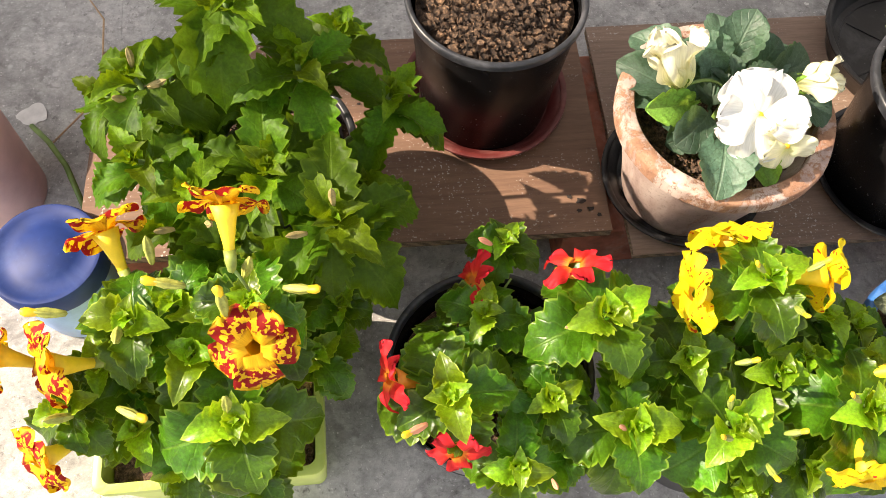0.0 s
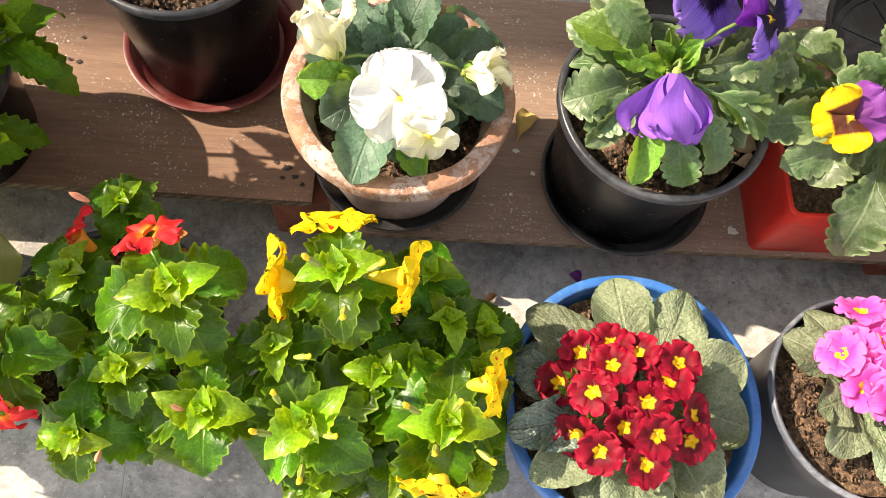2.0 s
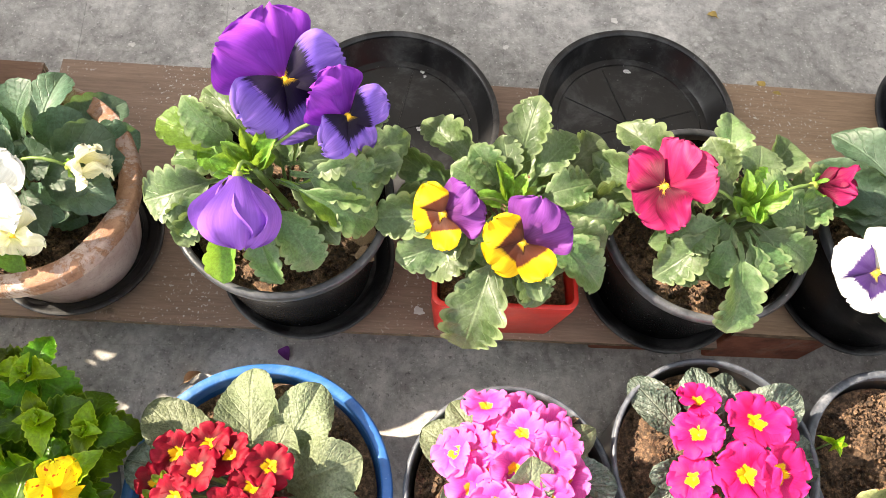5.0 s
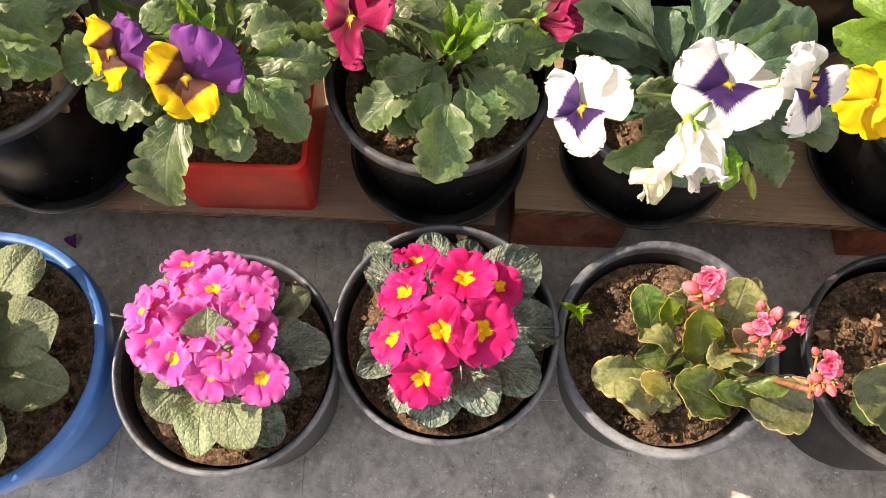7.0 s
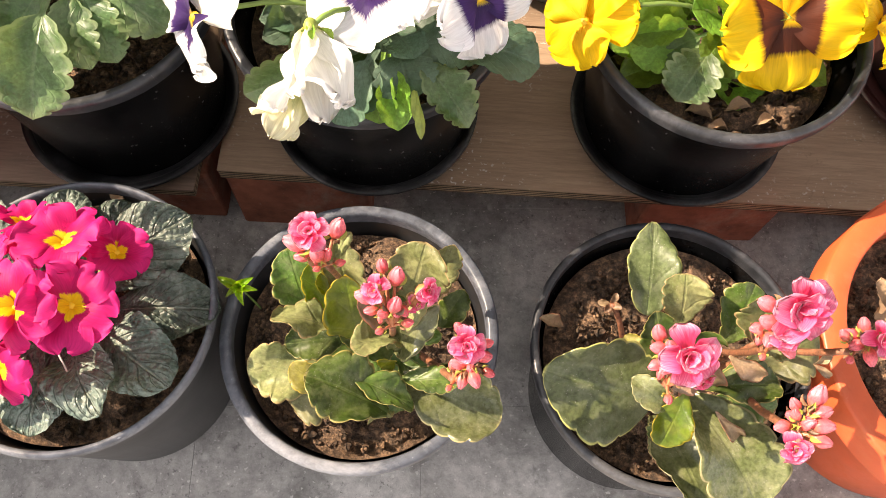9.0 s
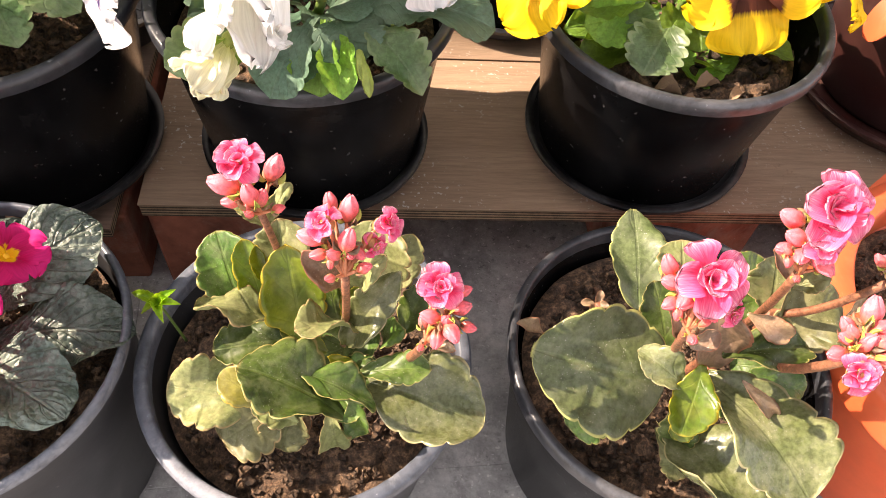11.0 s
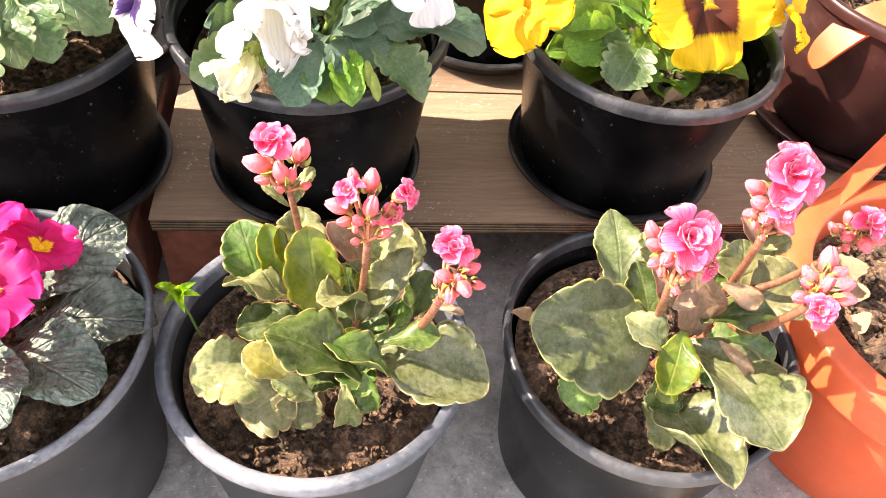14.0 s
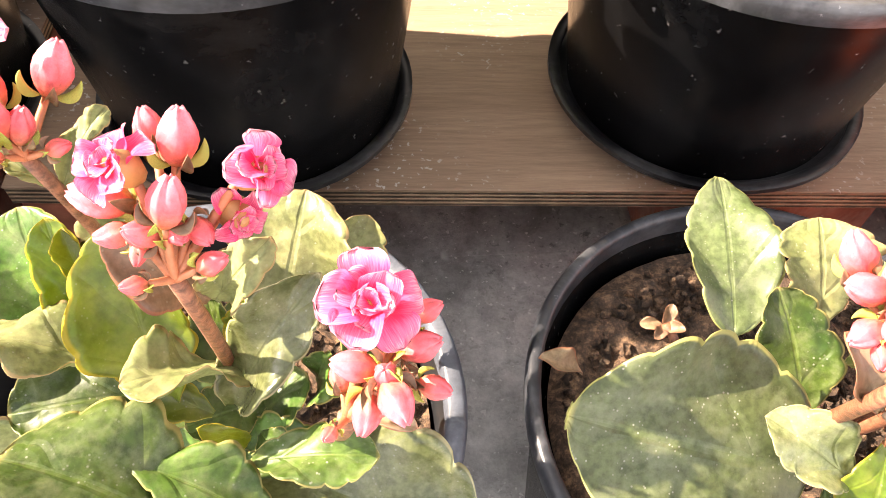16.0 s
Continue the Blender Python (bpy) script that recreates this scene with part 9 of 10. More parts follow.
spear_bud(mim_y, (0.137, -0.221, 0.25), (0.3, 0.3, 0.8), 0.022, M_CALYX, "bud showing a coloured tip", M_TUBE_Y)

# ---- spotted monkeyflower with toothed leaves, in full bloom ----
mim_s = thing("monkeyflower_plant", (-0.43, -0.135, 0.105), "spotted monkeyflower with toothed leaves, in full bloom", "potted plant", "potted flowers on the terrace")
rosette(mim_s, (-0.319, -0.139, 0.305), 0.047, 301, (0.13, -0.13, 1.0), ('mim', 'mimy'), 5, (-0.355, -0.137, 0.105))
rosette(mim_s, (-0.403, -0.137, 0.285), 0.051, 302, (-0.00, -0.12, 1.0), ('mim', 'mimy'), 5, (-0.402, -0.136, 0.105))
rosette(mim_s, (-0.336, -0.203, 0.245), 0.063, 303, (0.10, -0.23, 1.0), ('mim', 'mimy'), 5, (-0.365, -0.172, 0.105))
rosette(mim_s, (-0.460, -0.183, 0.235), 0.044, 304, (-0.10, -0.20, 1.0), ('mim', 'mimy'), 5, (-0.433, -0.161, 0.105))
rosette(mim_s, (-0.286, -0.143, 0.195), 0.047, 305, (0.18, -0.13, 1.0), ('mim', 'mimy'), 5, (-0.337, -0.140, 0.105))
rosette(mim_s, (-0.366, -0.156, 0.255), 0.058, 306, (0.05, -0.15, 1.0), ('mim', 'mimy'), 5, (-0.381, -0.147, 0.105))
rosette(mim_s, (-0.418, -0.193, 0.200), 0.049, 307, (-0.03, -0.21, 1.0), ('mim', 'mimy'), 5, (-0.410, -0.167, 0.105))
rosette(mim_s, (-0.338, -0.224, 0.160), 0.042, 308, (0.10, -0.26, 1.0), ('mim', 'mimy'), 5, (-0.366, -0.184, 0.105))
rosette(mim_s, (-0.392, -0.215, 0.165), 0.044, 309, (0.01, -0.25, 1.0), ('mim', 'mimy'), 5, (-0.396, -0.179, 0.105))
rosette(mim_s, (-0.438, -0.152, 0.230), 0.044, 310, (-0.06, -0.15, 1.0), ('mim', 'mimy'), 5, (-0.421, -0.144, 0.105))
rosette(mim_s, (-0.376, -0.124, 0.275), 0.049, 311, (0.04, -0.10, 1.0), ('mim', 'mimy'), 5, (-0.387, -0.129, 0.105))
rosette(mim_s, (-0.310, -0.125, 0.240), 0.051, 312, (0.14, -0.10, 1.0), ('mim', 'mimy'), 5, (-0.351, -0.129, 0.105))
rosette(mim_s, (-0.266, -0.105, 0.205), 0.035, 315, (0.21, -0.07, 1.0), ('mim', 'mimy'), 5, (-0.326, -0.118, 0.105))
rosette(mim_s, (-0.419, -0.151, 0.220), 0.047, 318, (-0.03, -0.15, 1.0), ('mim', 'mimy'), 5, (-0.411, -0.144, 0.105))
rosette(mim_s, (-0.403, -0.164, 0.200), 0.047, 320, (-0.00, -0.17, 1.0), ('mim', 'mimy'), 5, (-0.402, -0.151, 0.105))
rosette(mim_s, (-0.337, -0.085, 0.240), 0.051, 321, (0.10, -0.04, 1.0), ('mim', 'mimy'), 5, (-0.365, -0.108, 0.105))
trumpet(mim_s, (-0.312, -0.174, 0.316), (0.08, -0.45, 0.9), 0.054, "spot", M_TUBE_Y, "yellow monkeyflower blossom spotted dark red", (-0.304, -0.159, 0.281), 0)
trumpet(mim_s, (-0.323, -0.095, 0.365), (-0.02, 0.8, 0.55), 0.052, "spot", M_TUBE_Y, "yellow monkeyflower blossom spotted dark red", (-0.314, -0.138, 0.324), 0)
trumpet(mim_s, (-0.423, -0.073, 0.296), (-0.3, 0.75, 0.55), 0.054, "spot", M_TUBE_Y, "yellow monkeyflower blossom spotted dark red", (-0.389, -0.132, 0.284), 8)
trumpet(mim_s, (-0.459, -0.164, 0.275), (-0.65, -0.25, 0.7), 0.056, "spot", M_TUBE_Y, "yellow monkeyflower blossom spotted dark red", (-0.417, -0.150, 0.216), 10)
trumpet(mim_s, (-0.475, -0.218, 0.232), (-0.5, -0.5, 0.65), 0.052, "spot", M_TUBE_Y, "yellow monkeyflower blossom spotted dark red", (-0.440, -0.189, 0.175), -10)
trumpet(mim_s, (-0.500, -0.150, 0.265), (-0.8, 0.1, 0.6), 0.048, "spot", M_TUBE_Y, "yellow monkeyflower blossom spotted dark red", (-0.450, -0.155, 0.212), 15)
spear_bud(mim_s, (-0.356, -0.130, 0.320), (-0.95, 0.1, 0.2), 0.032, M_BUDGREEN, "bud showing a coloured tip", M_TUBE_Y)
spear_bud(mim_s, (-0.294, -0.135, 0.320), (0.9, -0.25, 0.2), 0.032, M_BUDGREEN, "bud showing a coloured tip", M_TUBE_Y)
spear_bud(mim_s, (-0.439, -0.136, 0.300), (-0.95, 0, 0.2), 0.032, M_BUDGREEN, "bud showing a coloured tip", M_TUBE_Y)
spear_bud(mim_s, (-0.414, -0.193, 0.265), (0.85, -0.45, 0.2), 0.032, M_BUDGREEN, "bud showing a coloured tip", M_TUBE_Y)
spear_bud(mim_s, (-0.318, -0.128, 0.325), (0.4, 0.2, 0.8), 0.032, M_BUDGREEN)
spear_bud(mim_s, (-0.407, -0.146, 0.295), (0.2, -0.7, 0.5), 0.032, M_BUDGREEN)
spear_bud(mim_s, (-0.450, -0.191, 0.245), (-0.5, -0.3, 0.6), 0.032, M_BUDGREEN)
spear_bud(mim_s, (-0.386, -0.104, 0.300), (0, 0.6, 0.7), 0.032, M_BUDGREEN)
spear_bud(mim_s, (-0.326, -0.159, 0.335), (0, 0.4, 0.8), 0.032, M_BUDGREEN, "bud showing a coloured tip", M_TUBE_Y)
spear_bud(mim_s, (-0.360, -0.228, 0.190), (0, -0.6, 0.6), 0.032, M_BUDGREEN)
spear_bud(mim_s, (-0.340, -0.201, 0.262), (0.2, 0.3, 0.9), 0.032, M_BUDGREEN)

# ---- leafy monkeyflower bush without blossoms ----
mim_b = thing("monkeyflower_plant", (-0.335, 0.045, 0.195), "leafy monkeyflower bush without blossoms", "potted plant", "potted flowers on the terrace")
rosette(mim_b, (-0.323, 0.050, 0.385), 0.060, 231, (0.00, -0.35, 1.0), ('bush', 'bushy'), 5, (-0.331, 0.047, 0.195))
rosette(mim_b, (-0.398, 0.029, 0.335), 0.053, 232, (-0.10, -0.15, 1.0), ('bush', 'bushy'), 5, (-0.357, 0.039, 0.195))
rosette(mim_b, (-0.280, 0.027, 0.345), 0.056, 233, (0.09, -0.15, 1.0), ('bush', 'bushy'), 5, (-0.316, 0.039, 0.195))
rosette(mim_b, (-0.215, 0.040, 0.285), 0.058, 234, (0.25, -0.10, 1.0), ('bush', 'bushy'), 5, (-0.293, 0.043, 0.195))
rosette(mim_b, (-0.307, -0.036, 0.303), 0.065, 235, (0.02, -0.15, 1.0), ('bush', 'bushy'), 5, (-0.325, 0.017, 0.195))
rosette(mim_b, (-0.261, -0.077, 0.298), 0.070, 236, (0.15, -0.25, 1.0), ('bush', 'bushy'), 5, (-0.309, 0.002, 0.195))
rosette(mim_b, (-0.402, -0.021, 0.302), 0.053, 237, (-0.11, -0.23, 1.0), ('bush', 'bushy'), 5, (-0.358, 0.022, 0.195))
rosette(mim_b, (-0.363, 0.005, 0.290), 0.049, 238, (-0.04, -0.18, 1.0), ('bush', 'bushy'), 5, (-0.345, 0.031, 0.195))
rosette(mim_b, (-0.364, -0.044, 0.295), 0.056, 239, (-0.05, -0.26, 1.0), ('bush', 'bushy'), 5, (-0.345, 0.014, 0.195))
rosette(mim_b, (-0.253, 0.093, 0.300), 0.042, 240, (0.13, -0.04, 1.0), ('bush', 'bushy'), 5, (-0.306, 0.062, 0.195))
rosette(mim_b, (-0.328, 0.031, 0.300), 0.049, 241, (0.01, -0.14, 1.0), ('bush', 'bushy'), 5, (-0.333, 0.040, 0.195))
rosette(mim_b, (-0.386, 0.061, 0.300), 0.042, 242, (-0.08, -0.09, 1.0), ('bush', 'bushy'), 5, (-0.353, 0.051, 0.195))
rosette(mim_b, (-0.242, -0.021, 0.250), 0.047, 243, (0.15, -0.23, 1.0), ('bush', 'bushy'), 5, (-0.302, 0.022, 0.195))
rosette(mim_b, (-0.335, -0.076, 0.270), 0.051, 244, (-0.00, -0.31, 1.0), ('bush', 'bushy'), 5, (-0.335, 0.003, 0.195))
rosette(mim_b, (-0.389, -0.053, 0.260), 0.047, 245, (-0.09, -0.28, 1.0), ('bush', 'bushy'), 5, (-0.354, 0.011, 0.195))
rosette(mim_b, (-0.282, -0.087, 0.225), 0.047, 246, (0.09, -0.33, 1.0), ('bush', 'bushy'), 5, (-0.316, -0.001, 0.195))
rosette(mim_b, (-0.300, 0.053, 0.290), 0.042, 247, (0.06, -0.11, 1.0), ('bush', 'bushy'), 5, (-0.323, 0.048, 0.195))
rosette(mim_b, (-0.436, 0.049, 0.290), 0.047, 248, (-0.16, -0.11, 1.0), ('bush', 'bushy'), 5, (-0.370, 0.047, 0.195))
leaf(mim_b, "bush", (-0.324, 0.066, 0.385), (-0.335, -0.003, 0.330), 0.068, (0, -0.5, 0.9), 0, 1)
leaf(mim_b, "bush", (-0.308, -0.030, 0.298), (-0.309, 0.023, 0.330), 0.050, (0, -0.5, 0.9), 0, 2)
leaf(mim_b, "bush", (-0.262, -0.075, 0.292), (-0.260, -0.009, 0.320), 0.056, (0, -0.6, 0.8), 0, 3)
leaf(mim_b, "bush", (-0.215, 0.033, 0.280), (-0.234, 0.000, 0.262), 0.040, (0, -0.4, 0.9), 0, 4)
leaf(mim_b, "bush", (-0.211, 0.027, 0.280), (-0.169, 0.014, 0.270), 0.036, (0, -0.4, 0.9), 0, 0)
leaf(mim_b, "bush", (-0.262, -0.077, 0.292), (-0.214, -0.071, 0.275), 0.044, (0, -0.4, 0.9), 0, 0)
leaf(mim_b, "bush", (-0.262, -0.077, 0.292), (-0.266, -0.122, 0.255), 0.044, (0, -0.4, 0.9), 0, 5)
spear_bud(mim_b, (-0.279, -0.086, 0.300), (-0.8, -0.3, 0.3), 0.024, M_DRYBUD)
spear_bud(mim_b, (-0.247, -0.091, 0.300), (0.7, -0.4, 0.3), 0.024, M_DRYBUD)
spear_bud(mim_b, (-0.259, -0.075, 0.318), (0, 0.3, 0.8), 0.024, M_DRYBUD)
spear_bud(mim_b, (-0.397, 0.031, 0.345), (0.1, 0.3, 0.8), 0.024, M_DRYBUD)
spear_bud(mim_b, (-0.403, 0.012, 0.335), (-0.2, -0.5, 0.6), 0.024, M_DRYBUD)
spear_bud(mim_b, (-0.388, 0.019, 0.338), (0.9, 0, 0.3), 0.024, M_DRYBUD)
spear_bud(mim_b, (-0.351, -0.073, 0.300), (0.4, -0.5, 0.6), 0.024, M_DRYBUD)
spear_bud(mim_b, (-0.374, -0.074, 0.295), (-0.6, -0.4, 0.5), 0.024, M_DRYBUD)
leaf(prim_b, "panf", (0.253, -0.159, 0.19), (0.257, -0.156, 0.2), 0.0071, (0, -0.4, 0.9), 0, 0, 1.0)
leaf(prim_b, "panf", (0.253, -0.159, 0.19), (0.25, -0.163, 0.2), 0.007, (0, -0.4, 0.9), 9, 1, 1.0)
leaf(prim_b, "panf", (0.253, -0.159, 0.19), (0.245, -0.155, 0.2), 0.007, (0, -0.4, 0.9), 18, 2, 1.0)
leaf(prim_b, "panf", (0.253, -0.159, 0.19), (0.253, -0.151, 0.2), 0.0071, (0, -0.4, 0.9), 27, 3, 1.0)
leaf(prim_b, "panf", (0.229, -0.193, 0.19), (0.233, -0.189, 0.2), 0.007, (0, -0.4, 0.9), 0, 0, 1.0)
leaf(prim_b, "panf", (0.229, -0.193, 0.19), (0.227, -0.195, 0.2), 0.0069, (0, -0.4, 0.9), 9, 1, 1.0)
leaf(prim_b, "panf", (0.229, -0.193, 0.19), (0.221, -0.188, 0.2), 0.0069, (0, -0.4, 0.9), 18, 2, 1.0)
leaf(prim_b, "panf", (0.229, -0.193, 0.19), (0.23, -0.184, 0.2), 0.007, (0, -0.4, 0.9), 27, 3, 1.0)
leaf(prim_b, "panf", (0.328, -0.207, 0.19), (0.331, -0.203, 0.2), 0.0072, (0, -0.4, 0.9), 0, 0, 1.0)
leaf(prim_b, "panf", (0.328, -0.207, 0.19), (0.324, -0.209, 0.2), 0.0072, (0, -0.4, 0.9), 9, 1, 1.0)
leaf(prim_b, "panf", (0.328, -0.207, 0.19), (0.319, -0.202, 0.2), 0.0072, (0, -0.4, 0.9), 18, 2, 1.0)
leaf(prim_b, "panf", (0.328, -0.207, 0.19), (0.328, -0.198, 0.2), 0.0072, (0, -0.4, 0.9), 27, 3, 1.0)
leaf(prim_b, "panf", (0.249, -0.21, 0.19), (0.253, -0.207, 0.2), 0.007, (0, -0.4, 0.9), 0, 0, 1.0)
leaf(prim_b, "panf", (0.249, -0.21, 0.19), (0.247, -0.213, 0.2), 0.007, (0, -0.4, 0.9), 9, 1, 1.0)
leaf(prim_b, "panf", (0.249, -0.21, 0.19), (0.241, -0.206, 0.2), 0.007, (0, -0.4, 0.9), 18, 2, 1.0)
leaf(prim_b, "panf", (0.249, -0.21, 0.19), (0.249, -0.202, 0.2), 0.007, (0, -0.4, 0.9), 27, 3, 1.0)
leaf(prim_b, "panf", (0.233, -0.181, 0.19), (0.238, -0.178, 0.2), 0.007, (0, -0.4, 0.9), 0, 0, 1.0)
leaf(prim_b, "panf", (0.233, -0.181, 0.19), (0.231, -0.185, 0.2), 0.007, (0, -0.4, 0.9), 9, 1, 1.0)
leaf(prim_b, "panf", (0.233, -0.181, 0.19), (0.226, -0.177, 0.2), 0.007, (0, -0.4, 0.9), 18, 2, 1.0)
leaf(prim_b, "panf", (0.233, -0.181, 0.19), (0.234, -0.173, 0.2), 0.007, (0, -0.4, 0.9), 27, 3, 1.0)
v, f = tube([(0.699, -0.176, 0.185), (0.701, -0.187, 0.165), (0.706, -0.2, 0.152), (0.714, -0.204, 0.15)], 0.0006, 5)
link_mesh("root", sheet("root", v, f, M_WHITE_ROOT), prim_g, "pale dangling root", prim_g.matrix_basis.inverted())
lay(mim_r, WITHERED, (-0.083, -0.102, 0.225), (-0.069, -0.093, 0.232), 0.0116)
lay(mim_r, WITHERED, (-0.078, -0.107, 0.222), (-0.065, -0.112, 0.225), 0.0098)
lay(mim_r, WITHERED, (-0.078, -0.095, 0.225), (-0.081, -0.092, 0.235), 0.009)
lay(pan_p, DRY_LEAF, (0.362, 0.012, 0.233), (0.386, 0.015, 0.238), 0.023)
lay(pan_p, DRY_LEAF, (0.364, 0.0, 0.232), (0.384, -0.004, 0.234), 0.0143)
lay(pan_y, DRY_LEAF, (1.065, 0.004, 0.205), (1.085, -0.005, 0.21), 0.0083)
lay(pan_y, DRY_LEAF, (1.092, 0.004, 0.205), (1.11, 0.005, 0.212), 0.0077)
lay(pan_y, DRY_LEAF, (1.112, -0.005, 0.205), (1.125, -0.001, 0.21), 0.007)
lay(pan_y, DRY_LEAF, (1.08, -0.008, 0.205), (1.095, -0.011, 0.208), 0.006)
lay(prim_k, DRY_LEAF, (0.545, -0.12, 0.13), (0.565, -0.112, 0.17), 0.0119)
lay(prim_g, DRY_LEAF, (0.69, -0.059, 0.14), (0.7, -0.058, 0.15), 0.0062)

# ---- withering plant in the orange pot ----
orange_plant = thing("withering_plant", (1.276, -0.128, 0.13), "withering yellowed seedling in dry soil", "potted plant", "potted flowers on the terrace")
lay(orange_plant, DRY_LEAF, (1.213, -0.105, 0.135), (1.208, -0.086, 0.16), 0.0167)
lay(orange_plant, DRY_LEAF, (1.214, -0.111, 0.135), (1.219, -0.101, 0.15), 0.019)
lay(orange_plant, DRY_LEAF, (1.211, -0.117, 0.135), (1.209, -0.138, 0.14), 0.0167)
lay(orange_plant, DRY_LEAF, (1.212, -0.159, 0.132), (1.217, -0.167, 0.14), 0.0125)

# ---- loose things ----
def ribbon(name, points, width, thick, mat, label, category):
    """A bent strap of even thickness along a smooth line of points, its flat side to the outside of the bend."""
    pts = [Vector(p) for p in points]
    fine = []
    for k in range(len(pts) - 1):
        p0, p1, p2, p3 = pts[max(k - 1, 0)], pts[k], pts[k + 1], pts[min(k + 2, len(pts) - 1)]
        for i in range(10):
            t = i / 10
            fine.append(0.5 * ((2 * p1) + (p2 - p0) * t + (2 * p0 - 5 * p1 + 4 * p2 - p3) * t * t + (3 * p1 - p0 - 3 * p2 + p3) * t ** 3))
    fine.append(pts[-1])
    verts, faces = [], []
    for k, p in enumerate(fine):
        d = (fine[min(k + 1, len(fine) - 1)] - fine[max(k - 1, 0)]).normalized()
        side = Vector((0.35, -0.85, 0.2))
        side = (side - d * side.dot(d)).normalized()
        up = d.cross(side)
        q = k / (len(fine) - 1)
        w = width * (0.68 + 0.42 * min(1.0, max(0.0, (q - 0.35) / 0.3)))
        w *= math.sqrt(max(0.03, 1 - ((q - 0.80) / 0.20) ** 2)) if q > 0.80 else 1.0
        for sx, sz in ((-0.5, -0.5), (0.5, -0.5), (0.5, 0.5), (-0.5, 0.5)):
            verts.append(p + side * w * sx + up * thick * sz)
    n = len(fine)
    for k in range(n - 1):
        for i in range(4):
            j = (i + 1) % 4
            faces.append((k * 4 + i, k * 4 + j, (k + 1) * 4 + j, (k + 1) * 4 + i))
    faces += [(3, 2, 1, 0), (n * 4 - 4, n * 4 - 3, n * 4 - 2, n * 4 - 1)]
    ob = link_mesh(name, sheet(name, verts, faces, mat), None)
    mark_sharp(ob.data, 40)
    return tagged(ob, label, category)


ribbon("plastic_strap", [(1.205, -0.050, 0.155), (1.232, -0.030, 0.158), (1.262, -0.008, 0.166), (1.300, 0.020, 0.186), (1.335, 0.042, 0.222), (1.332, 0.062, 0.252), (1.300, 0.076, 0.247), (1.270, 0.083, 0.230), (1.252, 0.086, 0.205), (1.246, 0.086, 0.184)], 0.024, 0.003, M_ORANGE, "curled orange plastic strap on the orange pot", "strap")

# the blue jar and the pink bucket
jar = thing("storage_jar", (-0.553, 0.004, 0.0), "translucent blue plastic jar with a scuffed lid", "jar")
M_JAR = plain("pale_blue_plastic", (0.22, 0.34, 0.58), 0.35, 30, 0.2)
ring_part("body", [(0, 0.0), (0.044, 0.0), (0.048, 0.004), (0.050, 0.03), (0.050, 0.078), (0.047, 0.086), (0.047, 0.10)], M_JAR, jar, "pale blue translucent wall")
lid_profile = [(0.0505, 0.086), (0.054, 0.086), (0.055, 0.089), (0.055, 0.108), (0.053, 0.1125), (0.050, 0.113), (0.047, 0.1115), (0.030, 0.111), (0.029, 0.1118), (0.0, 0.1118)]
ring_part("lid", lid_profile, M_LID, jar, "deep blue scuffed lid", 0.0, 0, 72)
bucket = thing("bucket", (-0.668, 0.135, 0.0), "pale pink plastic bucket at the edge", "bucket")
ring_part("wall", [(0, 0.0), (0.052, 0.0), (0.055, 0.004), (0.064, 0.150), (0.0605, 0.150), (0.052, 0.006), (0.0, 0.006)], M_PINK, bucket)
ring_part("rim", [(0.0605, 0.1505), (0.066, 0.1505), (0.0665, 0.153), (0.066, 0.158), (0.063, 0.159), (0.0605, 0.157)], M_PINK, bucket)

# a split stick in the bare pot, a strip of wood on the floor
v, f = tube([(-0.119, 0.158, 0.226), (-0.121, 0.163, 0.25), (-0.124, 0.170, 0.275), (-0.130, 0.180, 0.305)], [0.0062, 0.0058, 0.0048, 0.0035], 6)
tagged(link_mesh("wooden_stick", sheet("wooden_stick", v, f, M_STICK, smooth=False)), "pale split stick standing in bare soil", "stick")
lath = part("wooden_lath", box_bm(-0.009, 0.009, -0.075, 0.0, 0.0005, 0.006, 0.0008), M_STICK, None)
lath.matrix_basis = pose(1.116, -0.206, 0, 0, 0, 38)
tagged(lath, "short strip of pale wood on the floor", "wood strip")

# twigs behind the jar
for pts, r, lab in ((((-0.642, 0.227, 0.006), (-0.611, 0.192, 0.022), (-0.588, 0.159, 0.020), (-0.565, 0.105, 0.004)), 0.0035, "green fallen stem on the floor"), (((-0.607, 0.440, 0.003), (-0.572, 0.383, 0.012), (-0.565, 0.30, 0.012), (-0.578, 0.246, 0.010), (-0.620, 0.198, 0.003)), 0.0012, "thin brown dry twig on the floor")):
    v, f = tube(pts, r, 6)
    tagged(link_mesh("twig", sheet("twig", v, f, M_STEM if r > 0.002 else M_STICK)), lab, "twig")

# fallen petals and leaves
FALLEN = blade("fallen_leaf", M_DRY, pansy_outline, nu=12, nv=6, arch=0.10, cup=0.25, wave=0.12, seed=2)
DARK_PETAL = blade("fallen_petal", M_PURPLE_DUSK, fan_outline, nu=8, nv=6, arch=0.2, cup=0.3)


def dropped(mesh, name, x, y, z, length, width, turn, label, category):
    ob = link_mesh(name, mesh, None, "", pose(x, y, z, 0, 0, turn) @ Matrix.Diagonal((width, length, length, 1)))
    tagged(ob, label, category, "fallen leaves and petals")


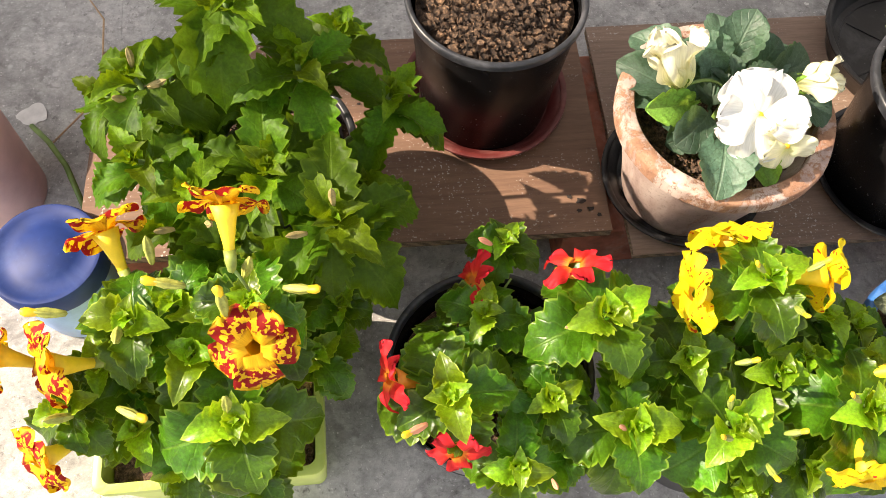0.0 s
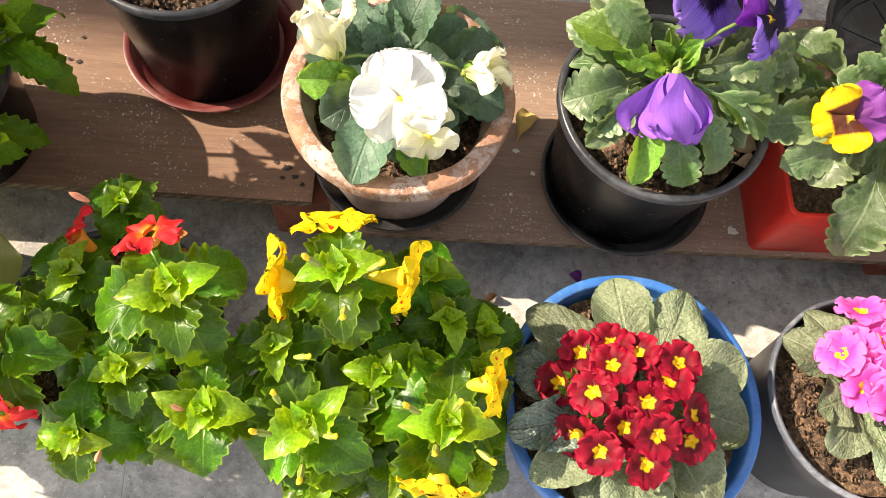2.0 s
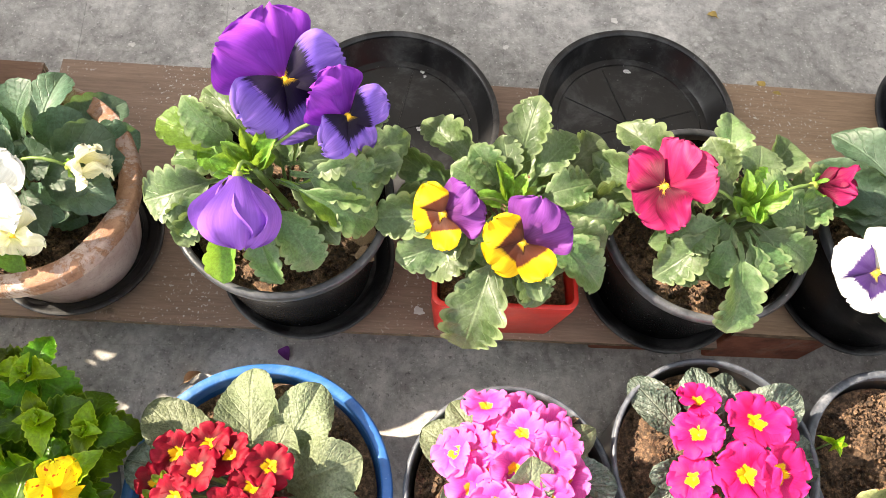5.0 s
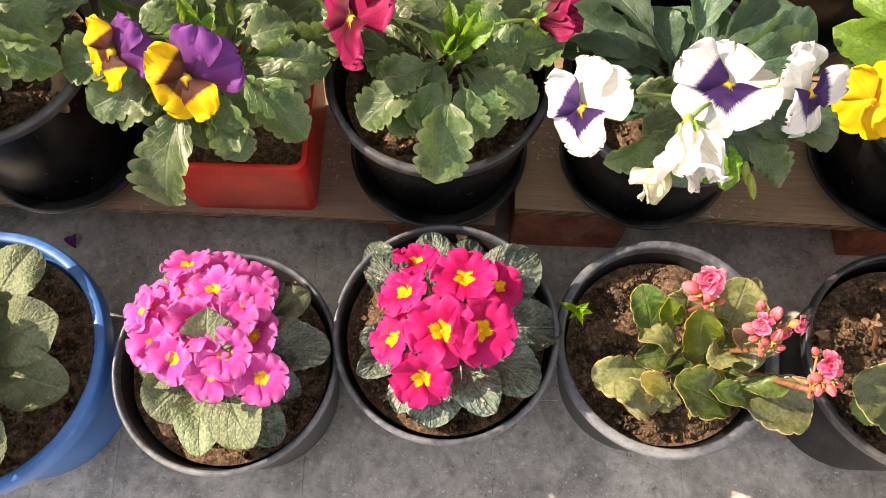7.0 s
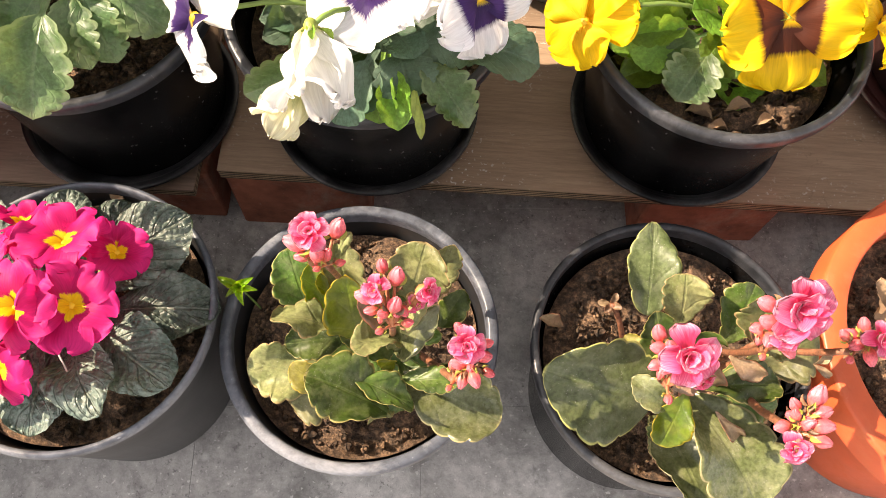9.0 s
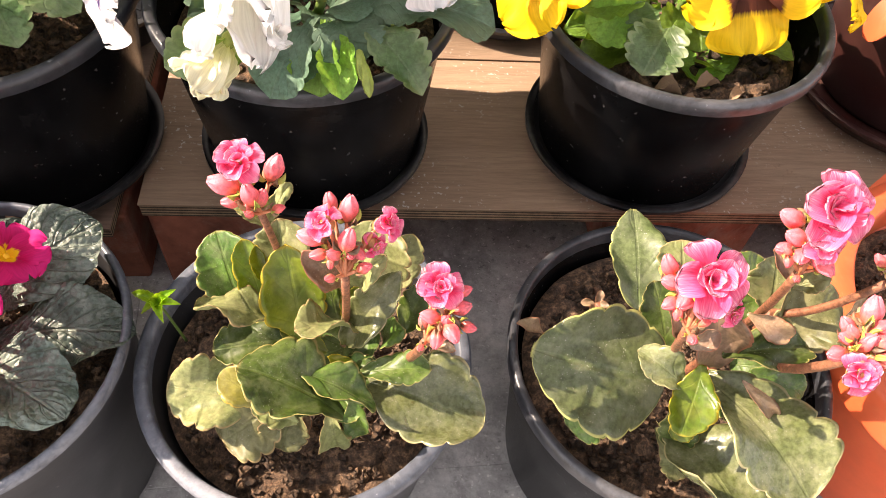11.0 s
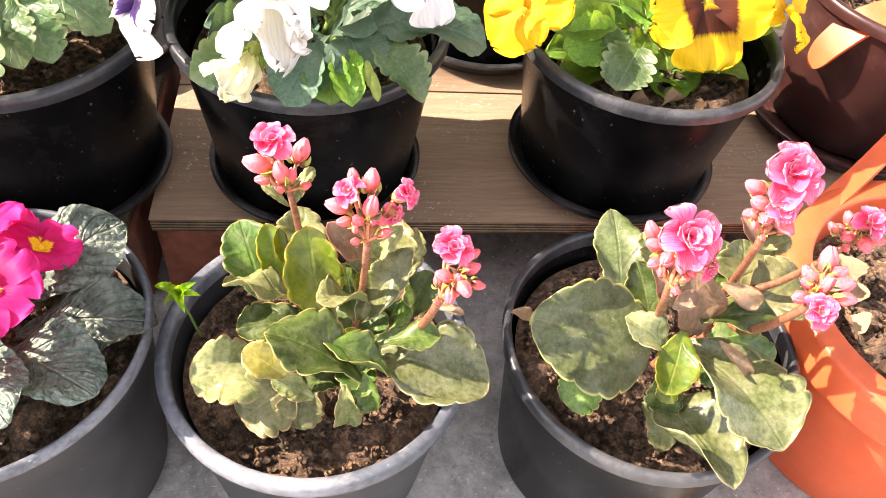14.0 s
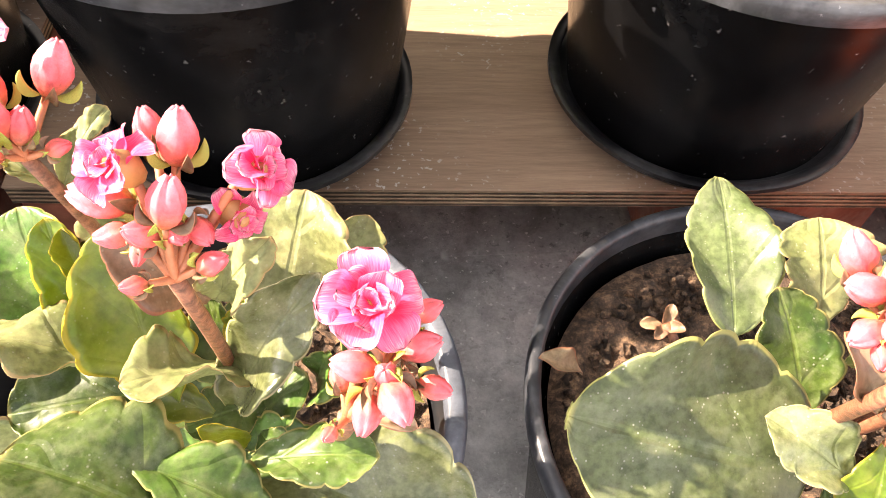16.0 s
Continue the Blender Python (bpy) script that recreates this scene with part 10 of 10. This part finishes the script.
dropped(FALLEN, "fallen_leaf", 0.205, 0.085, BOARD_Z + 0.001, 0.040, 0.024, -20, "fallen yellow leaf lying on the board", "leaf")
dropped(DARK_PETAL, "fallen_petal", 0.290, -0.034, 0.001, 0.016, 0.013, 30, "dark shrivelled petal on the floor", "petal")
dropped(DRY_LEAF, "fallen_leaf", 0.180, -0.068, 0.001, 0.026, 0.008, -50, "narrow dry leaf on the floor", "leaf")
dropped(FALLEN, "fallen_leaf", 0.813, 0.468, 0.001, 0.018, 0.008, 70, "small dry leaf on the floor", "leaf")
dropped(FALLEN, "fallen_leaf", 0.860, 0.352, 0.001, 0.020, 0.010, 20, "small yellow leaf on the floor", "leaf")
dropped(FALLEN, "fallen_leaf", 0.835, 0.275, BOARD_Z + 0.001, 0.026, 0.014, 80, "yellowed leaf lying on the board", "leaf")


def paint_patch(x, y, z, r, mat, seed, label):
    verts, faces = [(0, 0, 0.0008)], []
    n = 28
    for i in range(n):
        a = 6.283 * i / n
        q = r * (0.8 + 0.55 * noise.noise((math.cos(a) * 1.3 + seed, math.sin(a) * 1.3, seed)))
        verts.append((q * math.cos(a), q * math.sin(a) * 0.8, 0.0004))
    faces = [(0, 1 + i, 1 + (i + 1) % n) for i in range(n)]
    ob = link_mesh("paint_splash", sheet("paint_splash", verts, faces, mat), None, "", pose(x, y, z))
    tagged(ob, label, "paint splash", "paint splashes")


M_SPLASH = plain("dried_whitewash", (0.60, 0.58, 0.55), 0.9, 60, 0.15)
M_SPLASH_PINK = plain("dried_pink_wash", (0.55, 0.44, 0.41), 0.9, 60, 0.2)
paint_patch(-0.645, 0.246, 0.001, 0.022, M_SPLASH, 1, "dried white paint splash on the floor")
paint_patch(1.092, 0.469, 0.001, 0.045, M_SPLASH_PINK, 5, "dried pinkish wash on the floor")
for k, (x, y, s) in enumerate(((0.177, 0.411, 0.007), (0.050, 0.359, 0.005), (0.261, 0.394, 0.006), (0.668, 0.452, 0.007), (0.522, 0.396, 0.005), (0.70, 0.38, 0.004), (0.36, 0.37, 0.004), (-0.3, 0.36, 0.006), (-0.42, 0.42, 0.005))):
    paint_patch(x, y, 0.0009, s, M_SPLASH, 10 + k, "dried white paint drip on the floor")
for k, (x, y, s) in enumerate(((0.205, 0.075, 0.004), (0.196, 0.110, 0.003), (0.222, 0.050, 0.0035), (0.425, 0.000, 0.007), (0.20, 0.025, 0.0025))):
    paint_patch(x, y, BOARD_Z + 0.0008, s, M_SPLASH, 30 + k, "dried white paint drip on the board")
paint_patch(-0.110, 0.095, 0.0978, 0.006, M_SPLASH, 41, "dried white paint drip on the board")
M_STAIN = plain("dark_mould", (0.03, 0.022, 0.018), 0.9, 120, 0.5)
for k, (x, y, r) in enumerate([(-0.035, 0.041, 0.0035), (-0.024, 0.035, 0.006), (-0.015, 0.026, 0.004), (-0.027, 0.024, 0.003), (-0.007, 0.018, 0.003), (-0.247, 0.14, 0.0035), (-0.256, 0.142, 0.003), (-0.248, 0.17, 0.0025)]):
    paint_patch(x, y, 0.0976, r, M_STAIN, 50 + k, "dark mould stain on the board")
# lime stains in the first saucer; the last patch paints a reflection in the second
M_LIME_SHEEN = plain("lime_stain_and_sheen", (0.46, 0.46, 0.45), 0.8, 200, 0.4)
for k, (x, y, r) in enumerate([(0.415, 0.28, 0.004), (0.418, 0.274, 0.003), (0.415, 0.206, 0.005), (0.474, 0.222, 0.006), (0.479, 0.211, 0.004), (0.445, 0.211, 0.0025), (0.402, 0.193, 0.003), (0.649, 0.3, 0.006)]):
    paint_patch(x, y, BOARD_Z + 0.0052, r * 0.8, M_LIME_SHEEN, 70 + k, "pale lime stain and painted reflection in the empty saucers")

# ---- the floor's slabs ----
slab_bm = box_bm(-PITCH / 2 + 0.00008, PITCH / 2 - 0.00008, -PITCH / 2 + 0.00008, PITCH / 2 - 0.00008, -0.012, 0.0, 0.0003)
slab_mesh = bpy.data.meshes.new("floor_slab")
slab_bm.to_mesh(slab_mesh)
slab_bm.free()
slab_mesh.materials.append(M_FLOOR)
turn_m = pose(0.731, -0.168, 0, 0, 0, TURN_FLOOR)
for i in range(-10, 7):
    for j in range(-3, 8):
        rs = random.Random(i * 31 + j)
        link_mesh("floor_slab", slab_mesh, floor, "", turn_m @ pose((i + 0.5) * PITCH, (j + 0.5) * PITCH, rs.uniform(-0.00015, 0.00015)))
